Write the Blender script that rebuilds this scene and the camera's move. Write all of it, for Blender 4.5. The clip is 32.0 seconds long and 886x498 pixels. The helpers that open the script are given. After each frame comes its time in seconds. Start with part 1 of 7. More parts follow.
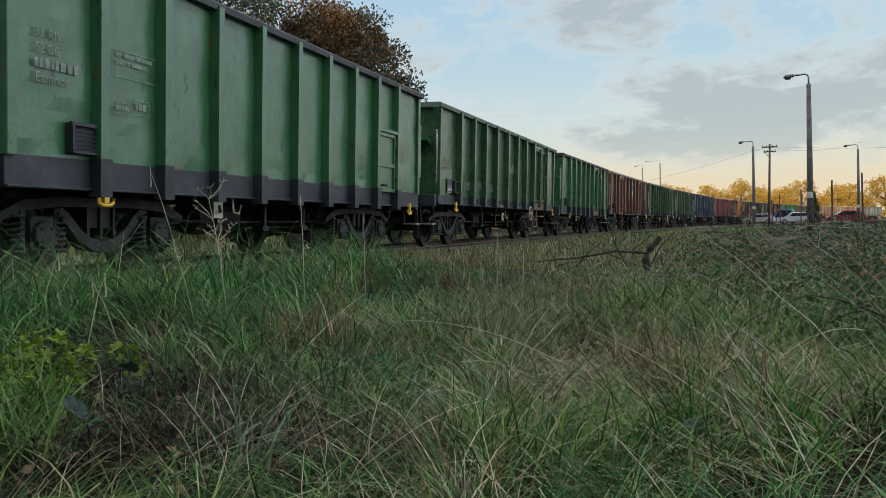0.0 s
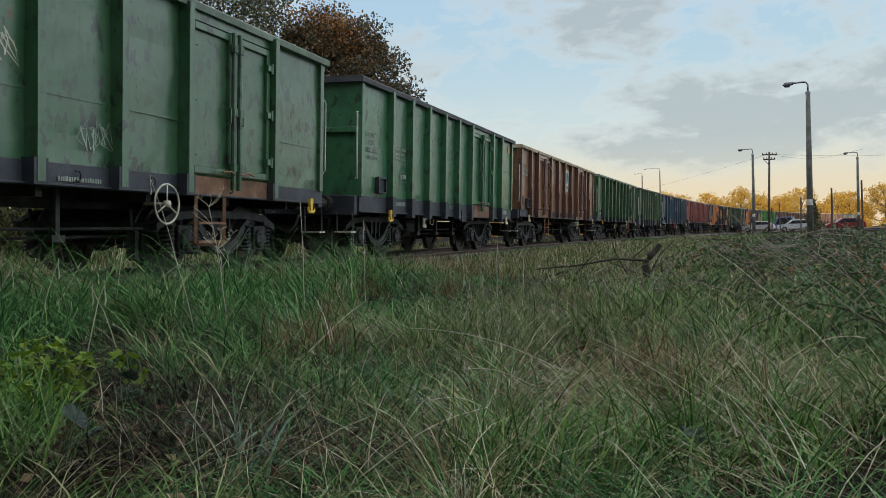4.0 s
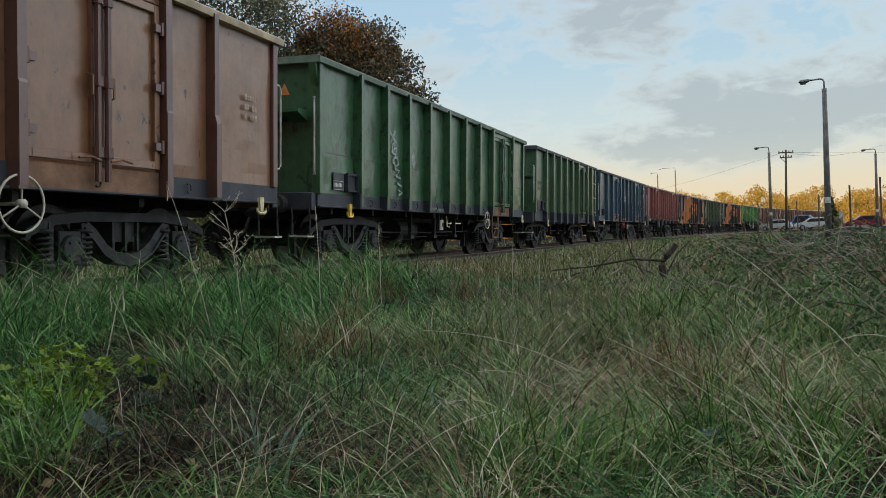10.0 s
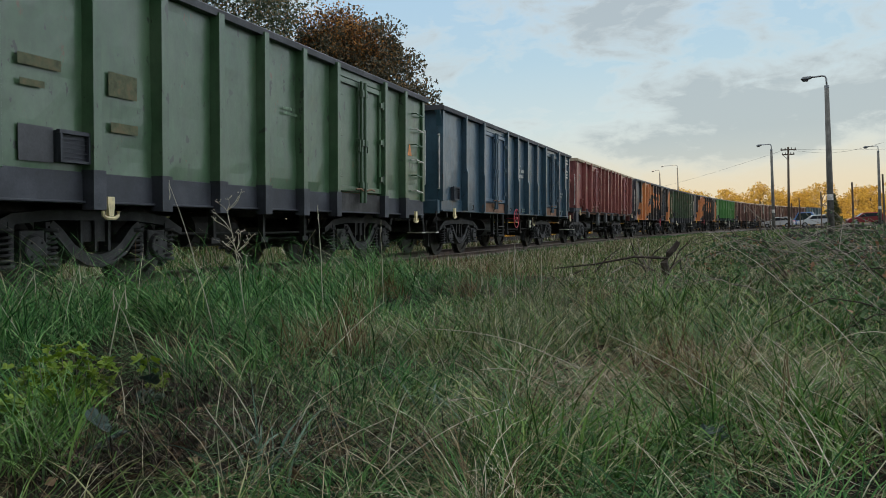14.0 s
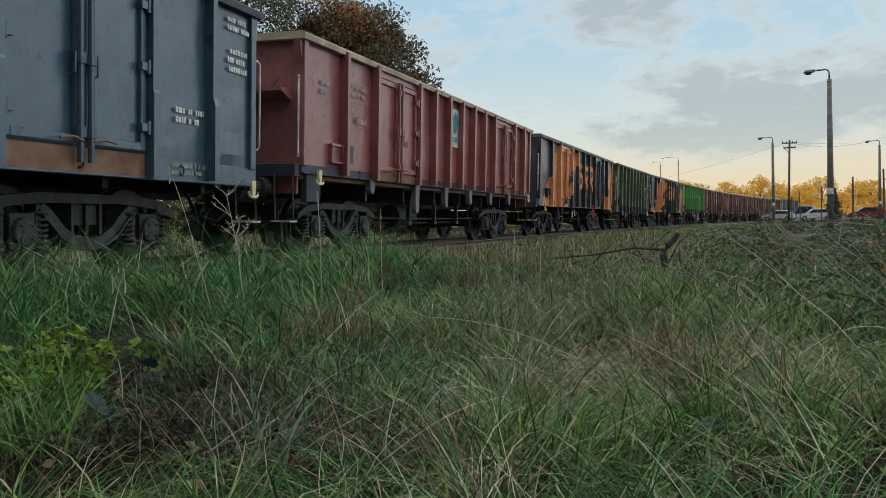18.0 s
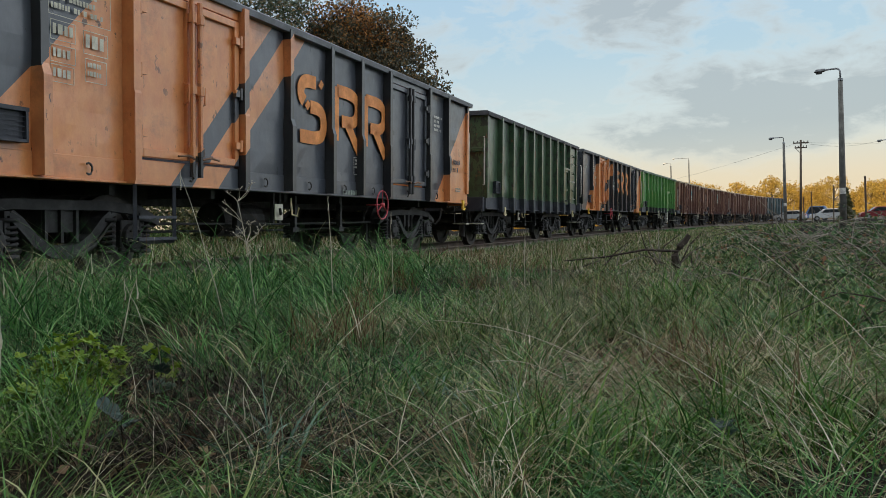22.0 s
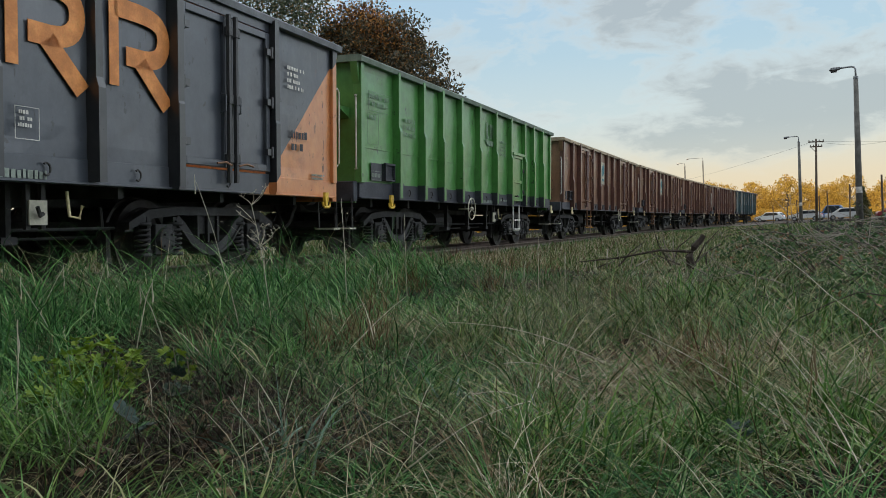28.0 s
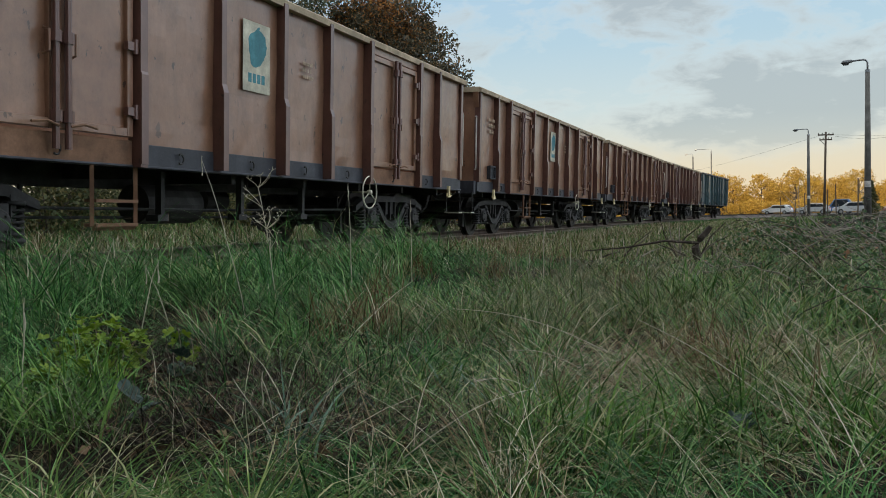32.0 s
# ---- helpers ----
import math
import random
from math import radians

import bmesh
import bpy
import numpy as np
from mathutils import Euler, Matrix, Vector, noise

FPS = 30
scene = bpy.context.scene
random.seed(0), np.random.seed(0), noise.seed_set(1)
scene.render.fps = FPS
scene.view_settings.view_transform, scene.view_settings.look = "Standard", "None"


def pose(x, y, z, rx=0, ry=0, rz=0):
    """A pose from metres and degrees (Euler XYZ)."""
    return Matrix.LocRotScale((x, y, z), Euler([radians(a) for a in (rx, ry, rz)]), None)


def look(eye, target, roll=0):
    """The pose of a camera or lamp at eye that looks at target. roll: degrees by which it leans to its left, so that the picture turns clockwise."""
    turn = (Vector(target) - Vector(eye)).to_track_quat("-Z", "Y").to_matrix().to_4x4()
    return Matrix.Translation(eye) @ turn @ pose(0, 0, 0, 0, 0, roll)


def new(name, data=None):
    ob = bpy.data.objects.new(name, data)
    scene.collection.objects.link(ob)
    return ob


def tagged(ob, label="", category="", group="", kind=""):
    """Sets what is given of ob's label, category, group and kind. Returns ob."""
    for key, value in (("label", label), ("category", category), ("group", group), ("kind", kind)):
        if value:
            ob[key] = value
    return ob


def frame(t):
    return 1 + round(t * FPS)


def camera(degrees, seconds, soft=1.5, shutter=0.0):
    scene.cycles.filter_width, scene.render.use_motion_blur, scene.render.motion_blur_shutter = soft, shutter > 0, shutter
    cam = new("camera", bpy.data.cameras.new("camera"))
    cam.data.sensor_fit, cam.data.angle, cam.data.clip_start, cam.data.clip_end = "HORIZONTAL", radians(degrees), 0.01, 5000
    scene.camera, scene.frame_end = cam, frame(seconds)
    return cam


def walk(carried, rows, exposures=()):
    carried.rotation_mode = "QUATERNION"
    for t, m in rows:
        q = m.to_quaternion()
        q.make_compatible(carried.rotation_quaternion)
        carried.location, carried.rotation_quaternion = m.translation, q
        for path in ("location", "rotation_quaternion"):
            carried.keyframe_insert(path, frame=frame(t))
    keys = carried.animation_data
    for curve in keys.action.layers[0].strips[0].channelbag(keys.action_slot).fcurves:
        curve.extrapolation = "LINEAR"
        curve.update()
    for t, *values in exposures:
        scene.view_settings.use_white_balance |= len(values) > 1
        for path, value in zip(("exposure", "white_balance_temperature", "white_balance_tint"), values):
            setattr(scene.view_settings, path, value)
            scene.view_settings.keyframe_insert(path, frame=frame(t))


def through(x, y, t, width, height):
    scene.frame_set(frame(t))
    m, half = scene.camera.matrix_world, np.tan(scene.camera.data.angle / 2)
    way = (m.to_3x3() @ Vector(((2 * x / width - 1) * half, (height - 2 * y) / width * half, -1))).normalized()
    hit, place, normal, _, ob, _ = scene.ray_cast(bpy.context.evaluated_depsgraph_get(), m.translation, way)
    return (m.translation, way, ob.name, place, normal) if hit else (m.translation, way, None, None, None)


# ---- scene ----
cam = camera(56.05, 32.0, soft=0.7)
EYE = Vector((0.0, 0.0, 0.376))


def aim(yaw, pitch, roll):
    """The camera's pose at its one standing place: degrees to the right, up, and of lean."""
    y, p = radians(yaw), radians(pitch)
    return look(EYE, EYE + Vector((math.sin(y) * math.cos(p), math.cos(y) * math.cos(p), math.sin(p))), roll)


walk(cam, [
    (0, aim(0.870, -1.386, -1.405)), (0.5, aim(0.842, -1.408, -1.351)), (1, aim(0.801, -1.383, -1.383)),
    (1.5, aim(0.705, -1.350, -1.442)), (2, aim(0.588, -1.341, -1.434)), (2.5, aim(0.523, -1.288, -1.605)),
    (3, aim(0.609, -1.145, -1.544)), (3.5, aim(0.924, -0.885, -1.422)), (5.5, aim(0.556, -0.834, -1.561)),
    (6, aim(0.472, -0.783, -1.670)), (6.5, aim(0.392, -0.747, -1.760)), (7, aim(0.305, -0.723, -1.777)),
    (7.5, aim(0.228, -0.669, -1.877)), (8, aim(0.137, -0.620, -1.951)), (8.5, aim(0.026, -0.620, -1.949)),
    (9, aim(-0.003, -0.596, -2.033)), (9.5, aim(-0.154, -0.551, -2.103)), (10, aim(-0.161, -0.666, -2.090)),
    (10.5, aim(-0.047, -0.760, -2.108)), (11, aim(-0.134, -0.744, -2.078)), (11.5, aim(-0.203, -0.708, -2.156)),
    (12, aim(-0.180, -0.742, -2.149)), (12.5, aim(-0.090, -0.826, -2.038)), (13, aim(-0.119, -0.839, -2.064)),
    (13.5, aim(-0.209, -0.829, -2.134)), (14, aim(-0.314, -0.789, -2.234)), (14.5, aim(-0.322, -0.831, -2.166)),
    (16.5, aim(-0.324, -1.158, -1.800)), (17, aim(-0.257, -1.386, -1.512)), (17.5, aim(-0.214, -1.577, -1.343)),
    (18, aim(-0.295, -1.587, -1.399)), (18.5, aim(-0.371, -1.561, -1.428)), (19, aim(-0.419, -1.512, -1.580)),
    (19.5, aim(-0.531, -1.518, -1.567)), (20, aim(-0.624, -1.502, -1.585)), (20.5, aim(-0.728, -1.455, -1.671)),
    (21, aim(-0.811, -1.425, -1.695)), (21.5, aim(-0.896, -1.365, -1.833)), (22, aim(-1.011, -1.325, -1.925)),
    (22.5, aim(-1.076, -1.292, -1.981)), (23, aim(-1.172, -1.289, -1.998)), (23.5, aim(-1.248, -1.255, -2.079)),
    (24, aim(-1.341, -1.216, -2.150)), (24.5, aim(-1.431, -1.198, -2.219)), (25, aim(-1.507, -1.179, -2.236)),
    (25.5, aim(-1.601, -1.139, -2.325)), (27.5, aim(-1.894, -1.147, -2.326)), (28, aim(-1.932, -1.159, -2.307)),
    (28.5, aim(-1.784, -1.438, -1.875)), (29, aim(-1.755, -1.641, -1.668)), (29.5, aim(-1.804, -1.697, -1.621)),
    (30, aim(-1.923, -1.935, -1.425)), (30.5, aim(-2.060, -2.135, -1.232)), (31, aim(-2.131, -2.109, -1.281)),
    (31.5, aim(-2.228, -2.107, -1.290)), (32, aim(-2.345, -2.090, -1.203))])

# ---- light ----
world = bpy.data.worlds.new("evening_sky")
scene.world = world
world.use_nodes = True
SUN_EL, SUN_AZ = radians(5.0), radians(205)
SKY_STRENGTH, SKY_GAIN = 0.12, 1.0
scene.view_settings.exposure = 0.25
nt = world.node_tree
nt.nodes.clear()


def node(tree, kind, **inputs):
    n = tree.nodes.new(kind)
    for k, v in inputs.items():
        n.inputs[int(k[1:]) if k[0] == "i" and k[1:].isdigit() else k].default_value = v
    return n


def calc(tree, op, a, b=None, c=None):
    n = tree.nodes.new("ShaderNodeMath")
    n.operation = op
    for i, v in enumerate((a, b, c)):
        if v is None:
            continue
        if isinstance(v, (int, float)):
            n.inputs[i].default_value = v
        else:
            tree.links.new(v, n.inputs[i])
    return n.outputs[0]


def blend(tree, fac, a, b, mode="MIX"):
    n = tree.nodes.new("ShaderNodeMix")
    n.data_type, n.blend_type = "RGBA", mode
    for i, v in ((0, fac), (6, a), (7, b)):
        if isinstance(v, (int, float)):
            n.inputs[i].default_value = v
        elif isinstance(v, tuple):
            n.inputs[i].default_value = (*v, 1) if len(v) == 3 else v
        else:
            tree.links.new(v, n.inputs[i])
    return n.outputs[2]


def ramp(tree, fac, stops, mode="LINEAR"):
    n = tree.nodes.new("ShaderNodeValToRGB")
    n.color_ramp.interpolation = mode
    e = n.color_ramp.elements
    while len(e) < len(stops):
        e.new(0.5)
    for el, (p, c) in zip(e, stops):
        el.position = p
        el.color = (*c, 1) if isinstance(c, tuple) else (c, c, c, 1)
    tree.links.new(fac, n.inputs[0])
    return n.outputs[0]


def evening_sky():
    """Low sun behind the viewer, thin broken cloud over pale blue, warm haze on the horizon."""
    t = nt
    out = t.nodes.new("ShaderNodeOutputWorld")
    bg = t.nodes.new("ShaderNodeBackground")
    sky = t.nodes.new("ShaderNodeTexSky")
    sky.sky_type, sky.sun_disc = "NISHITA", False
    sky.sun_elevation, sky.sun_rotation = SUN_EL, SUN_AZ
    sky.air_density, sky.dust_density, sky.ozone_density = 1.0, 1.0, 2.0
    co = t.nodes.new("ShaderNodeTexCoord")
    sep = t.nodes.new("ShaderNodeSeparateXYZ")
    t.links.new(co.outputs["Generated"], sep.inputs[0])
    x, y, z = sep.outputs
    up = calc(t, "MAXIMUM", z, 0.0)
    # clear air: pale blue above, cream haze low down
    clear = ramp(t, up, [(0.0, (0.80, 0.64, 0.42)), (0.05, (0.76, 0.66, 0.50)), (0.12, (0.585, 0.668, 0.675)), (0.20, (0.45, 0.605, 0.70)), (0.32, (0.39, 0.57, 0.75)), (0.45, (0.72, 0.84, 0.98)), (0.65, (0.95, 1.01, 1.07)), (1.0, (1.10, 1.12, 1.14))])
    # out of view to the right the sky is made plain and brighter, to light the wagon sides
    az = calc(t, "ARCTAN2", x, y)
    cool = ramp(t, up, [(0.0, (1.12, 1.26, 1.40)), (0.2, (1.72, 1.90, 2.10)), (0.5, (1.80, 1.95, 2.12)), (1.0, (1.10, 1.12, 1.14))])
    side = ramp(t, calc(t, "DIVIDE", az, math.pi), [(0.18, 0.0), (0.34, 1.0), (0.52, 1.0), (0.78, 0.0)], "EASE")
    clear = blend(t, side, clear, cool)
    # broken cloud, flattened towards the horizon
    mp = t.nodes.new("ShaderNodeMapping")
    mp.inputs["Location"].default_value = (0.35, 2.2, 0.26)
    mp.inputs["Rotation"].default_value = (0, radians(12), 0)
    mp.inputs["Scale"].default_value = (1.0, 1.0, 2.3)
    t.links.new(co.outputs["Generated"], mp.inputs[0])
    n1 = node(t, "ShaderNodeTexNoise", Scale=4.6, Detail=9.0, Roughness=0.58, Distortion=0.25)
    t.links.new(mp.outputs[0], n1.inputs["Vector"])
    # the long grey bank over the right-hand horizon
    bank = calc(t, "MULTIPLY", calc(t, "SUBTRACT", 1.0, calc(t, "POWER", calc(t, "DIVIDE", calc(t, "SUBTRACT", calc(t, "ADD", up, calc(t, "MULTIPLY", az, -0.03)), 0.125), 0.062), 2.0)), ramp(t, az, [(0.10, 0.0), (0.34, 1.0), (0.75, 0.6)]))
    # a darker wisp higher up, slanting down to the right
    wu = calc(t, "ADD", calc(t, "MULTIPLY", calc(t, "SUBTRACT", az, 0.21), 0.80), calc(t, "MULTIPLY", calc(t, "SUBTRACT", up, 0.225), -0.60))
    wv = calc(t, "ADD", calc(t, "MULTIPLY", calc(t, "SUBTRACT", az, 0.21), 0.60), calc(t, "MULTIPLY", calc(t, "SUBTRACT", up, 0.225), 0.80))
    wisp = calc(t, "SUBTRACT", 1.0, calc(t, "ADD", calc(t, "POWER", calc(t, "DIVIDE", wu, 0.17), 2.0), calc(t, "POWER", calc(t, "DIVIDE", wv, 0.07), 2.0)))
    n2 = node(t, "ShaderNodeTexNoise", Scale=17.0, Detail=7.0, Roughness=0.6, Distortion=0.5)
    t.links.new(mp.outputs[0], n2.inputs["Vector"])
    puffs = calc(t, "ADD", n1.outputs[0], calc(t, "MULTIPLY", calc(t, "SUBTRACT", n2.outputs[0], 0.5), 0.60))
    dens = calc(t, "ADD", puffs, calc(t, "ADD", calc(t, "MULTIPLY", calc(t, "MAXIMUM", bank, 0.0), 0.165), calc(t, "MULTIPLY", calc(t, "MAXIMUM", wisp, 0.0), 0.10)))
    cover = calc(t, "MULTIPLY", ramp(t, dens, [(0.44, 0.0), (0.64, 0.95)]), ramp(t, up, [(0.36, 1.0), (0.6, 0.25)]))
    shade = ramp(t, dens, [(0.44, (0.77, 0.79, 0.76)), (0.55, (0.60, 0.635, 0.63)), (0.68, (0.42, 0.465, 0.485))])
    low = ramp(t, up, [(0.02, 0.2), (0.11, 0.95)])
    cloudy = blend(t, calc(t, "MULTIPLY", cover, low), clear, shade)
    # the physical sky joins in, so that the side of the setting sun is the warm, bright one
    nish = blend(t, 1.0, sky.outputs[0], (SKY_STRENGTH, SKY_STRENGTH, SKY_STRENGTH), "MULTIPLY")
    both = blend(t, 0.18, cloudy, nish)
    t.links.new(both, bg.inputs[0])
    bg.inputs[1].default_value = SKY_GAIN
    t.links.new(bg.outputs[0], out.inputs[0])


evening_sky()
sun = new("sun", bpy.data.lights.new("sun", "SUN"))
sun.data.energy, sun.data.angle, sun.data.color = 3.0, radians(0.6), (1.0, 0.78, 0.50)
sun.matrix_world = look((0, 0, 60), (-60 * math.cos(SUN_EL) * math.sin(SUN_AZ), -60 * math.cos(SUN_EL) * math.cos(SUN_AZ), 60 - 60 * math.sin(SUN_EL)))

# ---- materials ----


def material(name, rgb, rough=0.6, metal=0.0, spread=0.25, scale=3.0, fine=40.0, bump=0.15, tint=None, stretch=(1, 1, 1), spec=0.5, coords="Object"):
    """A plain weathered surface: broad stains, fine grain, a little relief."""
    m = bpy.data.materials.new(name)
    m.use_nodes = True
    t = m.node_tree
    p = t.nodes["Principled BSDF"]
    co = t.nodes.new("ShaderNodeTexCoord")
    mp = t.nodes.new("ShaderNodeMapping")
    mp.inputs["Scale"].default_value = stretch
    t.links.new(co.outputs[coords], mp.inputs[0])
    big = node(t, "ShaderNodeTexNoise", Scale=scale, Detail=6.0, Roughness=0.6)
    small = node(t, "ShaderNodeTexNoise", Scale=fine, Detail=4.0, Roughness=0.7)
    for n in (big, small):
        t.links.new(mp.outputs[0], n.inputs["Vector"])
    tint = tint or tuple(min(1, c * 1.5 + 0.02) for c in rgb)
    dark = tuple(c * (1 - spread) for c in rgb)
    a = ramp(t, big.outputs[0], [(0.32, dark), (0.5, rgb), (0.72, tint)])
    c = blend(t, 0.35, a, ramp(t, small.outputs[0], [(0.3, 0.35), (0.7, 0.75)]), "OVERLAY")
    t.links.new(c, p.inputs["Base Color"])
    p.inputs["Roughness"].default_value, p.inputs["Metallic"].default_value = rough, metal
    p.inputs["Specular IOR Level"].default_value = spec
    b = node(t, "ShaderNodeBump", Strength=bump, Distance=0.01)
    t.links.new(small.outputs[0], b.inputs["Height"])
    t.links.new(b.outputs[0], p.inputs["Normal"])
    return m


RUST, BARE = (0.16, 0.065, 0.03), (0.02, 0.02, 0.02)


def paint(name, rgb, faded=None, rust=0.3, scars=0.3, soot=0.35, bands=None, offset=0.0):
    """Old wagon paint: faded patches, soot washed down in streaks, rust spots, dark scrapes. bands: diagonal livery, (position, colour) steps."""
    m = bpy.data.materials.new(name)
    m.use_nodes = True
    t = m.node_tree
    p = t.nodes["Principled BSDF"]
    co = t.nodes.new("ShaderNodeTexCoord")

    def noise_at(scale, stretch=(1, 1, 1), detail=5.0, rough=0.6, off=0.0):
        mp = t.nodes.new("ShaderNodeMapping")
        mp.inputs["Scale"].default_value = stretch
        mp.inputs["Location"].default_value = (offset * 13.7 + off, off * 2.3, offset * 3.1)
        t.links.new(co.outputs["Object"], mp.inputs[0])
        n = node(t, "ShaderNodeTexNoise", Scale=scale, Detail=detail, Roughness=rough)
        t.links.new(mp.outputs[0], n.inputs["Vector"])
        return n.outputs[0]

    rgb = tuple(c * 0.98 for c in rgb)
    faded = tuple(c * 0.98 for c in faded) if faded else tuple(c * 0.75 + 0.07 for c in rgb)
    if bands:
        sep = t.nodes.new("ShaderNodeSeparateXYZ")
        t.links.new(co.outputs["Object"], sep.inputs[0])
        d = calc(t, "SUBTRACT", calc(t, "ADD", sep.outputs[0], bands[0]), calc(t, "SUBTRACT", sep.outputs[2], 1.3))
        base = ramp(t, calc(t, "DIVIDE", d, 16.0), [(max(a, 0) / 16, c) for a, c in bands[1]], "CONSTANT")
        col = blend(t, ramp(t, noise_at(0.9), [(0.4, 0.0), (0.75, 0.14)]), base, (0.30, 0.28, 0.25))
    else:
        col = blend(t, ramp(t, noise_at(0.8), [(0.36, 0.0), (0.68, 1.0)]), rgb, faded)
    wash = ramp(t, noise_at(2.2, (2.6, 2.6, 0.35), 7.0, 0.65, 4.0), [(0.48, 0.0), (0.78, 1.0)])
    col = blend(t, calc(t, "MULTIPLY", wash, soot * 0.8), col, tuple(0.02 + 0.18 * c for c in rgb))
    cloud = ramp(t, noise_at(5.0, (1, 1, 0.7), 8.0, 0.75, 9.0), [(0.35, 0.35), (0.7, 0.68)])
    col = blend(t, 0.62, col, cloud, "OVERLAY")
    spots = ramp(t, noise_at(3.4, (1.5, 1.5, 0.8), 9.0, 0.7, 17.0), [(0.66 - 0.05 * rust, 0.0), (0.70 - 0.05 * rust, 1.0)])
    col = blend(t, calc(t, "MULTIPLY", spots, min(1.0, rust * 2)), col, RUST)
    rub = ramp(t, noise_at(1.6, (1.0, 1.0, 1.2), 9.0, 0.72, 23.0), [(0.55, 0.0), (0.68, 1.0)])
    col = blend(t, calc(t, "MULTIPLY", rub, 0.30), col, tuple(c * 0.35 for c in rgb))
    pale = ramp(t, noise_at(2.7, (1.3, 1.3, 0.8), 10.0, 0.75, 41.0), [(0.60, 0.0), (0.72, 1.0)])
    col = blend(t, calc(t, "MULTIPLY", pale, 0.22), col, tuple(c * 1.25 + 0.045 for c in rgb))
    cut = calc(t, "MULTIPLY", ramp(t, noise_at(5.5, (1.4, 1.4, 0.8), 6.0, 0.62, 31.0), [(0.655 - 0.10 * scars, 0.0), (0.675 - 0.10 * scars, 1.0)]), ramp(t, noise_at(0.9, off=37.0), [(0.40, 0.30), (0.56, 1.0)]))
    col = blend(t, calc(t, "MULTIPLY", cut, 0.80), col, BARE)
    t.links.new(col, p.inputs["Base Color"])
    t.links.new(calc(t, "ADD", calc(t, "MULTIPLY", noise_at(6.0, off=3.0), 0.30), 0.20), p.inputs["Roughness"])
    p.inputs["Specular IOR Level"].default_value = 0.6
    p.inputs["Coat Weight"].default_value, p.inputs["Coat Roughness"].default_value = 0.40, 0.22
    b = node(t, "ShaderNodeBump", Strength=0.25, Distance=0.02)
    t.links.new(calc(t, "ADD", noise_at(1.7, off=5.0), calc(t, "MULTIPLY", noise_at(38.0, off=8.0), 0.10)), b.inputs["Height"])
    t.links.new(b.outputs[0], p.inputs["Normal"])
    return m


def leafy(name, stops, rough=0.55, through=0.25, spec=0.3):
    """Blades and leaves: every island takes its own colour; light shows through them."""
    m = bpy.data.materials.new(name)
    m.use_nodes = True
    t = m.node_tree
    p = t.nodes["Principled BSDF"]
    g = t.nodes.new("ShaderNodeNewGeometry")
    co = t.nodes.new("ShaderNodeTexCoord")
    n = node(t, "ShaderNodeTexNoise", Scale=1.3, Detail=3.0)
    t.links.new(co.outputs["Object"], n.inputs["Vector"])
    clump = node(t, "ShaderNodeTexNoise", Scale=8.0, Detail=2.0)
    t.links.new(co.outputs["Object"], clump.inputs["Vector"])
    f = calc(t, "ADD", calc(t, "SUBTRACT", calc(t, "MULTIPLY", g.outputs["Random Per Island"], 1.30), 0.30), calc(t, "ADD", calc(t, "MULTIPLY", calc(t, "SUBTRACT", n.outputs[0], 0.38), 0.6), calc(t, "MULTIPLY", calc(t, "SUBTRACT", clump.outputs[0], 0.44), 1.1)))
    c = ramp(t, f, stops)
    t.links.new(c, p.inputs["Base Color"])
    p.inputs["Roughness"].default_value = rough
    p.inputs["Specular IOR Level"].default_value = spec
    tr = t.nodes.new("ShaderNodeBsdfTranslucent")
    t.links.new(c, tr.inputs[0])
    mx = t.nodes.new("ShaderNodeMixShader")
    mx.inputs[0].default_value = through
    t.links.new(p.outputs[0], mx.inputs[1])
    t.links.new(tr.outputs[0], mx.inputs[2])
    t.links.new(mx.outputs[0], t.nodes["Material Output"].inputs[0])
    return m


M_GRIME = material("oily_steel", (0.040, 0.039, 0.038), 0.7, 0.2, 0.4, 4.0, 30.0, 0.3)
M_FRAME = material("bogie_steel", (0.035, 0.035, 0.036), 0.65, 0.2, 0.4, 5.0, 30.0, 0.3)
M_WHEEL = material("wheel_steel", (0.050, 0.046, 0.043), 0.5, 0.6, 0.4, 5.0, 30.0, 0.2)
M_SOLE = material("black_sill_paint", (0.034, 0.038, 0.050), 0.55, 0.0, 0.3, 2.0, 30.0, 0.2)
M_WHITE = material("old_white_paint", (0.62, 0.60, 0.55), 0.6, 0.0, 0.25, 6.0, 50.0, 0.1)
M_STENCIL = material("stencil_white", (0.24, 0.28, 0.24), 0.7, 0.0, 0.3, 12.0, 60.0, 0.05)
M_FAINT = material("worn_tan_print", (0.36, 0.27, 0.19), 0.7, 0.0, 0.4, 12.0, 60.0, 0.05)
M_SMUDGE = material("smudged_tan_print", (0.095, 0.105, 0.050), 0.7, 0.0, 0.45, 9.0, 30.0, 0.05, tint=(0.17, 0.12, 0.06))
M_GRAF = material("chalky_white_spray", (0.30, 0.35, 0.31), 0.8, 0.0, 0.4, 6.0, 60.0, 0.05)
M_GREYP = material("faded_grey_print", (0.17, 0.26, 0.17), 0.7, 0.0, 0.4, 10.0, 60.0, 0.05)
M_YELLOW = material("yellow_paint", (0.72, 0.44, 0.04), 0.5, 0.0, 0.2, 8.0, 50.0, 0.1)
M_CREAM = material("cream_paint", (0.66, 0.56, 0.32), 0.5, 0.0, 0.2, 8.0, 50.0, 0.1)
M_RED = material("red_paint", (0.50, 0.06, 0.08), 0.5, 0.0, 0.2, 8.0, 50.0, 0.1)
M_ORANGE = material("orange_paint", (0.70, 0.25, 0.065), 0.55, 0.0, 0.2, 4.0, 50.0, 0.1)
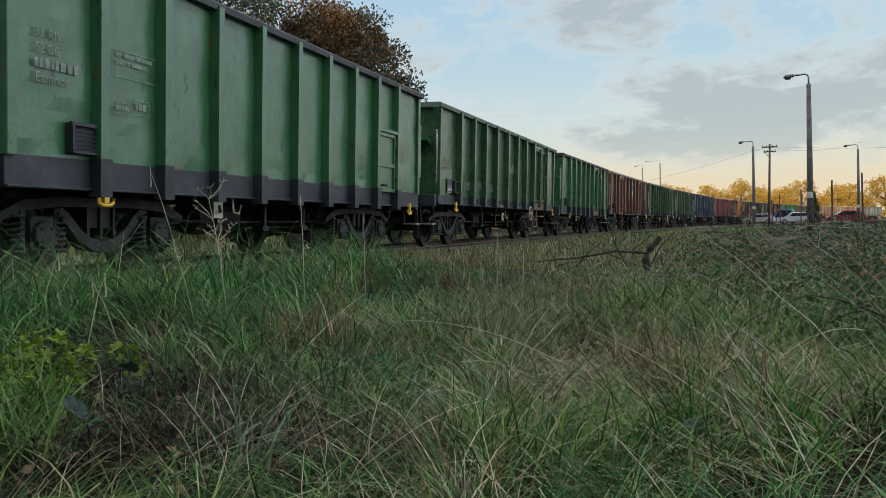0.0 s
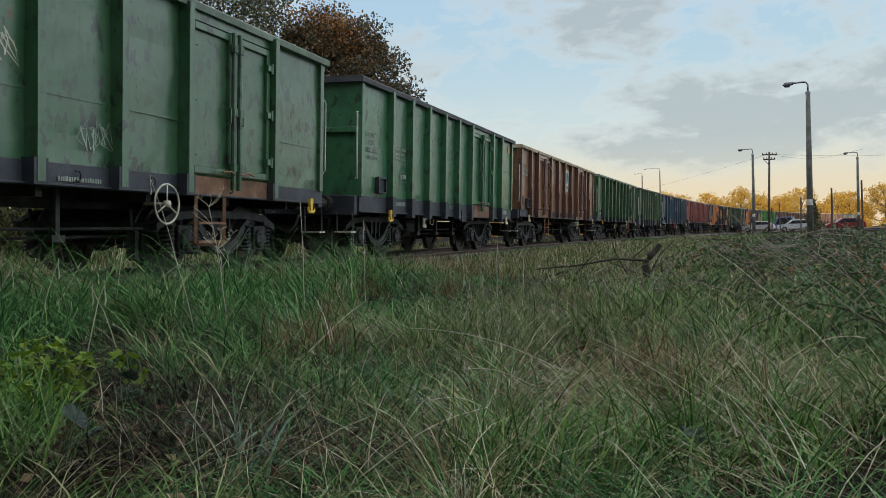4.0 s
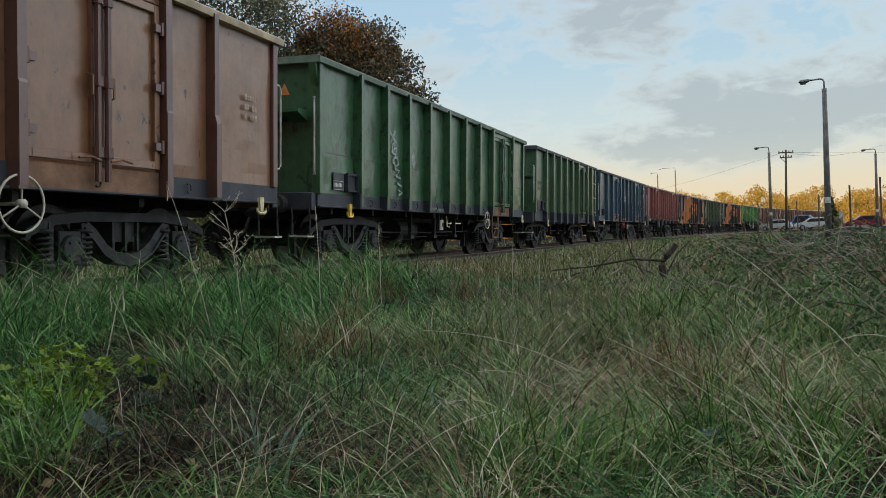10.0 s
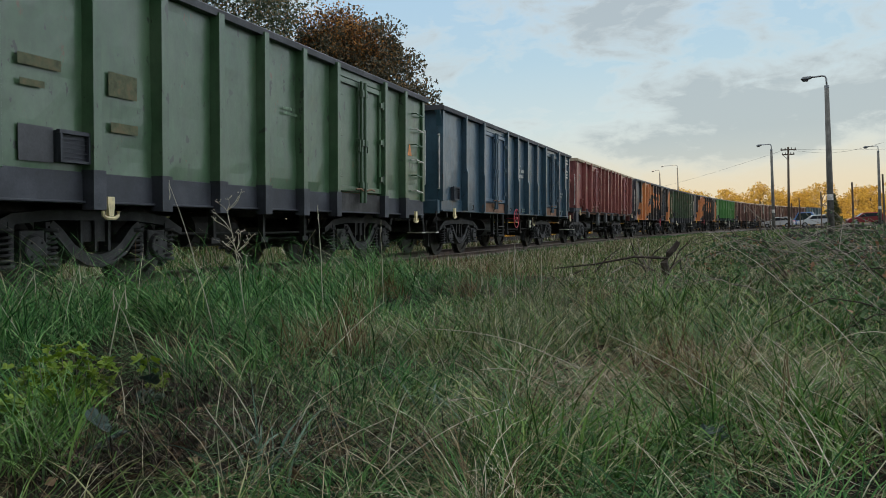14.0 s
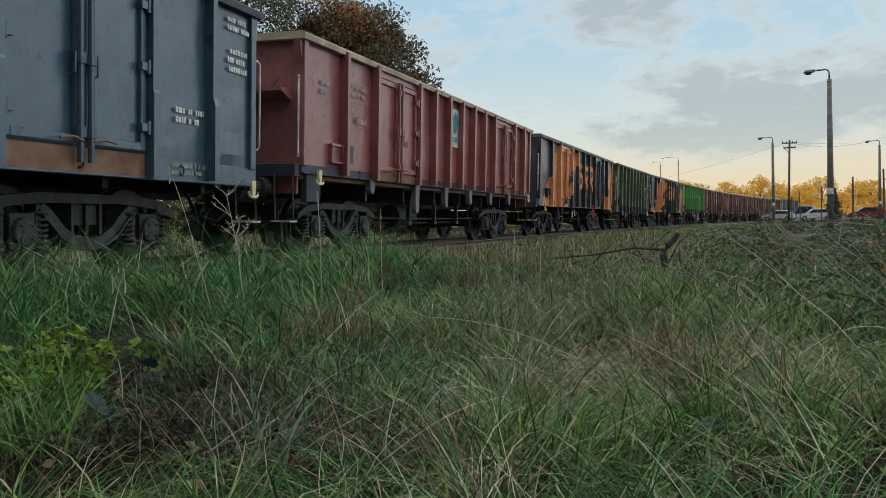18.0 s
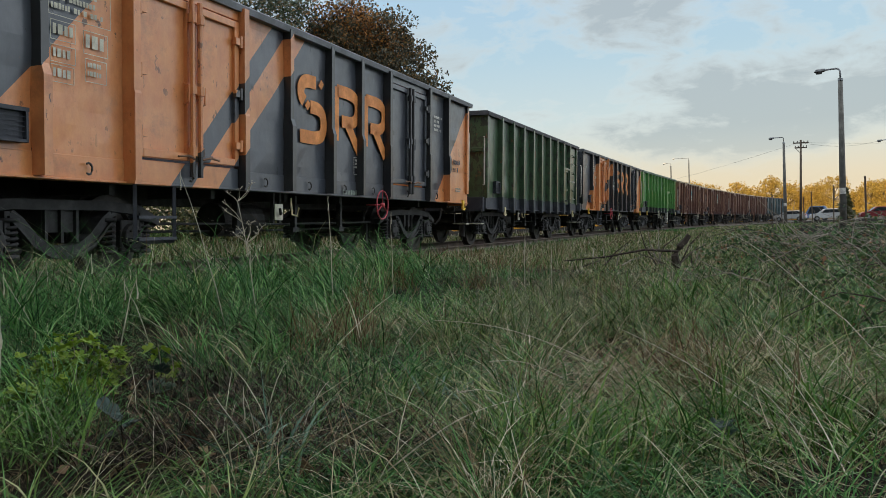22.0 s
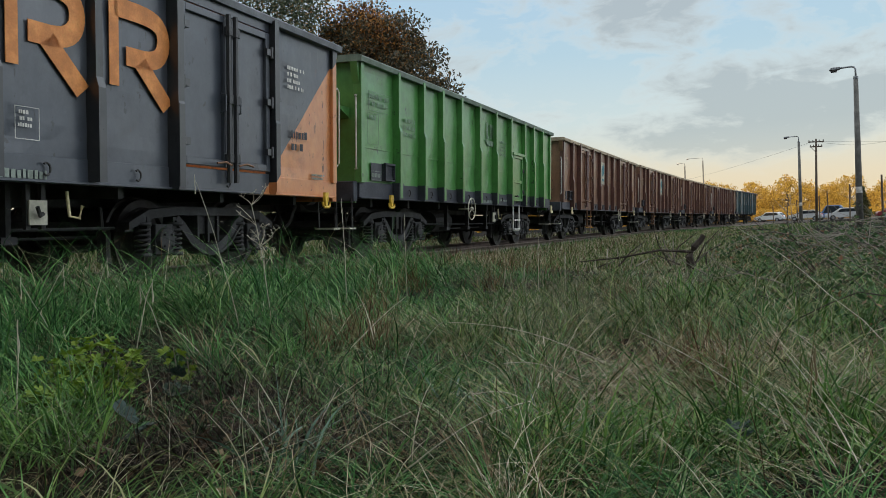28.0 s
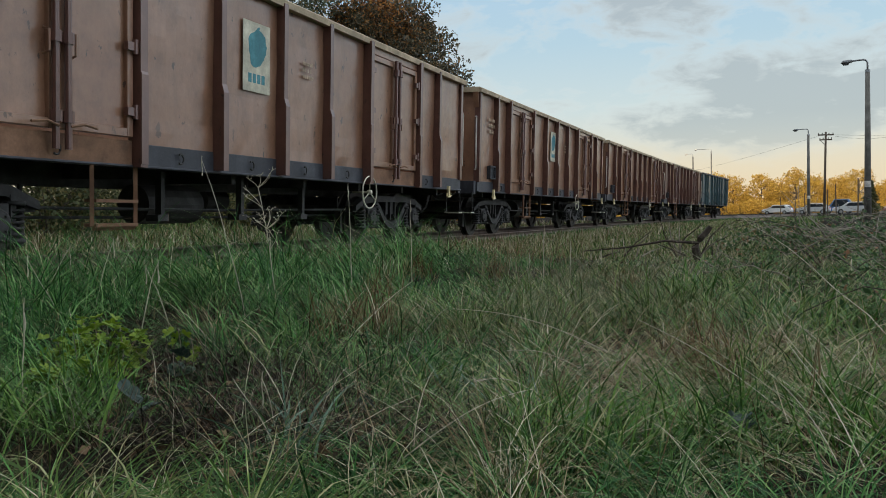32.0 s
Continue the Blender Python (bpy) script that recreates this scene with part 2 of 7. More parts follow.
M_TEAL = material("teal_print", (0.04, 0.20, 0.24), 0.6, 0.0, 0.2, 5.0, 50.0, 0.05)
M_CARD = material("cream_panel", (0.50, 0.48, 0.38), 0.65, 0.0, 0.25, 5.0, 50.0, 0.05)
M_RUSTY = material("rusty_sill", (0.20, 0.105, 0.06), 0.75, 0.1, 0.45, 3.0, 40.0, 0.3)
M_RAIL = material("rail_steel", (0.16, 0.12, 0.10), 0.4, 0.7, 0.3, 4.0, 40.0, 0.2)
M_SLEEPER = material("weathered_sleeper", (0.17, 0.15, 0.13), 0.85, 0.0, 0.35, 3.0, 30.0, 0.5)
M_BALLAST = material("ballast_stone", (0.11, 0.10, 0.08), 0.9, 0.0, 0.5, 18.0, 60.0, 0.9)
M_CONCRETE = material("lamp_concrete", (0.15, 0.145, 0.13), 0.8, 0.0, 0.3, 3.0, 40.0, 0.3)
M_WOOD = material("pole_wood", (0.10, 0.075, 0.055), 0.85, 0.0, 0.3, 4.0, 30.0, 0.4)
M_GALV = material("galvanised_steel", (0.30, 0.31, 0.32), 0.45, 0.6, 0.2, 4.0, 40.0, 0.1)
M_BARK = material("bark", (0.085, 0.07, 0.055), 0.9, 0.0, 0.4, 6.0, 30.0, 0.8)
M_TWIG = material("grey_dead_twig", (0.27, 0.24, 0.20), 0.85, 0.0, 0.3, 8.0, 40.0, 0.3)
M_DARKTWIG = material("dark_dead_wood", (0.055, 0.042, 0.034), 0.9, 0.0, 0.3, 8.0, 40.0, 0.5)
M_STRAW = material("pale_dry_stalk", (0.52, 0.47, 0.38), 0.8, 0.0, 0.2, 9.0, 50.0, 0.1)
M_TYRE = material("tyre_rubber", (0.02, 0.02, 0.02), 0.85)
M_ASPHALT = material("asphalt", (0.055, 0.055, 0.055), 0.9, 0.0, 0.25, 2.0, 60.0, 0.4)
# Darker than real soil: shade between the tussocks is put into this colour.
M_SOIL = material("shade_dark_soil_and_litter", (0.016, 0.013, 0.010), 0.95, 0.0, 0.5, 2.2, 30.0, 0.8, tint=(0.026, 0.023, 0.015), spec=0.03)
M_GRASS = leafy("green_grass", [(0.0, (0.012, 0.056, 0.014)), (0.30, (0.022, 0.094, 0.022)), (0.54, (0.042, 0.148, 0.034)), (0.76, (0.076, 0.226, 0.055)), (0.93, (0.130, 0.32, 0.088)), (1.0, (0.24, 0.42, 0.155))], rough=0.5, through=0.16, spec=0.14)
M_TUFT = leafy("yellow_green_grass", [(0.0, (0.034, 0.078, 0.018)), (0.30, (0.060, 0.122, 0.026)), (0.60, (0.108, 0.190, 0.044)), (0.82, (0.175, 0.270, 0.068)), (0.95, (0.29, 0.37, 0.12)), (1.0, (0.44, 0.44, 0.24))], rough=0.5, through=0.16, spec=0.12)
M_DRY = leafy("dry_grass", [(0.0, (0.12, 0.078, 0.042)), (0.35, (0.24, 0.175, 0.10)), (0.65, (0.40, 0.33, 0.205)), (0.9, (0.66, 0.58, 0.42)), (1.0, (0.72, 0.66, 0.52))], 0.6, 0.15, 0.08)
M_BLUE = leafy("blue_green_broad_grass", [(0.0, (0.05, 0.11, 0.075)), (0.5, (0.09, 0.18, 0.12)), (1.0, (0.17, 0.29, 0.20))], 0.38, 0.12, 0.4)
M_LUSH = leafy("fresh_green_grass", [(0.0, (0.036, 0.105, 0.018)), (0.5, (0.090, 0.220, 0.038)), (1.0, (0.20, 0.38, 0.085))], 0.4, 0.18, 0.3)
M_RUSSET = leafy("russet_dead_grass", [(0.0, (0.075, 0.040, 0.020)), (0.4, (0.15, 0.088, 0.045)), (0.75, (0.26, 0.165, 0.085)), (1.0, (0.42, 0.31, 0.19))], 0.6, 0.15, 0.1)
M_HAZE = leafy("grey_seed_grass", [(0.0, (0.080, 0.105, 0.055)), (0.5, (0.17, 0.185, 0.115)), (1.0, (0.35, 0.33, 0.24))], 0.6, 0.15, 0.1)
# Dead blades, coloured dark so that the gaps between tussocks look shaded.
M_THATCHSHADE = leafy("dead_thatch_gap_shade", [(0.0, (0.012, 0.013, 0.007)), (0.45, (0.032, 0.032, 0.017)), (0.8, (0.075, 0.064, 0.036)), (1.0, (0.20, 0.155, 0.090))], 0.7, 0.1, 0.04)
M_OAK = leafy("green_oak_leaves", [(0.0, (0.044, 0.060, 0.038)), (0.50, (0.085, 0.112, 0.060)), (0.84, (0.130, 0.140, 0.072)), (0.97, (0.17, 0.130, 0.060)), (1.0, (0.26, 0.16, 0.065))], 0.6)
M_OAKBROWN = leafy("browning_oak_leaves", [(0.0, (0.058, 0.058, 0.040)), (0.45, (0.105, 0.100, 0.060)), (0.80, (0.150, 0.122, 0.065)), (0.96, (0.19, 0.125, 0.056)), (1.0, (0.30, 0.165, 0.060))], 0.6)
M_TURNED = leafy("orange_oak_leaves", [(0.0, (0.130, 0.058, 0.023)), (0.5, (0.312, 0.130, 0.036)), (1.0, (0.546, 0.260, 0.065))], 0.6)
M_GOLD = leafy("golden_leaves", [(0.0, (0.30, 0.185, 0.036)), (0.5, (0.52, 0.335, 0.060)), (1.0, (0.70, 0.47, 0.10))], 0.7, 0.3)
M_SHRUB = leafy("olive_shrub_leaves", [(0.0, (0.050, 0.062, 0.026)), (0.6, (0.105, 0.120, 0.046)), (1.0, (0.21, 0.175, 0.070))], 0.6)
M_BRAMBLE = leafy("bramble_leaves", [(0.0, (0.050, 0.105, 0.045)), (0.6, (0.105, 0.190, 0.075)), (0.9, (0.133, 0.144, 0.061)), (1.0, (0.342, 0.176, 0.102))], 0.6)
M_LIME = leafy("yellow_green_leaves", [(0.0, (0.124, 0.225, 0.023)), (0.5, (0.279, 0.375, 0.034)), (0.85, (0.496, 0.450, 0.047)), (1.0, (0.434, 0.210, 0.039))], 0.5)
M_WEED = leafy("dark_weed_leaves", [(0.0, (0.020, 0.045, 0.035)), (1.0, (0.045, 0.085, 0.060))], 0.45, 0.1)
# Litter stems; their own brown is darkened further to put shade into gaps.
M_MAT = leafy("matted_stems_gap_shade", [(0.0, (0.010, 0.009, 0.007)), (0.60, (0.030, 0.026, 0.020)), (0.88, (0.085, 0.072, 0.056)), (1.0, (0.22, 0.19, 0.15))], 0.7, 0.05, 0.04)
M_FALLEN = leafy("fallen_leaves", [(0.0, (0.014, 0.010, 0.008)), (0.5, (0.042, 0.027, 0.019)), (0.85, (0.12, 0.070, 0.042)), (1.0, (0.28, 0.20, 0.12))], 0.75, 0.1, 0.1)
GREY = (0.056, 0.066, 0.084)
ORNG = (0.68, 0.265, 0.090)

# ---- building helpers ----


def box(bm, x0, x1, y0, y1, z0, z1):
    vs = [bm.verts.new(v) for v in ((x0, y0, z0), (x1, y0, z0), (x1, y1, z0), (x0, y1, z0), (x0, y0, z1), (x1, y0, z1), (x1, y1, z1), (x0, y1, z1))]
    for f in ((3, 2, 1, 0), (4, 5, 6, 7), (0, 1, 5, 4), (1, 2, 6, 5), (2, 3, 7, 6), (3, 0, 4, 7)):
        bm.faces.new([vs[i] for i in f])
    return bm


def boxes(*b):
    bm = bmesh.new()
    for q in b:
        box(bm, *q)
    return bm


def prism(bm, outline, axis, a, b):
    """An outline in the two other axes, drawn out along axis from a to b."""
    def at(u, v, w):
        return {"x": (w, u, v), "y": (u, w, v), "z": (u, v, w)}[axis]
    lo = [bm.verts.new(at(u, v, a)) for u, v in outline]
    hi = [bm.verts.new(at(u, v, b)) for u, v in outline]
    n = len(outline)
    for i in range(n):
        bm.faces.new((lo[i], lo[(i + 1) % n], hi[(i + 1) % n], hi[i]))
    bm.faces.new(lo[::-1])
    bm.faces.new(hi)
    return bm


def tube(bm, pts, r, sides=6, r_end=None, cap=True):
    """A round bar along points, tapering to r_end."""
    pts = [Vector(p) for p in pts]
    rings = []
    n = len(pts)
    for i, p in enumerate(pts):
        d = (pts[min(i + 1, n - 1)] - pts[max(i - 1, 0)]).normalized()
        a = d.cross(Vector((0, 0, 1)) if abs(d.z) < 0.9 else Vector((1, 0, 0))).normalized()
        b = d.cross(a)
        rr = r if r_end is None else r + (r_end - r) * i / (n - 1)
        rings.append([bm.verts.new(p + (a * math.cos(k * 2 * math.pi / sides) + b * math.sin(k * 2 * math.pi / sides)) * rr) for k in range(sides)])
    for q, w in zip(rings, rings[1:]):
        for k in range(sides):
            bm.faces.new((q[k], q[(k + 1) % sides], w[(k + 1) % sides], w[k]))
    if cap:
        bm.faces.new(rings[0][::-1])
        bm.faces.new(rings[-1])
    return bm


def ring(bm, c, r, thick, axis="y", sides=20, tsides=6):
    """A torus about an axis."""
    c = Vector(c)
    u, v, w = {"y": ((1, 0, 0), (0, 0, 1), (0, 1, 0)), "x": ((0, 1, 0), (0, 0, 1), (1, 0, 0)), "z": ((1, 0, 0), (0, 1, 0), (0, 0, 1))}[axis]
    u, v, w = Vector(u), Vector(v), Vector(w)
    rs = []
    for i in range(sides):
        a = 2 * math.pi * i / sides
        d = u * math.cos(a) + v * math.sin(a)
        rs.append([bm.verts.new(c + d * (r + thick * math.cos(2 * math.pi * k / tsides)) + w * thick * math.sin(2 * math.pi * k / tsides)) for k in range(tsides)])
    for i in range(sides):
        q, s = rs[i], rs[(i + 1) % sides]
        for k in range(tsides):
            bm.faces.new((q[k], q[(k + 1) % tsides], s[(k + 1) % tsides], s[k]))
    return bm


def disc(bm, c, r, half, axis="y", sides=24, r2=None):
    c = Vector(c)
    u, v, w = {"y": ((1, 0, 0), (0, 0, 1), (0, 1, 0)), "x": ((0, 1, 0), (0, 0, 1), (1, 0, 0)), "z": ((1, 0, 0), (0, 1, 0), (0, 0, 1))}[axis]
    u, v, w = Vector(u), Vector(v), Vector(w)
    lo, hi = [], []
    for i in range(sides):
        a = 2 * math.pi * i / sides
        d = u * math.cos(a) + v * math.sin(a)
        lo.append(bm.verts.new(c + d * r - w * half))
        hi.append(bm.verts.new(c + d * (r2 or r) + w * half))
    for i in range(sides):
        j = (i + 1) % sides
        bm.faces.new((lo[i], lo[j], hi[j], hi[i]))
    bm.faces.new(lo[::-1])
    bm.faces.new(hi)
    return bm


def mesh_of(name, bm, mat, bevel=0.0, smooth=False):
    if bevel:
        bmesh.ops.bevel(bm, geom=bm.edges[:], offset=bevel, segments=1, affect="EDGES", clamp_overlap=True)
    bmesh.ops.recalc_face_normals(bm, faces=bm.faces[:])
    me = bpy.data.meshes.new(name)
    bm.to_mesh(me)
    bm.free()
    me.materials.append(mat)
    if smooth:
        me.polygons.foreach_set("use_smooth", [True] * len(me.polygons))
    return me


def part(name, bm, mat, parent, label="", bevel=0.0, smooth=False):
    ob = new(name, bm if isinstance(bm, bpy.types.Mesh) else mesh_of(name, bm, mat, bevel, smooth))
    ob.parent = parent
    if label:
        ob["label"] = label
    return ob


def empty(name, label, category, group="", at=None):
    ob = new(name)
    ob.empty_display_size = 0.2
    if at is not None:
        ob.matrix_basis = at
    return tagged(ob, label, category, group)


def raw_mesh(name, verts, faces, mat, smooth=False):
    """Mesh from arrays: verts (n, 3); faces (m, k) all of k corners."""
    me = bpy.data.meshes.new(name)
    verts, faces = np.asarray(verts, np.float32), np.asarray(faces, np.int32)
    m, k = faces.shape
    me.vertices.add(len(verts))
    me.vertices.foreach_set("co", verts.ravel())
    me.loops.add(m * k)
    me.loops.foreach_set("vertex_index", faces.ravel())
    me.polygons.add(m)
    me.polygons.foreach_set("loop_start", np.arange(m, dtype=np.int32) * k)
    me.polygons.foreach_set("loop_total", np.full(m, k, np.int32))
    if smooth:
        me.polygons.foreach_set("use_smooth", np.ones(m, bool))
    me.update(calc_edges=True)
    me.materials.append(mat)
    return me


def lathe(profile, sides=32):
    """A solid turned about the y axis from (radius, y) points, closed at both ends."""
    bm = bmesh.new()
    rows = [[bm.verts.new((r * math.cos(2 * math.pi * k / sides), y, r * math.sin(2 * math.pi * k / sides))) for k in range(sides)] for r, y in profile]
    for a, b in zip(rows, rows[1:]):
        for k in range(sides):
            bm.faces.new((a[k], a[(k + 1) % sides], b[(k + 1) % sides], b[k]))
    bm.faces.new(rows[0][::-1])
    bm.faces.new(rows[-1])
    return bm


def words(text, size, mat, parent, at, name="lettering"):
    """Stencilled writing on the near side: built-in font, flat on the plate."""
    cu = bpy.data.curves.new(name, "FONT")
    cu.body, cu.size, cu.extrude, cu.resolution_u = text, size, 0.002, 2
    tmp = bpy.data.objects.new(name, cu)
    scene.collection.objects.link(tmp)
    me = bpy.data.meshes.new_from_object(tmp.evaluated_get(bpy.context.evaluated_depsgraph_get()))
    bpy.data.objects.remove(tmp)
    me.materials.clear()
    me.materials.append(mat)
    ob = new(name, me)
    ob.parent = parent
    ob.matrix_basis = Matrix.Translation(at) @ Matrix.Rotation(radians(90), 4, "X")
    return ob
# ---- the track ----
TH0, K0, K1 = 0.3118, 0.001438, 4.06e-6
_n = np.arange(-700, 3501) * 0.1
_h = TH0 + K0 * _n + K1 * _n * _n / 2
_x = np.concatenate([[0], np.cumsum((np.sin(_h[1:]) + np.sin(_h[:-1])) * 0.05)])
_y = np.concatenate([[0], np.cumsum((np.cos(_h[1:]) + np.cos(_h[:-1])) * 0.05)])
_x += -6.32 - _x[700]
_y += 4.0 - _y[700]
CANT = 0.0427


def rail_at(s, lat=0.0):
    """Plan place on the line, s metres along it, lat metres towards the viewer's side."""
    h = float(np.interp(s, _n, _h))
    return float(np.interp(s, _n, _x)) + lat * math.cos(h), float(np.interp(s, _n, _y)) - lat * math.sin(h)


def gone(t):
    """Metres that the train has rolled at t seconds."""
    u = t - 9.0
    return 0.12 + 5.0098 * u + 0.01989 * u * u + 3.33e-5 * u ** 3


def on_track(s0, s1, z=0.0):
    """Pose with +x along the line away from the viewer, carried at s0 and s1, leaning with the line's cant."""
    a, b = Vector(rail_at(s0)), Vector(rail_at(s1))
    d, m = b - a, (a + b) / 2
    return Matrix.Translation((m.x, m.y, z)) @ Matrix.Rotation(math.atan2(d.y, d.x), 4, "Z") @ Matrix.Rotation(CANT, 4, "X")


def sweep(profile, s0, s1, step):
    """A mesh of a cross-section (lat, z), canted, drawn along the line."""
    ss = np.arange(s0, s1 + 0.01, step)
    vs, fs = [], []
    k = len(profile)
    for i, s in enumerate(ss):
        for lat, z in profile:
            l2, z2 = lat * math.cos(CANT) + z * math.sin(CANT), z * math.cos(CANT) - lat * math.sin(CANT)
            vs.append((*rail_at(s, l2), z2))
        if i:
            for j in range(k):
                a, b = (i - 1) * k + j, (i - 1) * k + (j + 1) % k
                fs.append((a, b, b + k, a + k))
    return vs, fs


# ---- wagons ----
JOINTS = [-40.4, -28.08, -13.68, -0.97, 13.93, 28.26, 40.28, 55.0, 70.35, 85.4, 97.56, 112.48, 125.93, 141.22, 155.9, 170.17, 185.26, 199.57]
SIDE, TOP = 1.43, 3.27
wheelsets, wagons = [], []
shared = {}


def once(key, make):
    if key not in shared:
        shared[key] = make()
    return shared[key]


def axle_mesh():
    return mesh_of("wheelset", lathe([(0.075, -1.0), (0.085, -0.82), (0.10, -0.6), (0.085, 0.0), (0.10, 0.6), (0.085, 0.82), (0.075, 1.0)], 12), M_WHEEL)


def wheel_mesh():
    """Rolled steel wheel: flange inside, tread, dished web, hub; its outer side at -y."""
    return mesh_of("wheel", lathe([(0.11, -0.10), (0.13, -0.09), (0.15, -0.04), (0.34, -0.03), (0.37, -0.065), (0.455, -0.065), (0.46, -0.05), (0.463, 0.04), (0.49, 0.05), (0.49, 0.065), (0.36, 0.07), (0.34, 0.03), (0.15, 0.02), (0.12, 0.09)], 36), M_WHEEL)


def side_frame(bm, y):
    """Cast side of a bogie: top chord, belly between the axles, window, horn guides."""
    w = 0.06
    prism(bm, [(-1.42, 0.66), (-1.1, 0.80), (-0.62, 0.84), (0.62, 0.84), (1.1, 0.80), (1.42, 0.66), (1.42, 0.58), (1.05, 0.70), (0.6, 0.74), (-0.6, 0.74), (-1.05, 0.70), (-1.42, 0.58)], "y", y - w, y + w)
    top = [(-0.62, 0.74), (-0.50, 0.66), (-0.34, 0.50), (-0.18, 0.41), (0.0, 0.38), (0.18, 0.41), (0.34, 0.50), (0.50, 0.66), (0.62, 0.74)]
    low = [(-0.68, 0.66), (-0.56, 0.56), (-0.40, 0.40), (-0.20, 0.30), (0.0, 0.27), (0.20, 0.30), (0.40, 0.40), (0.56, 0.56), (0.68, 0.66)]
    for i in range(8):
        prism(bm, [low[i], low[i + 1], top[i + 1], top[i]], "y", y - w - 0.012, y + w + 0.012)
    for i in range(8):
        (a, b), (c, d) = low[i], low[i + 1]
        prism(bm, [(a, b - 0.015), (c, d - 0.015), (c, d + 0.02), (a, b + 0.02)], "y", y - 0.10, y + 0.10)
    for x in (-0.20, 0.0, 0.20):
        box(bm, x - 0.018, x + 0.018, y - 0.04, y + 0.04, 0.42, 0.74)
    for x in (-1.12, -0.68, 0.68, 1.12):
        box(bm, x - 0.03, x + 0.03, y - 0.07, y + 0.07, 0.34, 0.72)


def bogie(parent, x):
    def frame_mesh():
        bm = bmesh.new()
        for y in (-1.0, 1.0):
            side_frame(bm, y)
        box(bm, -0.22, 0.22, -1.0, 1.0, 0.52, 0.80)
        for sx in (-1, 1):
            box(bm, sx * 1.36 - 0.06, sx * 1.36 + 0.06, -1.0, 1.0, 0.56, 0.66)
        return mesh_of("bogie", bm, M_FRAME)
    b = part("bogie", once("bogie", frame_mesh), None, parent, "dark cast steel two-axle bogie")
    b.location = (x, 0, 0)

    def axlebox_mesh():
        bm = boxes((-0.15, 0.15, -0.10, 0.09, -0.16, 0.18))
        disc(bm, (0, -0.12, 0.0), 0.13, 0.03, "y", 14, 0.15)
        for q in range(4):
            a = math.pi / 4 + q * math.pi / 2
            disc(bm, (0.09 * math.cos(a), -0.16, 0.09 * math.sin(a)), 0.018, 0.012, "y", 6)
        box(bm, -0.22, 0.22, -0.06, 0.06, -0.17, -0.11)
        return mesh_of("axlebox", bm, M_FRAME, 0.012)

    def spring_mesh():
        bm = bmesh.new()
        pts = [(0.075 * math.cos(a), 0.075 * math.sin(a), -0.02 + a * 0.0085) for a in np.arange(0, 2 * math.pi * 5.5, 0.75)]
        tube(bm, pts, 0.019, 4)
        disc(bm, (0, 0, -0.04), 0.10, 0.02, "z", 12)
        disc(bm, (0, 0, 0.30), 0.10, 0.02, "z", 12)
        return mesh_of("spring", bm, M_FRAME, smooth=True)
    for ax in (-0.9, 0.9):
        w = part("wheelset", once("axle", axle_mesh), None, parent)
        w.location = (x + ax, 0, 0.46)
        wheelsets.append((w, x + ax))
        for sy in (-1, 1):
            k = part("wheel", once("wheel", wheel_mesh), None, w)
            k.matrix_basis = pose(0, sy * 0.735, 0, 0, 0, 0 if sy < 0 else 180)
        for sy in (-1, 1):
            a = part("axlebox", once("axlebox", axlebox_mesh), None, b)
            a.matrix_basis = Matrix.Translation((ax, sy * 1.0, 0.46)) @ Matrix.Rotation(0 if sy < 0 else math.pi, 4, "Z")
            for dx in (-0.27, 0.27):
                k = part("spring", once("spring", spring_mesh), None, b)
                k.location = (ax + dx, sy * 1.02, 0.34)
    for sx in (-1, 1):
        def block():
            bm = bmesh.new()
            prism(bm, [(0.0, -0.2), (0.09, -0.16), (0.09, 0.16), (0.0, 0.2), (0.03, 0.0)], "y", -0.06, 0.06)
            tube(bm, [(0.06, 0, 0.0), (0.10, 0, 0.42)], 0.022, 6)
            return mesh_of("brake_block", bm, M_GRIME)
        for sy in (-0.74, 0.74):
            k = part("brake_block", once("brake_block", block), None, b)
            k.matrix_basis = Matrix.Translation((sx * 1.39, sy, 0.40)) @ Matrix.Rotation(0 if sx > 0 else math.pi, 4, "Z")


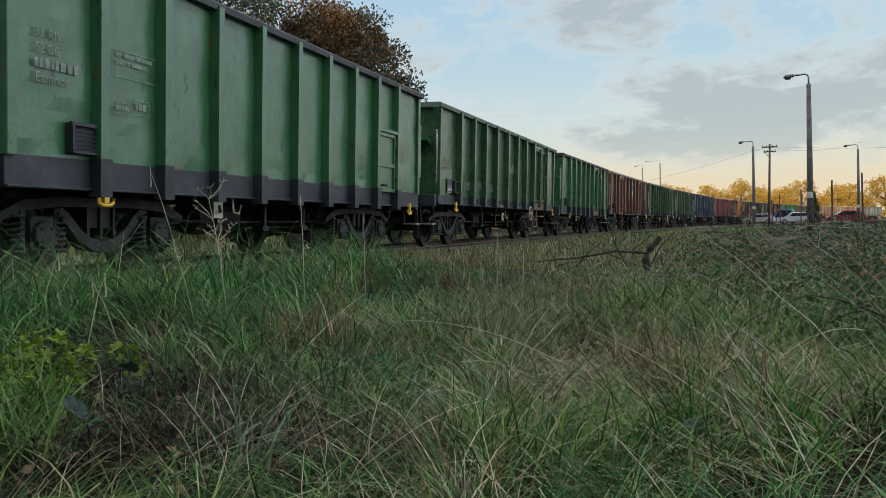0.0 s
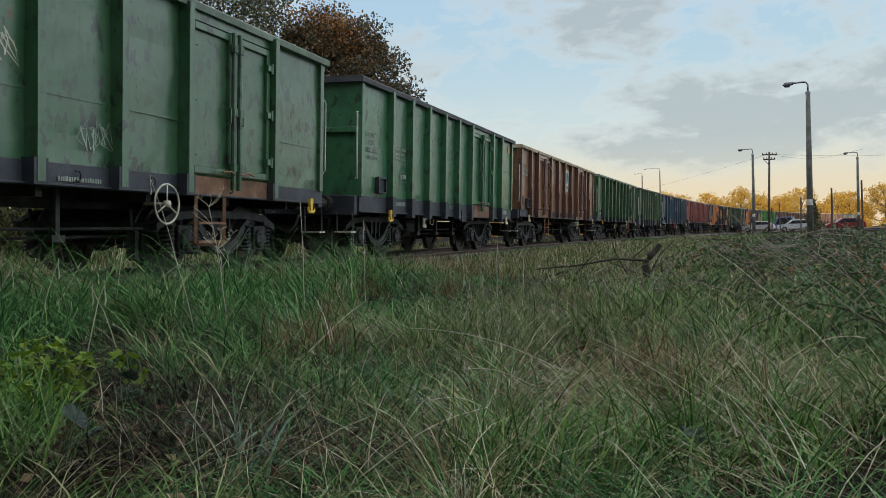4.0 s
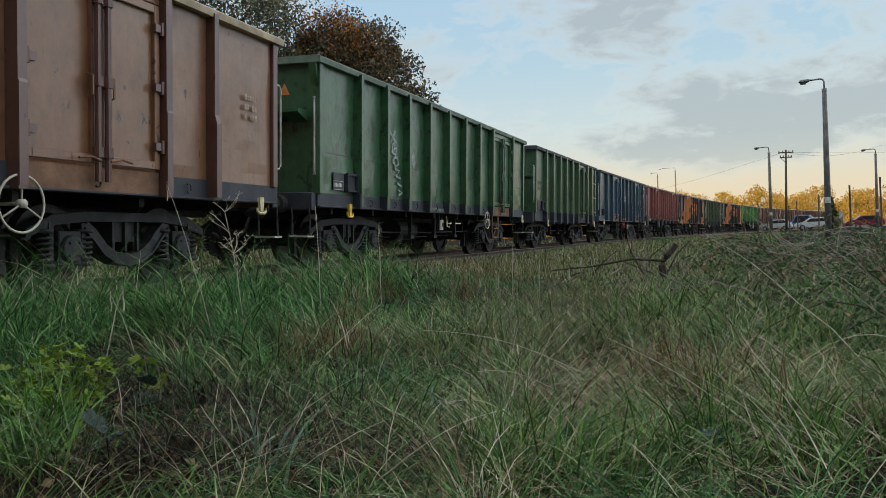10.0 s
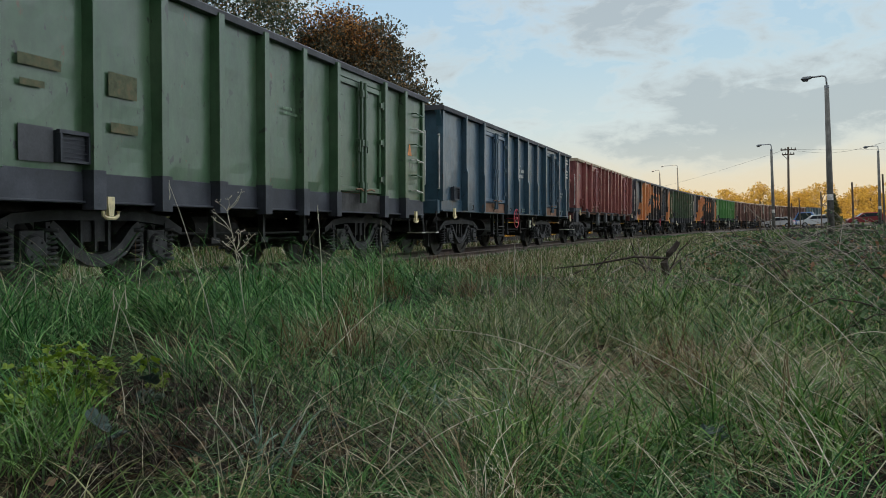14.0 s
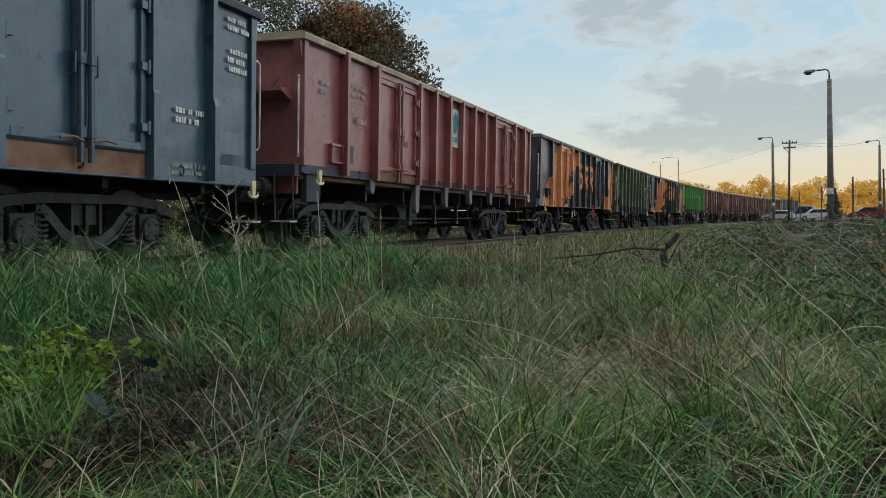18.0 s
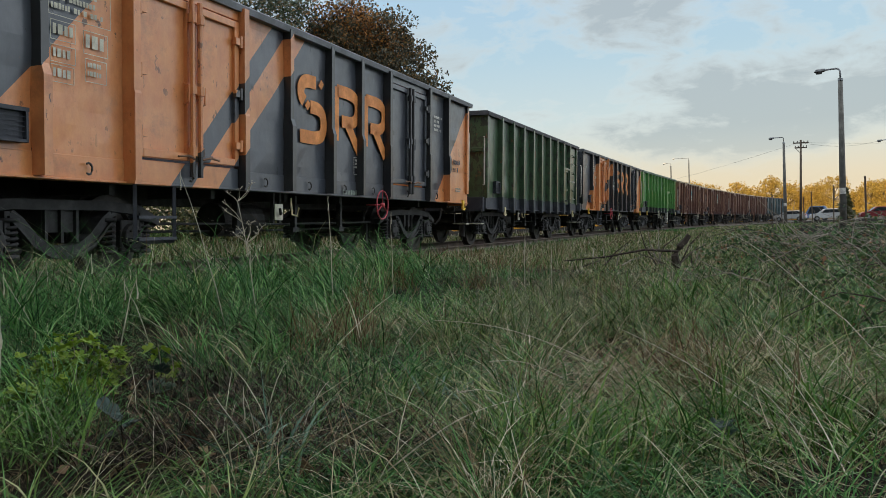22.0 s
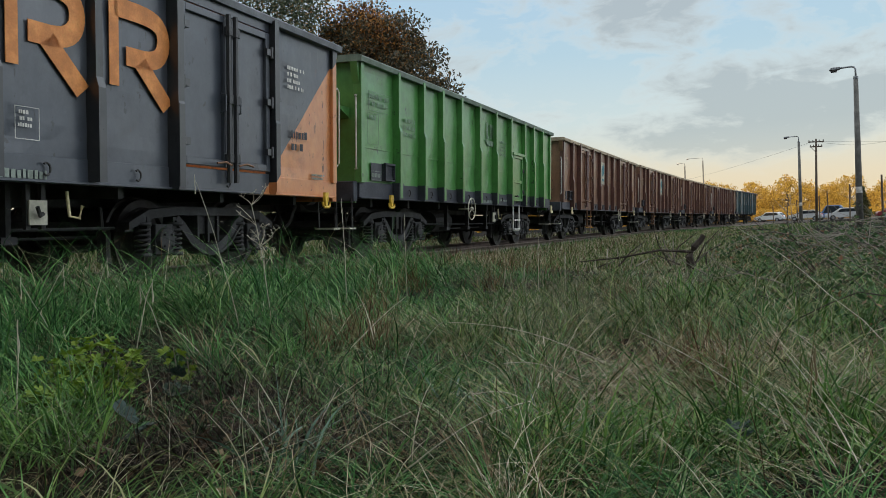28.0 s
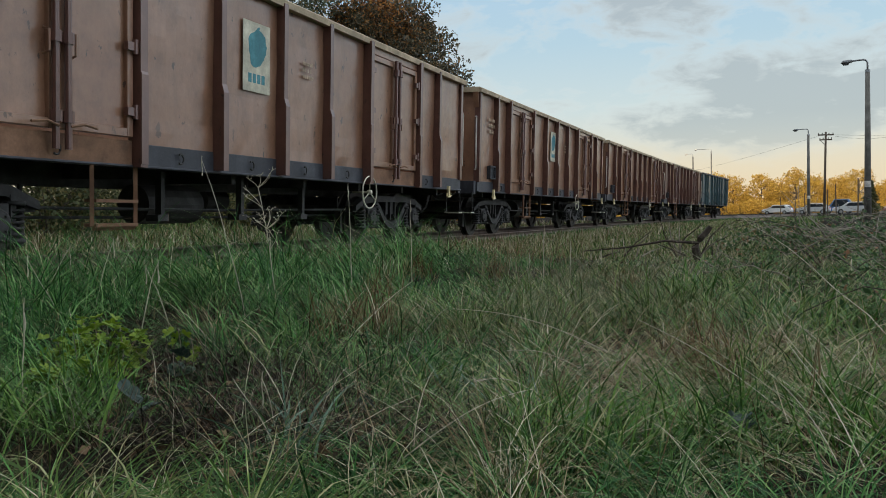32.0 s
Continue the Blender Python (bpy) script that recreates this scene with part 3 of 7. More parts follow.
def wall_sheet(x0, x1, z0, z1, y, out, seed, seam=None):
    """A side wall of plate that years of loading have dented; a welded seam stands a little proud."""
    nx, nz = max(8, int((x1 - x0) / 0.16)), 14
    bm = bmesh.new()
    lay = []
    for face in (0, 1):
        g = []
        for j in range(nz + 1):
            row = []
            for i in range(nx + 1):
                x, z = x0 + (x1 - x0) * i / nx, z0 + (z1 - z0) * j / nz
                d = 0.018 * noise.noise((x * 0.9 + seed * 7, z * 1.1, seed)) + 0.013 * noise.noise((x * 2.3, z * 2.5 + seed * 5, 3.0)) + 0.005 * noise.noise((x * 5.1 + seed, z * 5.1, 7.0))
                if i in (0, nx) or j in (0, nz):
                    d = 0.0
                row.append(bm.verts.new((x, y + out * (d if face == 0 else -0.05 + d), z)))
            g.append(row)
        lay.append(g)
    for f, g in enumerate(lay):
        for j in range(nz):
            for i in range(nx):
                q = (g[j][i], g[j][i + 1], g[j + 1][i + 1], g[j + 1][i])
                bm.faces.new(q if f == 0 else q[::-1])
    a, b = lay
    for i in range(nx):
        bm.faces.new((a[0][i], b[0][i], b[0][i + 1], a[0][i + 1]))
        bm.faces.new((a[nz][i + 1], b[nz][i + 1], b[nz][i], a[nz][i]))
    for j in range(nz):
        bm.faces.new((a[j][0], a[j + 1][0], b[j + 1][0], b[j][0]))
        bm.faces.new((a[j + 1][nx], a[j][nx], b[j][nx], b[j + 1][nx]))
    if seam:
        yy = y + out * 0.012
        box(bm, x0 + 0.02, x1 - 0.02, min(y - out * 0.02, yy), max(y - out * 0.02, yy), seam - 0.012, seam + 0.012)
    return bm


def rib_bm(x, y, out, z0, z1, w=0.078, d=0.125, foot=0.0, cut=None):
    """A pressed hat-section stanchion; cut: the height below which it is deeper; foot: a foot over the sill."""
    bm = bmesh.new()

    def hat(za, zb, dd, ww):
        k = 0.72 if w > 0.07 else 0.94
        o = [(x - ww, y - out * 0.01), (x - ww * k, y + out * dd), (x + ww * k, y + out * dd), (x + ww, y - out * 0.01)]
        prism(bm, o, "z", za, zb)
    if cut:
        hat(cut + 0.10, z1, d * 0.78, w * 0.92)
        hat(z0, cut, d, w)
        lo, hi = [], []
        for zz, dd, ww, row in ((cut, d, w, lo), (cut + 0.10, d * 0.78, w * 0.92, hi)):
            k = 0.72 if w > 0.07 else 0.94
            row += [bm.verts.new(v) for v in ((x - ww, y - out * 0.01, zz), (x - ww * k, y + out * dd, zz), (x + ww * k, y + out * dd, zz), (x + ww, y - out * 0.01, zz))]
        for q in range(3):
            bm.faces.new((lo[q], lo[q + 1], hi[q + 1], hi[q]))
    else:
        hat(z0, z1, d, w)
    if foot:
        bm2 = [(x - w * 0.9, y - out * 0.01), (x - w * 0.9, y + out * (d + 0.02)), (x + w * 0.9, y + out * (d + 0.02)), (x + w * 0.9, y - out * 0.01)]
        prism(bm, bm2, "z", z0 - foot, z0 + 0.02)
    return bm


def door_leaf(wagon, paint_m, x0, x1, y, out, z0, z1, hinge_left, bar):
    bm = bmesh.new()
    ya, yb = sorted((y - out * 0.02, y + out * 0.03))
    box(bm, x0, x1, ya, yb, z0, z1)
    leaf = part("door", bm, paint_m, wagon, bevel=0.006)
    fr = bmesh.new()
    yc, yd = sorted((y, y + out * 0.075))
    f = 0.085
    for q in ((x0, x0 + f, z0, z1), (x1 - f, x1, z0, z1), (x0 + f, x1 - f, z0, z0 + f), (x0 + f, x1 - f, z1 - f, z1)):
        box(fr, q[0], q[1], yc, yd, q[2], q[3])
    part("door_frame", fr, paint_m, leaf, bevel=0.006)
    hx = x0 if hinge_left else x1
    for hz in (0.14, 0.5, 0.86):
        z = z0 + (z1 - z0) * hz
        bm = bmesh.new()
        tube(bm, [(hx, y + out * 0.10, z - 0.07), (hx, y + out * 0.10, z + 0.07)], 0.028, 8)
        b0, b1 = sorted((y + out * 0.06, y + out * 0.11))
        box(bm, hx - 0.03 if hinge_left else hx - 0.11, hx + 0.11 if hinge_left else hx + 0.03, b0, b1, z - 0.04, z + 0.04)
        part("hinge", bm, bar or paint_m, leaf)
    if bar:
        lx = x0 + 0.05 if not hinge_left else x1 - 0.05
        bm = bmesh.new()
        tube(bm, [(lx, y + out * 0.12, z0 - 0.18), (lx, y + out * 0.12, z1 + 0.02)], 0.032, 8)
        for hz in (0.06, 0.45, 0.9):
            z = z0 + (z1 - z0) * hz
            disc(bm, (lx, y + out * 0.12, z), 0.052, 0.05, "z", 8)
        part("lock_bar", bm, bar, leaf)
        bm = bmesh.new()
        sg = 1 if hinge_left is False else -1
        tube(bm, [(lx, y + out * 0.15, z0 + 0.02), (lx + sg * 0.14, y + out * 0.17, z0 + 0.05), (lx + sg * 0.30, y + out * 0.16, z0 + 0.03)], 0.013, 6)
        part("handle", bm, M_RUSTY, leaf)
    bm = bmesh.new()
    gx = x1 - 0.13 if hinge_left else x0 + 0.13
    gz = z0 + (z1 - z0) * 0.36
    tube(bm, [(gx, y + out * 0.06, gz), (gx, y + out * 0.13, gz + 0.02), (gx, y + out * 0.13, gz + 0.2), (gx, y + out * 0.06, gz + 0.22)], 0.014, 6)
    part("grab_handle", bm, paint_m, leaf)


def bars(wagon, x, z, w, h, rows, mat=None, y=None, seed=1, framed=False):
    """Small stencilled writing as rows of short bars."""
    rnd = random.Random(seed)
    bm = bmesh.new()
    y = -(SIDE + 0.028) if y is None else y
    lh = h / rows
    ch = lh * (0.62 if rows > 1 else 0.80)
    for r in range(rows):
        u = x + (rnd.uniform(0.0, 0.12) * w if rows > 3 else 0.0)
        z1 = z - r * lh
        stop = x + w * (rnd.uniform(0.7, 1.0) if rows > 1 else 1.0)
        while u < stop - 0.02:
            l = min(ch * rnd.uniform(0.35, 0.75), stop - u)
            box(bm, u, u + l, y - 0.0015, y, z1 - ch, z1 - ch * rnd.uniform(0.0, 0.18))
            u += l + ch * 0.22 + (ch * 0.7 if rows > 1 and rnd.random() < 0.18 else 0.0)
        if rnd.random() < 0.15:
            break
    if framed:
        for q in ((x - 0.03, x + w + 0.03, z + 0.024, z + 0.03), (x - 0.03, x + w + 0.03, z - h - 0.03, z - h - 0.024), (x - 0.03, x - 0.024, z - h - 0.024, z + 0.024), (x + w + 0.024, x + w + 0.03, z - h - 0.024, z + 0.024)):
            box(bm, q[0], q[1], y - 0.003, y, q[2], q[3])
    return tagged(part("small_print", bm, mat or M_STENCIL, wagon), "small stencilled print too fine to read", "", "", "stuff")


def hand_wheel(wagon, x, y, z, r, mat):
    bm = ring(bmesh.new(), (x, y, z), r, 0.012, "y", 24, 6)
    for k in range(3):
        a = math.pi / 2 + k * 2 * math.pi / 3
        tube(bm, [(x, y, z), (x + r * math.cos(a), y, z + r * math.sin(a))], 0.009, 6)
    disc(bm, (x, y, z), 0.04, 0.03, "y", 10)
    tube(bm, [(x, y, z), (x, y + 0.3, z)], 0.018, 6)
    return part("hand_wheel", bm, mat, wagon, smooth=True)


def rope_hook(wagon, x, z, mat):
    y = -(SIDE + 0.10)
    bm = bmesh.new()
    prism(bm, [(x - 0.045, z + 0.05), (x + 0.045, z + 0.05), (x + 0.050, z - 0.01), (x + 0.030, z - 0.14), (x - 0.030, z - 0.14), (x - 0.050, z - 0.01)], "y", y - 0.04, y)
    pts = [(x - 0.110, y - 0.03, z - 0.09), (x - 0.104, y - 0.03, z - 0.135), (x - 0.06, y - 0.03, z - 0.160), (x + 0.06, y - 0.03, z - 0.160), (x + 0.104, y - 0.03, z - 0.135), (x + 0.110, y - 0.03, z - 0.09)]
    tube(bm, pts, 0.019, 6, None)
    part("rope_hook", bm, mat, wagon, smooth=False)


def wagon(i, kind, paint_m, rim_m, sole_m, label, ribs, doors, ends, hooks, small_door=None, sill_door=None, cut=None, rib_m=None, feet=0.0, seam=None, z_sole=(0.96, 1.27), step=None, step_m=None, wheel=None, plate=None, ladder=None, rings=True, box_at=None, pivot=2.6, handrail=M_WHITE, end_m=None, box_m=M_SOLE):
    """An open high-sided bogie wagon. All x are metres from the coupling at its near end."""
    L = JOINTS[i + 1] - JOINTS[i]
    o = -L / 2
    w = empty("freight_wagon", label, "freight wagon", "wagons of the train")
    e0, e1 = ends[0] + o, L - ends[1] + o
    zb, zt = z_sole
    rib_m = rib_m or paint_m
    end_m = end_m or paint_m
    for out in (-1, 1):
        y = out * SIDE
        spans = sorted([(a, b) for a, b, *_ in doors])
        cuts = [e0] + [v + o for s in spans for v in s] + [e1]
        for k in range(0, len(cuts), 2):
            part("side_wall", wall_sheet(cuts[k], cuts[k + 1], zt, TOP - 0.06, y, out, i + k * 0.37 + out, seam), paint_m, w)
        ya, yb = sorted((y - out * 0.16, y + out * 0.012))
        part("solebar", boxes((e0, e1, ya, yb, zb, zt), (e0, e1, *sorted((y - out * 0.02, y + out * 0.05)), zb, zb + 0.025)), sole_m, w, bevel=0.006)
        for r in ribs:
            if any(a + 0.05 < r < b - 0.05 for a, b, *_ in doors):
                continue
            part("rib", rib_bm(r + o, y, out, zb - feet if feet else zb + 0.03, TOP - 0.05, w=0.078 if kind == "S" else 0.052, d=0.125 if kind == "S" else 0.15, cut=cut), rib_m, w)
            if feet or kind == "T":
                bm = bmesh.new()
                prism(bm, [(r + o - 0.085, zb - feet), (r + o + 0.085, zb - feet), (r + o + 0.085, zt + 0.02), (r + o - 0.085, zt + 0.02)], "y", *sorted((y, y + out * 0.145)))
                part("rib_foot", bm, sole_m, w)
        for x in (e0 + 0.05, e1 - 0.05):
            bm = boxes((x - 0.06, x + 0.06, *sorted((y - out * 0.08, y + out * 0.055)), zt - 0.02, TOP - 0.04))
            part("corner_post", bm, rib_m, w, bevel=0.008)
        for a, b, *mid in doors:
            m = (a + b) / 2
            z0, z1 = zt + 0.05, TOP - 0.22
            for r in (a, b):
                part("rib", rib_bm(r + o, y, out, zb, TOP - 0.05, w=0.055, d=0.14), rib_m, w)
            dm = mid[0] if mid else paint_m
            door_leaf(w, dm, a + o + 0.08, m + o - 0.02, y, out, z0, z1, True, rib_m)
            door_leaf(w, dm, m + o + 0.02, b + o - 0.08, y, out, z0, z1, False, rib_m)
            part("door_lintel", boxes((a + o, b + o, *sorted((y - out * 0.05, y + out * 0.05)), TOP - 0.2, TOP - 0.06)), paint_m, w, bevel=0.006)
            part("door_sill", boxes((a + o + 0.06, b + o - 0.06, *sorted((y, y + out * 0.045)), zb + 0.01, zt + 0.02)), sill_door or sole_m, w, bevel=0.006)
    # end walls with their stiffening
    for sx, x in ((-1, e0), (1, e1)):
        xa, xb = sorted((x, x - sx * 0.05))
        part("end_wall", boxes((xa, xb, -SIDE + 0.07, SIDE - 0.07, 0.96, TOP - 0.06)), end_m, w)
        part("headstock", boxes((*sorted((x, x + sx * 0.14)), -SIDE + 0.02, SIDE - 0.02, zb - 0.05, zt)), sole_m, w, bevel=0.01)
        for yy in (-0.5, 0.5):
            part("end_stiffener", boxes((*sorted((x, x + sx * 0.08)), yy - 0.06, yy + 0.06, zt, TOP - 0.08)), end_m, w, bevel=0.008)
        if kind == "S":
            part("end_beam", boxes((*sorted((x, x + sx * 0.07)), -SIDE + 0.05, SIDE - 0.05, 2.3, 2.4)), end_m, w, bevel=0.01)
        elif kind == "T" or i == 7:
            bm = bmesh.new()
            prism(bm, [(x, 2.30), (x + sx * 0.30, 2.42), (x + sx * 0.30, 2.47), (x, 2.47)], "y", -SIDE + 0.16, SIDE - 0.16)
            part("end_ledge", bm, end_m, w)
        for yy in (-0.875, 0.875):
            d = (e0 - o if sx < 0 else L / 2 - e1) - 0.02
            bm = bmesh.new()
            disc(bm, (x + sx * (0.10 + (d - 0.16) / 2), yy, 1.05), 0.085, (d - 0.16) / 2, "x", 12)
            disc(bm, (x + sx * 0.2, yy, 1.05), 0.14, 0.09, "x", 14)
            disc(bm, (x + sx * (d - 0.03), yy, 1.05), 0.225, 0.025, "x", 20, 0.22)
            part("buffer", bm, M_GRIME, w)
        bm = bmesh.new()
        tube(bm, [(x + sx * 0.1, 0, 1.0), (x + sx * 0.42, 0, 1.0), (x + sx * 0.46, 0, 0.86)], 0.045, 6)
        part("draw_hook", bm, M_GRIME, w)
        bm = bmesh.new()
        tube(bm, [(x + sx * 0.12, -0.35, 0.92), (x + sx * 0.30, -0.36, 0.66), (x + sx * 0.44, -0.30, 0.52), (x + sx * 0.5, -0.12, 0.60)], 0.025, 6)
        part("brake_hose", bm, M_TYRE, w, smooth=True)
        # corner step and handrail
        bm = bmesh.new()
        hx = x + sx * 0.16
        tube(bm, [(hx, -SIDE + 0.05, zb), (hx, -SIDE + 0.03, 0.56), (hx, -SIDE + 0.33, 0.56), (hx, -SIDE + 0.35, zb)], 0.016, 6)
        st = part("corner_step", bm, M_GRIME, w)
        part("tread", boxes((hx - 0.10, hx + 0.10, -SIDE + 0.02, -SIDE + 0.34, 0.54, 0.565)), M_CARD, st)
        bm = bmesh.new()
        hr = 0.07 if sx < 0 else 0.20
        tube(bm, [(x, -SIDE + 0.06, 2.66), (x + sx * (hr - 0.03), -SIDE + 0.02, 2.66), (x + sx * hr, -SIDE + 0.01, 2.62), (x + sx * hr, -SIDE + 0.01, 1.54), (x + sx * (hr - 0.03), -SIDE + 0.02, 1.50), (x, -SIDE + 0.06, 1.50)], 0.016, 6)
        part("handrail", bm, handrail, w, smooth=True)
    # the rim
    rim = bmesh.new()
    r0, r1 = e0 - 0.10, e1 + 0.10
    for out in (-1, 1):
        y = out * SIDE
        prism(rim, [(y - out * 0.06, TOP - 0.09), (y + out * 0.10, TOP - 0.09), (y + out * 0.11, TOP - 0.01), (y + out * 0.06, TOP + 0.02), (y - out * 0.06, TOP + 0.02)], "x", r0, r1)
    for xa, xb in ((r0, r0 + 0.14), (r1 - 0.14, r1)):
        box(rim, xa, xb, -SIDE + 0.06, SIDE - 0.06, TOP - 0.09, TOP + 0.018)
    part("top_rim", rim, rim_m, w)
    if kind != "S":
        for x in (e0, e1):
            s = -1 if x == e0 else 1
            bm = bmesh.new()
            prism(bm, [(x + s * 0.02, TOP - 0.42), (x + s * 0.02, TOP - 0.09), (x + s * 0.10, TOP - 0.09)], "y", -SIDE - 0.02, -SIDE + 0.10)
            part("rim_bracket", bm, paint_m, w)
    part("floor_plate", boxes((e0 + 0.05, e1 - 0.05, -SIDE + 0.05, SIDE - 0.05, 1.18, 1.24)), M_RUSTY, w)
    # underframe
    part("centre_sill", boxes((e0, e1, -0.35, -0.25, 0.82, 1.18), (e0, e1, 0.25, 0.35, 0.82, 1.18)), M_GRIME, w)
    for k in range(8):
        x = e0 + (e1 - e0) * (k + 0.5) / 8
        part("cross_beam", boxes((x - 0.04, x + 0.04, -SIDE + 0.16, SIDE - 0.16, 0.90, 1.18)), M_GRIME, w)
    bm = disc(bmesh.new(), (o + L * 0.44, -0.55, 0.64), 0.23, 0.50, "x", 16)
    part("air_reservoir", bm, M_GRIME, w, smooth=False)
    bm = disc(bmesh.new(), (o + L * 0.58, 0.35, 0.70), 0.17, 0.26, "x", 16)
    part("brake_cylinder", bm, M_GRIME, w)
    bm = bmesh.new()
    for yy, z in ((-0.85, 0.60), (-0.5, 0.50)):
        tube(bm, [(o + pivot + 1.0, yy, z), (o + L * 0.5, yy - 0.05, z - 0.02), (o + L - pivot - 1.0, yy, z)], 0.018, 6)
    part("brake_rod", bm, M_FRAME, w)
    for k, fx in enumerate((0.40, 0.5, 0.60)):
        x = o + L * fx
        part("hanger", boxes((x - 0.03, x + 0.03, -1.06, -0.98, 0.50, 1.0), (x - 0.09, x + 0.09, -1.07, -0.9, 0.46, 0.53)), M_FRAME, w)
    for x in (o + pivot, o + L - pivot):
        bogie(w, x)
    # fittings of the near side
    for hx, hm in hooks:
        rope_hook(w, hx + o, zb + 0.02, hm)
    if rings:
        xs = sorted(ribs)
        for a, b in zip(xs, xs[1:]):
            bm = bmesh.new()
            x, y = (a + b) / 2 + o, -(SIDE + 0.03)
            tube(bm, [(x + 0.045 * math.cos(q), y - 0.02, (zb + zt) / 2 + 0.055 * math.sin(q)) for q in np.linspace(-2.2, 2.2, 8)], 0.011, 5)
            part("lashing_ring", bm, M_GRIME, w)
    if small_door:
        a, b, z1 = small_door
        a, b = a + o, b + o
        y = -SIDE
        bm = boxes((a, b, y - 0.05, y, 1.16, z1))
        for q in ((a, a + 0.06, 1.16, z1), (b - 0.06, b, 1.16, z1), (a + 0.06, b - 0.06, z1 - 0.07, z1), (a + 0.06, b - 0.06, 1.62, 1.70), (a + 0.06, b - 0.06, 1.16, 1.23)):
            box(bm, q[0], q[1], y - 0.085, y - 0.05, q[2], q[3])
        d = part("hatch_door", bm, paint_m, w, bevel=0.006)
        bm = bmesh.new()
        tube(bm, [(a + 0.14, y - 0.08, 1.28), (a + 0.14, y - 0.13, 1.28), (a + 0.3, y - 0.13, 1.27), (a + 0.34, y - 0.09, 1.3)], 0.02, 6)
        part("latch", bm, M_GRIME, d)
        for z in (1.35, 1.9):
            part("hinge", boxes((b - 0.02, b + 0.07, y - 0.11, y - 0.05, z, z + 0.1)), M_GRIME, d)
        part("hatch_hood", boxes((a - 0.08, b + 0.08, y - 0.12, y, z1, z1 + 0.07)), paint_m, w, bevel=0.008)
    if step:
        a, b = step[0] + o, step[1] + o
        y = -SIDE - 0.02
        bm = tube(bmesh.new(), [(a, y, zb + 0.04), (a, y, 0.44), (a + 0.02, y, 0.42), (b - 0.02, y, 0.42), (b, y, 0.44), (b, y, zb + 0.04)], 0.027, 4)
        s = part("step_ladder", bm, step_m, w)
        for z in (0.43, 0.66):
            part("rung", boxes((a + 0.01, b - 0.01, y - 0.045, y + 0.1, z, z + 0.03)), step_m, s)
    if wheel:
        hand_wheel(w, wheel[0] + o, -SIDE - 0.12, wheel[1], wheel[2], wheel[3])
    if plate:
        x = plate + o
        bm = boxes((x - 0.10, x + 0.10, -SIDE + 0.10, -SIDE + 0.12, 0.64, 0.86))
        p = part("brake_plate", bm, M_CARD, w, "dirty white brake changeover plate")
        bm = tube(bmesh.new(), [(x + 0.04, -SIDE + 0.09, 0.74), (x - 0.02, -SIDE + 0.06, 0.72), (x - 0.06, -SIDE + 0.05, 0.80)], 0.02, 6)
        part("lever", bm, M_GRIME, p)
        part("plate_bracket", boxes((x - 0.11, x - 0.06, -SIDE + 0.13, -SIDE + 0.17, 0.6, zb + 0.1), (x + 0.06, x + 0.11, -SIDE + 0.13, -SIDE + 0.17, 0.6, zb + 0.1)), M_GRIME, w)
        bm = tube(bmesh.new(), [(x + 0.35, -SIDE + 0.12, 0.95), (x + 0.36, -SIDE + 0.1, 0.72), (x + 0.46, -SIDE + 0.08, 0.70), (x + 0.48, -SIDE + 0.06, 0.82)], 0.016, 6)
        part("brake_lever", bm, M_CREAM, w)
    if ladder:
        for k in range(6):
            z = 1.35 + k * 0.3
            x = ladder + o
            bm = tube(bmesh.new(), [(x - 0.22, -SIDE, z + 0.03), (x - 0.22, -SIDE - 0.10, z + 0.03), (x + 0.16, -SIDE - 0.10, z), (x + 0.16, -SIDE, z)], 0.013, 6)
            part("ladder_rung", bm, M_WHITE if k % 2 == 0 else paint_m, w)
    if box_at:
        x, z = box_at[0] + o, box_at[1]
        y = -SIDE - 0.03
        bm = boxes((x, x + 0.38, y - 0.015, y + 0.03, z, z + 0.29))
        for q in ((x, x + 0.025, z, z + 0.29), (x + 0.355, x + 0.38, z, z + 0.29), (x, x + 0.38, z, z + 0.025), (x - 0.01, x + 0.39, z + 0.265, z + 0.30)):
            box(bm, q[0], q[1], y - 0.06, y - 0.02, q[2], q[3])
        lh = part("label_holder", bm, box_m, w)
        for k in range(5):
            part("wire", boxes((x + 0.03, x + 0.35, y - 0.045, y - 0.035, z + 0.05 + k * 0.042, z + 0.055 + k * 0.042)), box_m, lh)
    wagons.append((w, i, pivot))
    return w


G1 = paint("green_paint_worn", (0.040, 0.150, 0.062), (0.060, 0.185, 0.085), 0.85, 0.25, 0.35, offset=1)
G2 = paint("green_paint_scratched", (0.036, 0.118, 0.048), (0.066, 0.150, 0.076), 0.35, 1.0, 0.4, offset=2)
G3 = paint("green_paint_bright_old", (0.036, 0.150, 0.064), (0.058, 0.180, 0.084), 0.35, 0.9, 0.3, offset=3)
G4 = paint("dull_green_paint", (0.040, 0.105, 0.046), (0.080, 0.140, 0.076), 0.35, 0.3, 0.5, offset=4)
G5 = paint("olive_green_scraped", (0.036, 0.088, 0.038), (0.066, 0.120, 0.062), 1.2, 1.35, 0.45, offset=5)
G6 = paint("fresh_green_paint", (0.080, 0.270, 0.060), (0.100, 0.300, 0.085), 0.1, 0.1, 0.12, offset=6)
BR = paint("faded_brown_paint", (0.225, 0.104, 0.052), (0.290, 0.152, 0.084), 0.35, 0.2, 0.3, offset=7)
BR2 = paint("dusty_brown_paint", (0.225, 0.110, 0.064), (0.300, 0.168, 0.106), 0.3, 0.2, 0.3, offset=8)
BR3 = paint("dark_brown_paint", (0.160, 0.085, 0.065), (0.200, 0.120, 0.095), 0.3, 0.2, 0.4, offset=9)
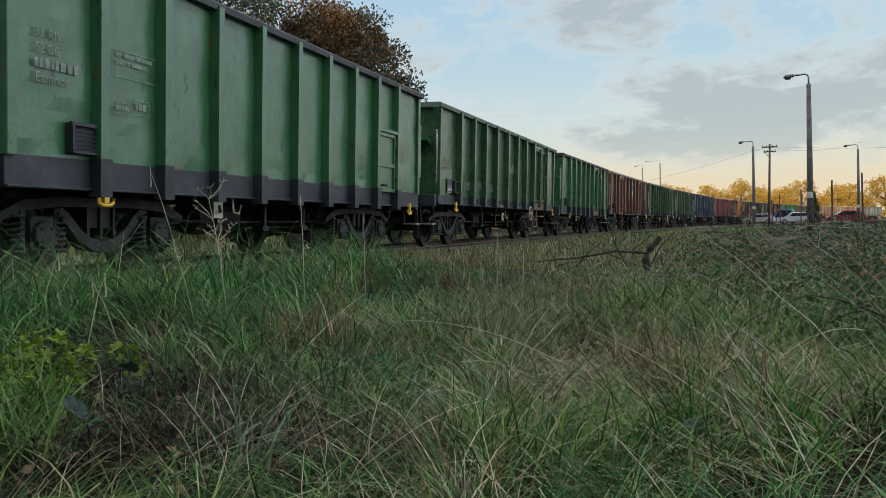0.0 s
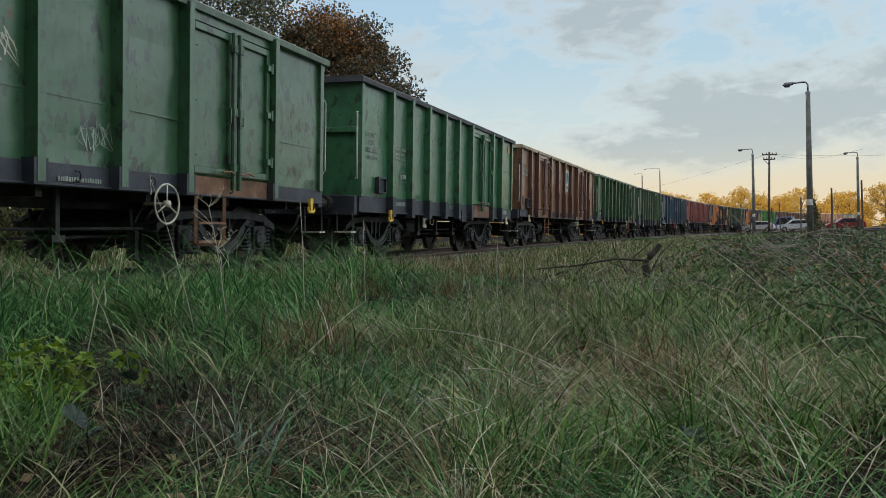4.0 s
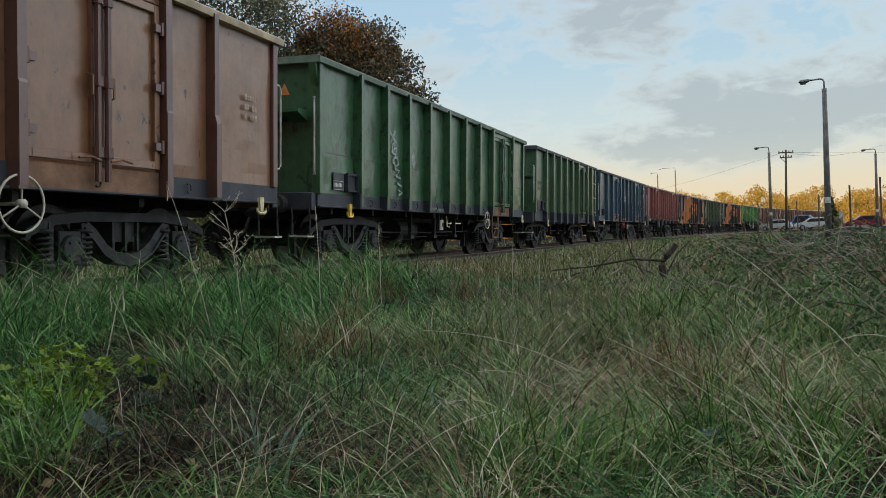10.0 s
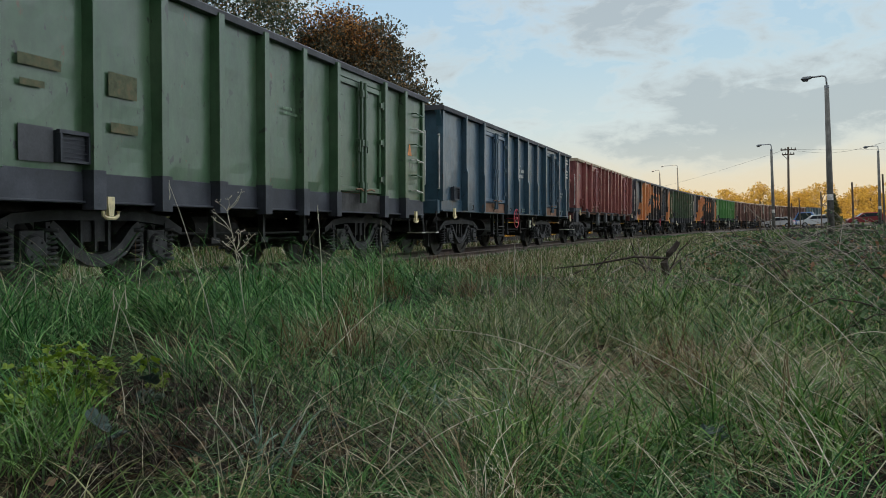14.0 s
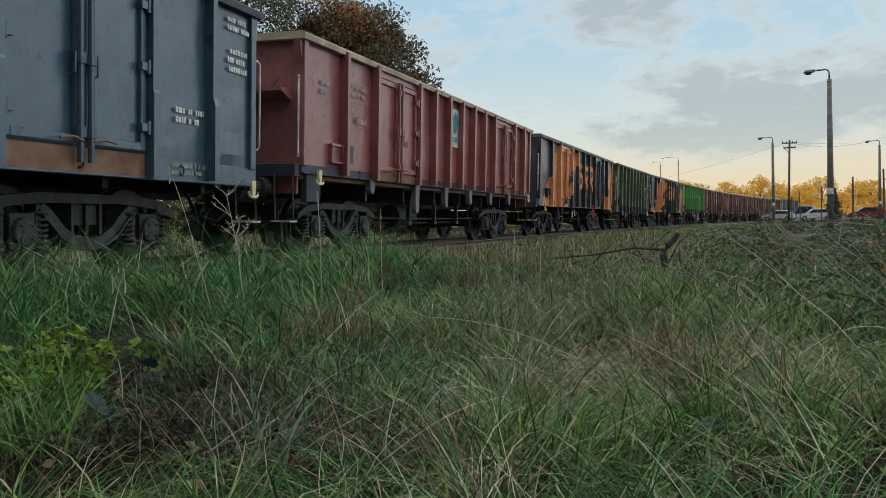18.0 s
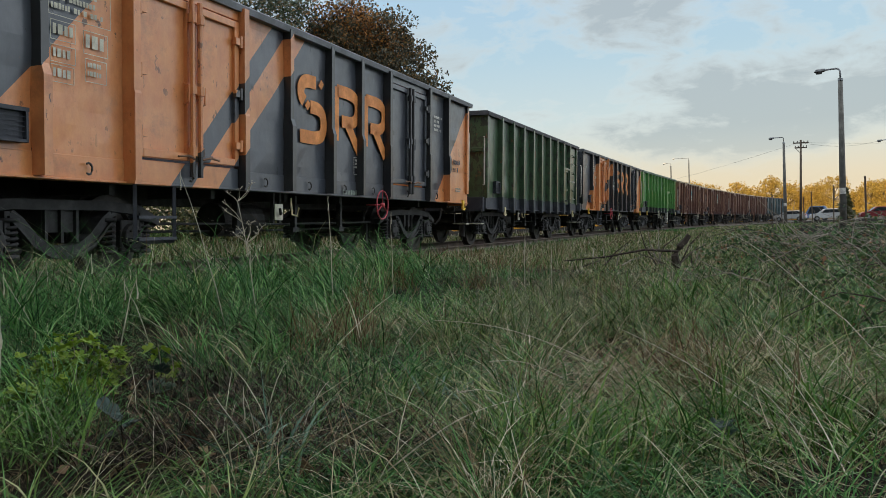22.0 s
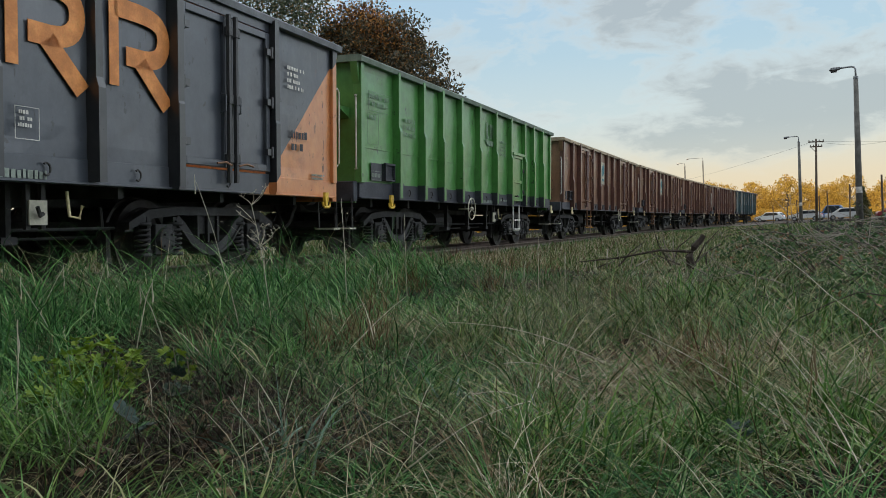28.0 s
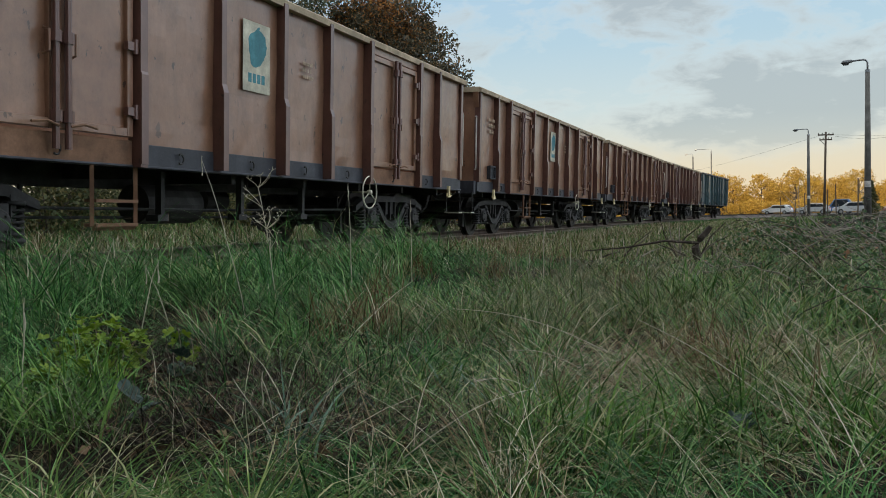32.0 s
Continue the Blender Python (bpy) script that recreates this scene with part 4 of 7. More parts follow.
BRIB = paint("oxide_rib_paint", (0.120, 0.052, 0.042), (0.160, 0.075, 0.058), 0.3, 0.2, 0.4, offset=10)
RD = paint("faded_red_paint", (0.265, 0.078, 0.070), (0.345, 0.130, 0.116), 0.3, 0.25, 0.3, offset=11)
BL = paint("grey_blue_paint", (0.033, 0.082, 0.122), (0.058, 0.108, 0.146), 0.35, 0.3, 0.4, offset=12)
BLD = paint("bright_blue_door_paint", (0.045, 0.110, 0.190), (0.070, 0.130, 0.190), 0.4, 0.3, 0.4, offset=13)
TL = paint("teal_blue_paint", (0.050, 0.105, 0.125), (0.075, 0.130, 0.145), 0.3, 0.2, 0.4, offset=14)
RIM_G = material("light_green_rim", (0.150, 0.200, 0.150), 0.6, 0.0, 0.3, 2.0)
RIM_D = material("dark_grey_rim", (0.062, 0.064, 0.072), 0.6, 0.0, 0.3, 2.0)
# Charcoal wagons' rim: reflected sky is put into this grey; sill brackets share it.
RIM_S = material("sky_paled_grey", (0.130, 0.140, 0.150), 0.5, 0.0, 0.3, 2.0)
RIM_C = material("chalky_rim", (0.420, 0.340, 0.230), 0.7, 0.0, 0.25, 3.0)
S_RIBS = [2.14, 3.16, 4.21, 5.24, 6.28, 7.31, 8.33, 9.35, 10.36]
T_RIBS = [2.18, 3.29, 4.35, 5.49, 6.70, 7.87, 9.00, 10.16, 12.18]
E_RIBS = [1.81, 2.72, 4.78, 6.16, 7.39, 8.68, 9.94, 11.96, 12.90]


def livery(i):
    """Charcoal and orange diagonal bands, as on the two wagons of one owner."""
    half, b = (JOINTS[i + 1] - JOINTS[i]) / 2, 0.25 if i == 10 else 0.0
    return paint("charcoal_orange_livery", GREY, None, 0.12, 0.2, 0.15, (half, [(0.0, GREY), (1.55, ORNG), (4.34 - b, GREY), (4.74 - b, ORNG), (5.20 - b, GREY), (12.74, ORNG)]), offset=20 + i)


def stanchion_paint(i):
    half, b = (JOINTS[i + 1] - JOINTS[i]) / 2, 0.25 if i == 10 else 0.0
    k = (0.020, 0.022, 0.025)
    return paint("black_orange_stanchions", k, None, 0.12, 0.2, 0.15, (half, [(0.0, k), (1.55, ORNG), (4.34 - b, k), (4.74 - b, ORNG), (5.20 - b, k), (12.74, ORNG)]), offset=30 + i)


def owner_card(w, x, z):
    """A pale weathered panel, painted on, with a teal emblem and a row of print."""
    y = -(SIDE + 0.026)
    part("owner_panel", boxes((x, x + 0.58, y - 0.003, y, z, z + 0.84)), M_CARD, w, "faded cream panel with a teal emblem")
    bm = bmesh.new()
    rnd = random.Random(4)
    o = [(x + 0.30 + (0.19 + 0.025 * math.sin(3 * a + 0.6) + rnd.uniform(-0.016, 0.016)) * math.cos(a), z + 0.53 + (0.23 + 0.03 * math.sin(2 * a) + rnd.uniform(-0.014, 0.014)) * math.sin(a)) for a in np.linspace(0, 2 * math.pi, 31)[:-1]]
    prism(bm, o, "y", y - 0.005, y - 0.003)
    prism(bm, [(x + 0.27, z + 0.74), (x + 0.33, z + 0.74), (x + 0.36, z + 0.80), (x + 0.31, z + 0.79)], "y", y - 0.005, y - 0.003)
    part("emblem", bm, M_TEAL, w)
    bm = boxes(*((x + 0.11 + k * 0.095, x + 0.18 + k * 0.095, y - 0.005, y - 0.003, z + 0.11, z + 0.22) for k in range(4)))
    part("print_bar", bm, M_TEAL, w)


def blocks_logo(w, xs, top):
    """The owner's sign as plain orange shapes: hooked bands and slanting legs, one to a panel."""
    y = -(SIDE + 0.026)
    for k, x in enumerate(xs):
        bm = bmesh.new()

        def band(pts, t=0.15):
            """One mitred ribbon along the points."""
            for _ in range(2):
                pts = [pts[0]] + [tuple(u + (v - u) * f for u, v in zip(a, b)) for a, b in zip(pts, pts[1:]) for f in (0.25, 0.75)] + [pts[-1]]
            n, rows = len(pts), []
            for q in range(n):
                (a, b), (c, d) = pts[max(q - 1, 0)], pts[min(q + 1, n - 1)]
                l = math.hypot(c - a, d - b)
                nx, nz = -(d - b) / l * t / 2, (c - a) / l * t / 2
                px, pz = pts[q][0], top - (2.815 - pts[q][1]) * 0.78
                rows.append([bm.verts.new((px + s * nx, yy, pz + s * nz)) for s in (1, -1) for yy in (y - 0.008, y)])
            for r, s in zip(rows, rows[1:]):
                for u, v in ((0, 1), (1, 3), (3, 2), (2, 0)):
                    bm.faces.new((r[u], r[v], s[v], s[u]))
        if k == 0:
            band([(x + 0.16, 2.34), (x + 0.06, 2.42), (x + 0.06, 2.60), (x + 0.18, 2.72), (x + 0.50, 2.72)], 0.19)
            band([(x + 0.62, 2.66), (x + 0.70, 2.78)], 0.10)
            band([(x + 0.22, 2.22), (x + 0.30, 2.34)], 0.10)
            band([(x + 0.34, 2.26), (x + 0.58, 2.26), (x + 0.74, 2.14), (x + 0.74, 1.84), (x + 0.60, 1.70), (x + 0.04, 1.70)], 0.19)
        else:
            band([(x - 0.02, 2.72), (x + 0.52, 2.72), (x + 0.70, 2.58), (x + 0.70, 2.30), (x + 0.54, 2.14), (x + 0.14, 2.14)], 0.19)
            band([(x + 0.34, 2.10), (x + 0.76, 1.58)], 0.19)
            band([(x - 0.03, 2.79), (x - 0.03, 2.25), (x - 0.03, 1.74)], 0.13)
        part("orange_sign", bm, M_ORANGE, w)


def scrawl(w, x, z, sx, sz, mat, seed, y=None, r=0.009):
    """Chalky graffiti: one thick wandering line."""
    rnd = random.Random(seed)
    y = -(SIDE + 0.032) if y is None else y
    bm = bmesh.new()
    pts = []
    n = 26
    for k in range(n):
        pts.append((x + sx * k / n + rnd.uniform(-0.5, 0.5) * 0.28, y, z + sz * k / n + 0.13 * math.sin(k * 1.9) + rnd.uniform(-0.04, 0.04)))
    tube(bm, pts, r, 4)
    for v in bm.verts:
        v.co.y = y + (v.co.y - y) * 0.12
    part("graffiti", bm, mat, w)


def tag_word(w, x, z, mat):
    """A chalky sprayed tag running down the wall: five plain looping marks, one under the other."""
    y = -(SIDE + 0.030)
    marks = (((-0.05, 0.05), (0.30, -0.16), (0.14, -0.06), (0.24, 0.06), (0.02, -0.18)), ((0.02, 0.0), (0.12, 0.06), (0.10, -0.06), (0.24, -0.02), (0.20, -0.16), (0.06, -0.14), (0.02, 0.0)), ((0.04, 0.0), (0.20, 0.02), (0.26, -0.10), (0.12, -0.16), (0.02, -0.08), (0.04, 0.0)), ((0.02, 0.02), (0.24, 0.0), (0.06, -0.12), (0.30, -0.14)), ((0.06, -0.02), (0.30, -0.08), (0.10, -0.14), (0.34, -0.20), (0.14, -0.24)))
    for k, m in enumerate(marks):
        bm = tube(bmesh.new(), [(x + 0.07 * k + a, y, z - 0.22 * k + b) for a, b in m], 0.030, 6)
        for v in bm.verts:
            v.co.y = y + (v.co.y - y) * 0.05
        part("graffiti", bm, mat, w)


def build_train():
    S = dict(kind="S", ends=(1.0, 0.55), feet=0.06, z_sole=(0.90, 1.20), rings=False, pivot=2.7)
    T = dict(kind="T", ends=(0.85, 0.55), cut=None, seam=1.86, sill_door=M_RUSTY, pivot=2.75, z_sole=(1.00, 1.22))
    E = dict(kind="E", ends=(0.42, 0.45), cut=1.92, pivot=3.0, z_sole=(1.01, 1.25))
    h = {}
    w = wagon(0, paint_m=G1, rim_m=RIM_D, sole_m=M_SOLE, label="green steel open wagon with black sill and a small hatch", ribs=S_RIBS, doors=[], hooks=[(2.15, M_YELLOW), (11.0, M_YELLOW)], small_door=(9.44, 10.28, 2.26), plate=4.5, box_at=(1.74, 1.25), **S)
    o = -(JOINTS[1] - JOINTS[0]) / 2
    y = -(SIDE + 0.028)
    for k, q in enumerate(("33 RIV", "52 BG")):
        words(q, 0.125, M_STENCIL, w, (o + 1.33, y, 2.28 - 0.14 * k))
    bars(w, o + 1.33, 2.095, 0.58, 0.115, 1, seed=3)
    words("Eamnos", 0.135, M_STENCIL, w, (o + 1.33, y, 1.87))
    bars(w, o + 2.42, 2.34, 0.66, 0.22, 3, seed=5, framed=True)
    bars(w, o + 2.42, 1.80, 0.22, 0.06, 1, seed=6, framed=True)
    bars(w, o + 2.72, 1.86, 0.2, 0.10, 1, seed=7, framed=True)
    w = wagon(1, paint_m=G2, rim_m=RIM_G, sole_m=M_SOLE, label="green steel open wagon with scratched walls and double doors", ribs=T_RIBS, doors=[(10.16, 12.18)], hooks=[(1.83, M_YELLOW), (13.3, M_YELLOW)], step=(10.44, 11.05), step_m=M_RUSTY, wheel=(9.74, 0.88, 0.22, M_CARD), plate=7.04, box_at=(1.83, 1.28), **T)
    o = -(JOINTS[2] - JOINTS[1]) / 2
    bars(w, o + 5.85, 1.10, 0.85, 0.09, 1, seed=8)
    bars(w, o + 8.2, 1.10, 0.6, 0.06, 1, seed=9)
    part("data_panel", boxes((o + 1.43, o + 1.80, -(SIDE + 0.030), -(SIDE + 0.022), 1.28, 1.60)), RIM_D, w)
    bars(w, o + 1.46, 1.40, 0.3, 0.09, 1, M_WHITE, y=-(SIDE + 0.031), seed=50, framed=True)
    part("warning_triangle", prism(bmesh.new(), [(-0.96, 2.72), (-0.78, 2.72), (-0.87, 2.90)], "x", o + 0.85 - 0.012, o + 0.85 - 0.004), M_ORANGE, w)
    for k, x in enumerate((2.75, 3.72, 4.85, 8.4)):
        scrawl(w, o + x, 1.50, 0.55, 0.02, M_GRAF, 12 + k, r=0.007)
    scrawl(w, o + 7.35, 2.15, 0.35, 0.05, M_CARD, 18, r=0.005)
    w = wagon(2, paint_m=G3, rim_m=RIM_D, sole_m=M_SOLE, label="green steel open wagon with dark rim and double doors", ribs=[2.35, 3.40, 4.45, 5.55, 6.57, 7.64, 9.65, 10.66], doors=[(7.64, 9.65)], hooks=[(2.2, M_YELLOW), (11.2, M_CREAM)], sill_door=M_RUSTY, plate=4.77, box_at=(1.7, 1.27), **S)
    o = -(JOINTS[3] - JOINTS[2]) / 2
    bars(w, o + 2.55, 2.20, 0.75, 0.28, 3, seed=5, framed=True)
    bars(w, o + 2.95, 1.70, 0.3, 0.13, 1, seed=6, framed=True)
    bars(w, o + 5.82, 2.52, 0.45, 0.48, 6, M_GREYP, seed=7)
    bars(w, o + 6.02, 1.80, 0.22, 0.24, 4, M_GREYP, seed=11, framed=True)
    part("hanging_plate", boxes((o + 7.07, o + 7.50, -SIDE - 0.035, -SIDE - 0.012, 0.78, 1.08)), M_SOLE, w)
    for k, q in enumerate(("33 RIV", "52 BG")):
        words(q, 0.125, M_STENCIL, w, (o + 1.33, y, 2.28 - 0.14 * k))
    bars(w, o + 1.33, 2.095, 0.58, 0.115, 1, seed=3)
    words("Eamnos", 0.135, M_STENCIL, w, (o + 1.33, y, 1.87))
    words("UIC", 0.12, M_STENCIL, w, (o + 11.35, y, 2.25))
    part("warning_triangle", prism(bmesh.new(), [(o + 11.62, 2.86), (o + 11.84, 2.86), (o + 11.73, 3.10)], "y", y - 0.004, y), M_ORANGE, w)
    bars(w, o + 2.5, 1.14, 0.72, 0.10, 1, seed=44)
    part("print_panel", boxes((o + 11.05, o + 11.6, y + 0.006, y + 0.012, 1.04, 1.16)), M_STENCIL, w)
    words("KE-GP", 0.13, M_STENCIL, w, (o + 6.1, -(SIDE + 0.016), 1.08))
    browns = dict(sill_door=M_RUSTY, step=(4.22, 4.81), step_m=M_RUSTY, wheel=(9.94, 0.88, 0.25, M_CARD))
    w = wagon(3, paint_m=BR, rim_m=RIM_C, sole_m=M_SOLE, label="faded brown steel open wagon with dark ribs and two double doors", ribs=E_RIBS, doors=[(2.72, 4.78), (9.94, 11.96)], hooks=[(1.5, M_CREAM), (13.9, M_CREAM)], rib_m=BRIB, box_at=(1.35, 1.31), **browns, **{**E, "ends": (0.69, 0.45)})
    o = -(JOINTS[4] - JOINTS[3]) / 2
    owner_card(w, o + 7.80, 2.11)
    bars(w, o + 6.75, 2.65, 0.45, 0.35, 4, M_FAINT, seed=13)
    bars(w, o + 8.6, 1.75, 0.35, 0.3, 4, M_FAINT, seed=14)
    bars(w, o + 13.6, 2.4, 0.5, 0.5, 4, M_FAINT, seed=15)
    bars(w, o + 2.0, 2.66, 0.5, 0.16, 2, M_FAINT, seed=16, framed=True)
    bars(w, o + 2.02, 2.40, 0.16, 0.09, 1, M_FAINT, seed=17, framed=True)
    bars(w, o + 2.30, 2.40, 0.2, 0.14, 2, M_FAINT, seed=18)
    bars(w, o + 2.12, 2.14, 0.22, 0.06, 1, M_FAINT, seed=19, framed=True)
    words("33-RIV", 0.135, M_STENCIL, w, (o + 0.89, y, 2.62))
    words("53 RO", 0.135, M_STENCIL, w, (o + 0.89, y, 2.47))
    bars(w, o + 1.30, 2.56, 0.30, 0.10, 1, M_STENCIL, seed=45)
    bars(w, o + 0.89, 2.42, 0.72, 0.11, 1, M_STENCIL, seed=46)
    words("Eaos", 0.10, M_STENCIL, w, (o + 0.89, y, 2.19))
    part("data_panel", boxes((o + 0.96, o + 1.17, y, y + 0.006, 1.37, 1.67)), RIM_D, w)
    bars(w, o + 0.90, 1.22, 0.28, 0.06, 1, M_SOLE, y=-(SIDE + 0.016), seed=60, framed=True)
    w = wagon(4, paint_m=G2, rim_m=RIM_G, sole_m=M_SOLE, label="green steel open wagon with pale graffiti and double doors", ribs=T_RIBS, doors=[(10.16, 12.18)], hooks=[(1.74, M_YELLOW), (13.3, M_CREAM)], step=(10.45, 11.0), step_m=M_RUSTY, wheel=(9.66, 0.88, 0.21, M_CARD), plate=6.85, box_at=(1.75, 1.27), **T)
    o = -(JOINTS[5] - JOINTS[4]) / 2
    tag_word(w, o + 3.62, 2.42, M_GRAF)
    scrawl(w, o + 4.68, 2.05, 0.06, -0.12, M_GRAF, 27, r=0.016)
    part("data_panel", boxes((o + 1.34, o + 1.71, -(SIDE + 0.030), -(SIDE + 0.022), 1.28, 1.56)), RIM_D, w)
    bars(w, o + 1.37, 1.40, 0.3, 0.08, 1, M_WHITE, y=-(SIDE + 0.031), seed=50, framed=True)
    part("warning_triangle", prism(bmesh.new(), [(-0.96, 2.72), (-0.78, 2.72), (-0.87, 2.90)], "x", o + 0.85 - 0.012, o + 0.85 - 0.004), M_ORANGE, w)
    bars(w, o + 5.82, 1.11, 0.82, 0.09, 1, seed=8)
    w = wagon(5, paint_m=G4, rim_m=RIM_D, sole_m=M_SOLE, label="dull green steel open wagon with double doors and side ladder", ribs=[2.16, 3.18, 4.25, 5.28, 6.33, 7.39, 9.29, 10.30], doors=[(7.39, 9.29)], hooks=[(2.32, M_CREAM), (10.8, M_CREAM)], ladder=11.10, box_at=(1.72, 1.27), sill_door=M_GRIME, **S)
    o = -(JOINTS[6] - JOINTS[5]) / 2
    part("warning_triangle", prism(bmesh.new(), [(o + 10.60, 2.05), (o + 10.82, 2.05), (o + 10.71, 2.28)], "y", -(SIDE + 0.030), -(SIDE + 0.024)), M_ORANGE, w)
    bars(w, o + 5.85, 2.35, 0.45, 0.34, 5, M_GREYP, seed=51)
    part("data_panel", boxes((o + 1.30, o + 1.70, y + 0.002, y + 0.008, 1.26, 1.58)), RIM_D, w)
    for x, z, sx, sz in ((1.30, 2.10, 0.5, 0.10), (1.32, 1.92, 0.28, 0.06), (2.42, 1.98, 0.42, 0.24), (2.45, 1.62, 0.40, 0.10)):
        part("worn_print", boxes((o + x, o + x + sx, y - 0.002, y, z, z + sz)), M_SMUDGE, w, "smudged tan print worn into the paint")
    words("KE-GP", 0.11, M_STENCIL, w, (o + 7.75, -(SIDE + 0.016), 1.08))
    w = wagon(6, paint_m=BL, rim_m=RIM_D, sole_m=BL, label="grey-blue steel open wagon with two double doors", ribs=[2.09, 3.42, 5.57, 6.72, 7.85, 9.04, 10.12, 12.14, 13.26], doors=[(3.42, 5.57, BLD), (10.12, 12.14)], hooks=[(1.2, M_CREAM), (14.1, M_CREAM)], sill_door=M_RUSTY, step=(4.9, 5.45), step_m=M_GRIME, wheel=(6.50, 0.90, 0.26, M_RED), plate=8.98, box_at=(1.28, 1.27), **{**E, "ends": (0.64, 0.45)})
    o = -(JOINTS[7] - JOINTS[6]) / 2
    words("34", 0.145, M_WHITE, w, (o + 6.95, -(SIDE + 0.028), 2.37))
    words("51 PL", 0.145, M_WHITE, w, (o + 6.95, -(SIDE + 0.028), 2.22))
    bars(w, o + 7.14, 2.43, 0.16, 0.02, 1, M_WHITE, seed=16)
    bars(w, o + 7.38, 2.33, 0.30, 0.12, 1, M_WHITE, seed=17)
    bars(w, o + 6.95, 2.18, 0.64, 0.12, 1, M_WHITE, seed=18)
    words("RGS", 0.09, M_WHITE, w, (o + 7.05, -(SIDE + 0.028), 1.98))
    part("print_bar", boxes((o + 8.22, o + 8.40, -(SIDE + 0.030), -(SIDE + 0.026), 1.33, 1.57)), M_STENCIL, w)
    bars(w, o + 13.65, 3.08, 0.52, 0.20, 2, M_WHITE, seed=19)
    bars(w, o + 13.65, 2.7, 0.52, 0.55, 5, M_WHITE, seed=20)
    bars(w, o + 12.62, 1.85, 0.6, 0.22, 2, M_WHITE, seed=53)
    bars(w, o + 12.55, 1.22, 0.8, 0.16, 2, M_STENCIL, seed=54)
    bars(w, o + 7.45, 1.20, 0.5, 0.12, 2, M_STENCIL, seed=21)
    w = wagon(7, paint_m=RD, rim_m=RIM_C, sole_m=M_SOLE, label="faded red steel open wagon with two double doors", ribs=[2.17, 3.37, 5.39, 6.28, 7.18, 8.05, 8.95, 9.83, 10.72, 12.72, 13.80], doors=[(3.37, 5.39), (10.72, 12.72)], ends=(0.9, 0.5), hooks=[(1.25, M_CREAM), (14.4, M_CREAM)], sill_door=M_RUSTY, z_sole=(1.25, 1.39), box_at=(1.72, 1.46), box_m=RD, kind="E", pivot=2.9)
    o = -(JOINTS[8] - JOINTS[7]) / 2
    owner_card(w, o + 7.48, 2.18)
    words("215", 0.17, M_SOLE, w, (o + 4.71, -(SIDE + 0.04), 1.94), "chalk_number")
    bars(w, o + 2.50, 2.78, 0.6, 0.24, 2, M_FAINT, seed=23, framed=True)
    bars(w, o + 2.50, 2.42, 0.16, 0.12, 1, M_FAINT, seed=24, framed=True)
    bars(w, o + 2.72, 2.26, 0.4, 0.12, 1, M_FAINT, seed=25, framed=True)
    bars(w, o + 1.45, 2.70, 0.28, 0.26, 2, M_STENCIL, seed=26)
    part("data_panel", boxes((o + 2.38, o + 2.58, -(SIDE + 0.034), -(SIDE + 0.028), 1.49, 1.78)), RIM_D, w)
    part("corner_skirt", boxes((o + 1.06, o + 1.46, -SIDE - 0.012, -SIDE + 0.10, 0.84, 1.30)), M_SOLE, w, bevel=0.012)
    for x, z in ((3.33, 1.02), (5.48, 0.70), (7.23, 0.84), (8.96, 0.92), (10.69, 0.95), (12.5, 0.98)):
        bm = prism(bmesh.new(), [(o + x - 0.11, 1.27), (o + x + 0.11, 1.27), (o + x + 0.09, z + 0.06), (o + x + 0.04, z), (o + x - 0.04, z), (o + x - 0.09, z + 0.06)], "y", -SIDE - 0.05, -SIDE + 0.06)
        part("sill_bracket", bm, RIM_S, w, bevel=0.008)
    for i in (8, 10):
        w = wagon(i, paint_m=livery(i), rim_m=RIM_S, sole_m=livery(i), label="charcoal steel open wagon with orange diagonal bands", ribs=[2.30, 3.46, 5.44, 6.58, 7.79, 8.84, 9.95, 11.92, 13.09] if i == 8 else [2.10, 3.20, 5.20, 6.29, 7.34, 8.40, 9.56, 10.73, 12.67], doors=[(3.46, 5.44), (9.95, 11.92)] if i == 8 else [(3.2, 5.2), (10.73, 12.67)], hooks=[(1.3, M_YELLOW), (14.0, M_YELLOW)], rib_m=stanchion_paint(i), step=(3.55, 4.18), step_m=M_SOLE, wheel=(9.61 if i == 8 else 5.96, 0.9, 0.24, M_RED), plate=6.59 if i == 8 else 9.03, box_at=(1.76, 1.31), **{**E, "ends": (0.85 if i == 8 else 0.60, 0.45)})
        o = -(JOINTS[i + 1] - JOINTS[i]) / 2
        blocks_logo(w, [o + q for q in ((6.90, 8.10, 9.16) if i == 8 else (7.62, 8.68, 9.88))], 2.70 if i == 8 else 2.83)
        bars(w, o + 12.35 if i == 8 else o + 13.08, 2.75, 0.5, 0.42, 5, M_WHITE, seed=25)
        bars(w, o + 13.60 if i == 8 else o + 13.20, 1.95 if i == 8 else 1.90, 0.46, 0.50, 3, M_SOLE, seed=26)
        bars(w, o + 13.75, 1.34, 0.4, 0.10, 2, M_STENCIL, seed=22)
        for x, z, sx, sz, k in ((2.46, 2.78, 0.72, 0.26, 3), (2.48, 2.42, 0.24, 0.12, 1), (2.48, 2.20, 0.24, 0.10, 1), (2.48, 2.02, 0.22, 0.10, 1), (2.88, 2.40, 0.26, 0.16, 1), (2.90, 2.14, 0.22, 0.16, 2)):
            bars(w, o + x, z, sx, sz, k, M_CARD, seed=27 + k, framed=True)
        bars(w, o + 8.70, 1.62, 0.20, 0.22, 4, M_WHITE, seed=30, framed=True)
        if i == 10:
            words("33 RIV", 0.125, M_WHITE, w, (o + 6.52, y, 2.34))
            words("51 PL", 0.125, M_WHITE, w, (o + 6.52, y, 2.21))
            bars(w, o + 6.92, 2.30, 0.28, 0.10, 1, M_STENCIL, seed=47)
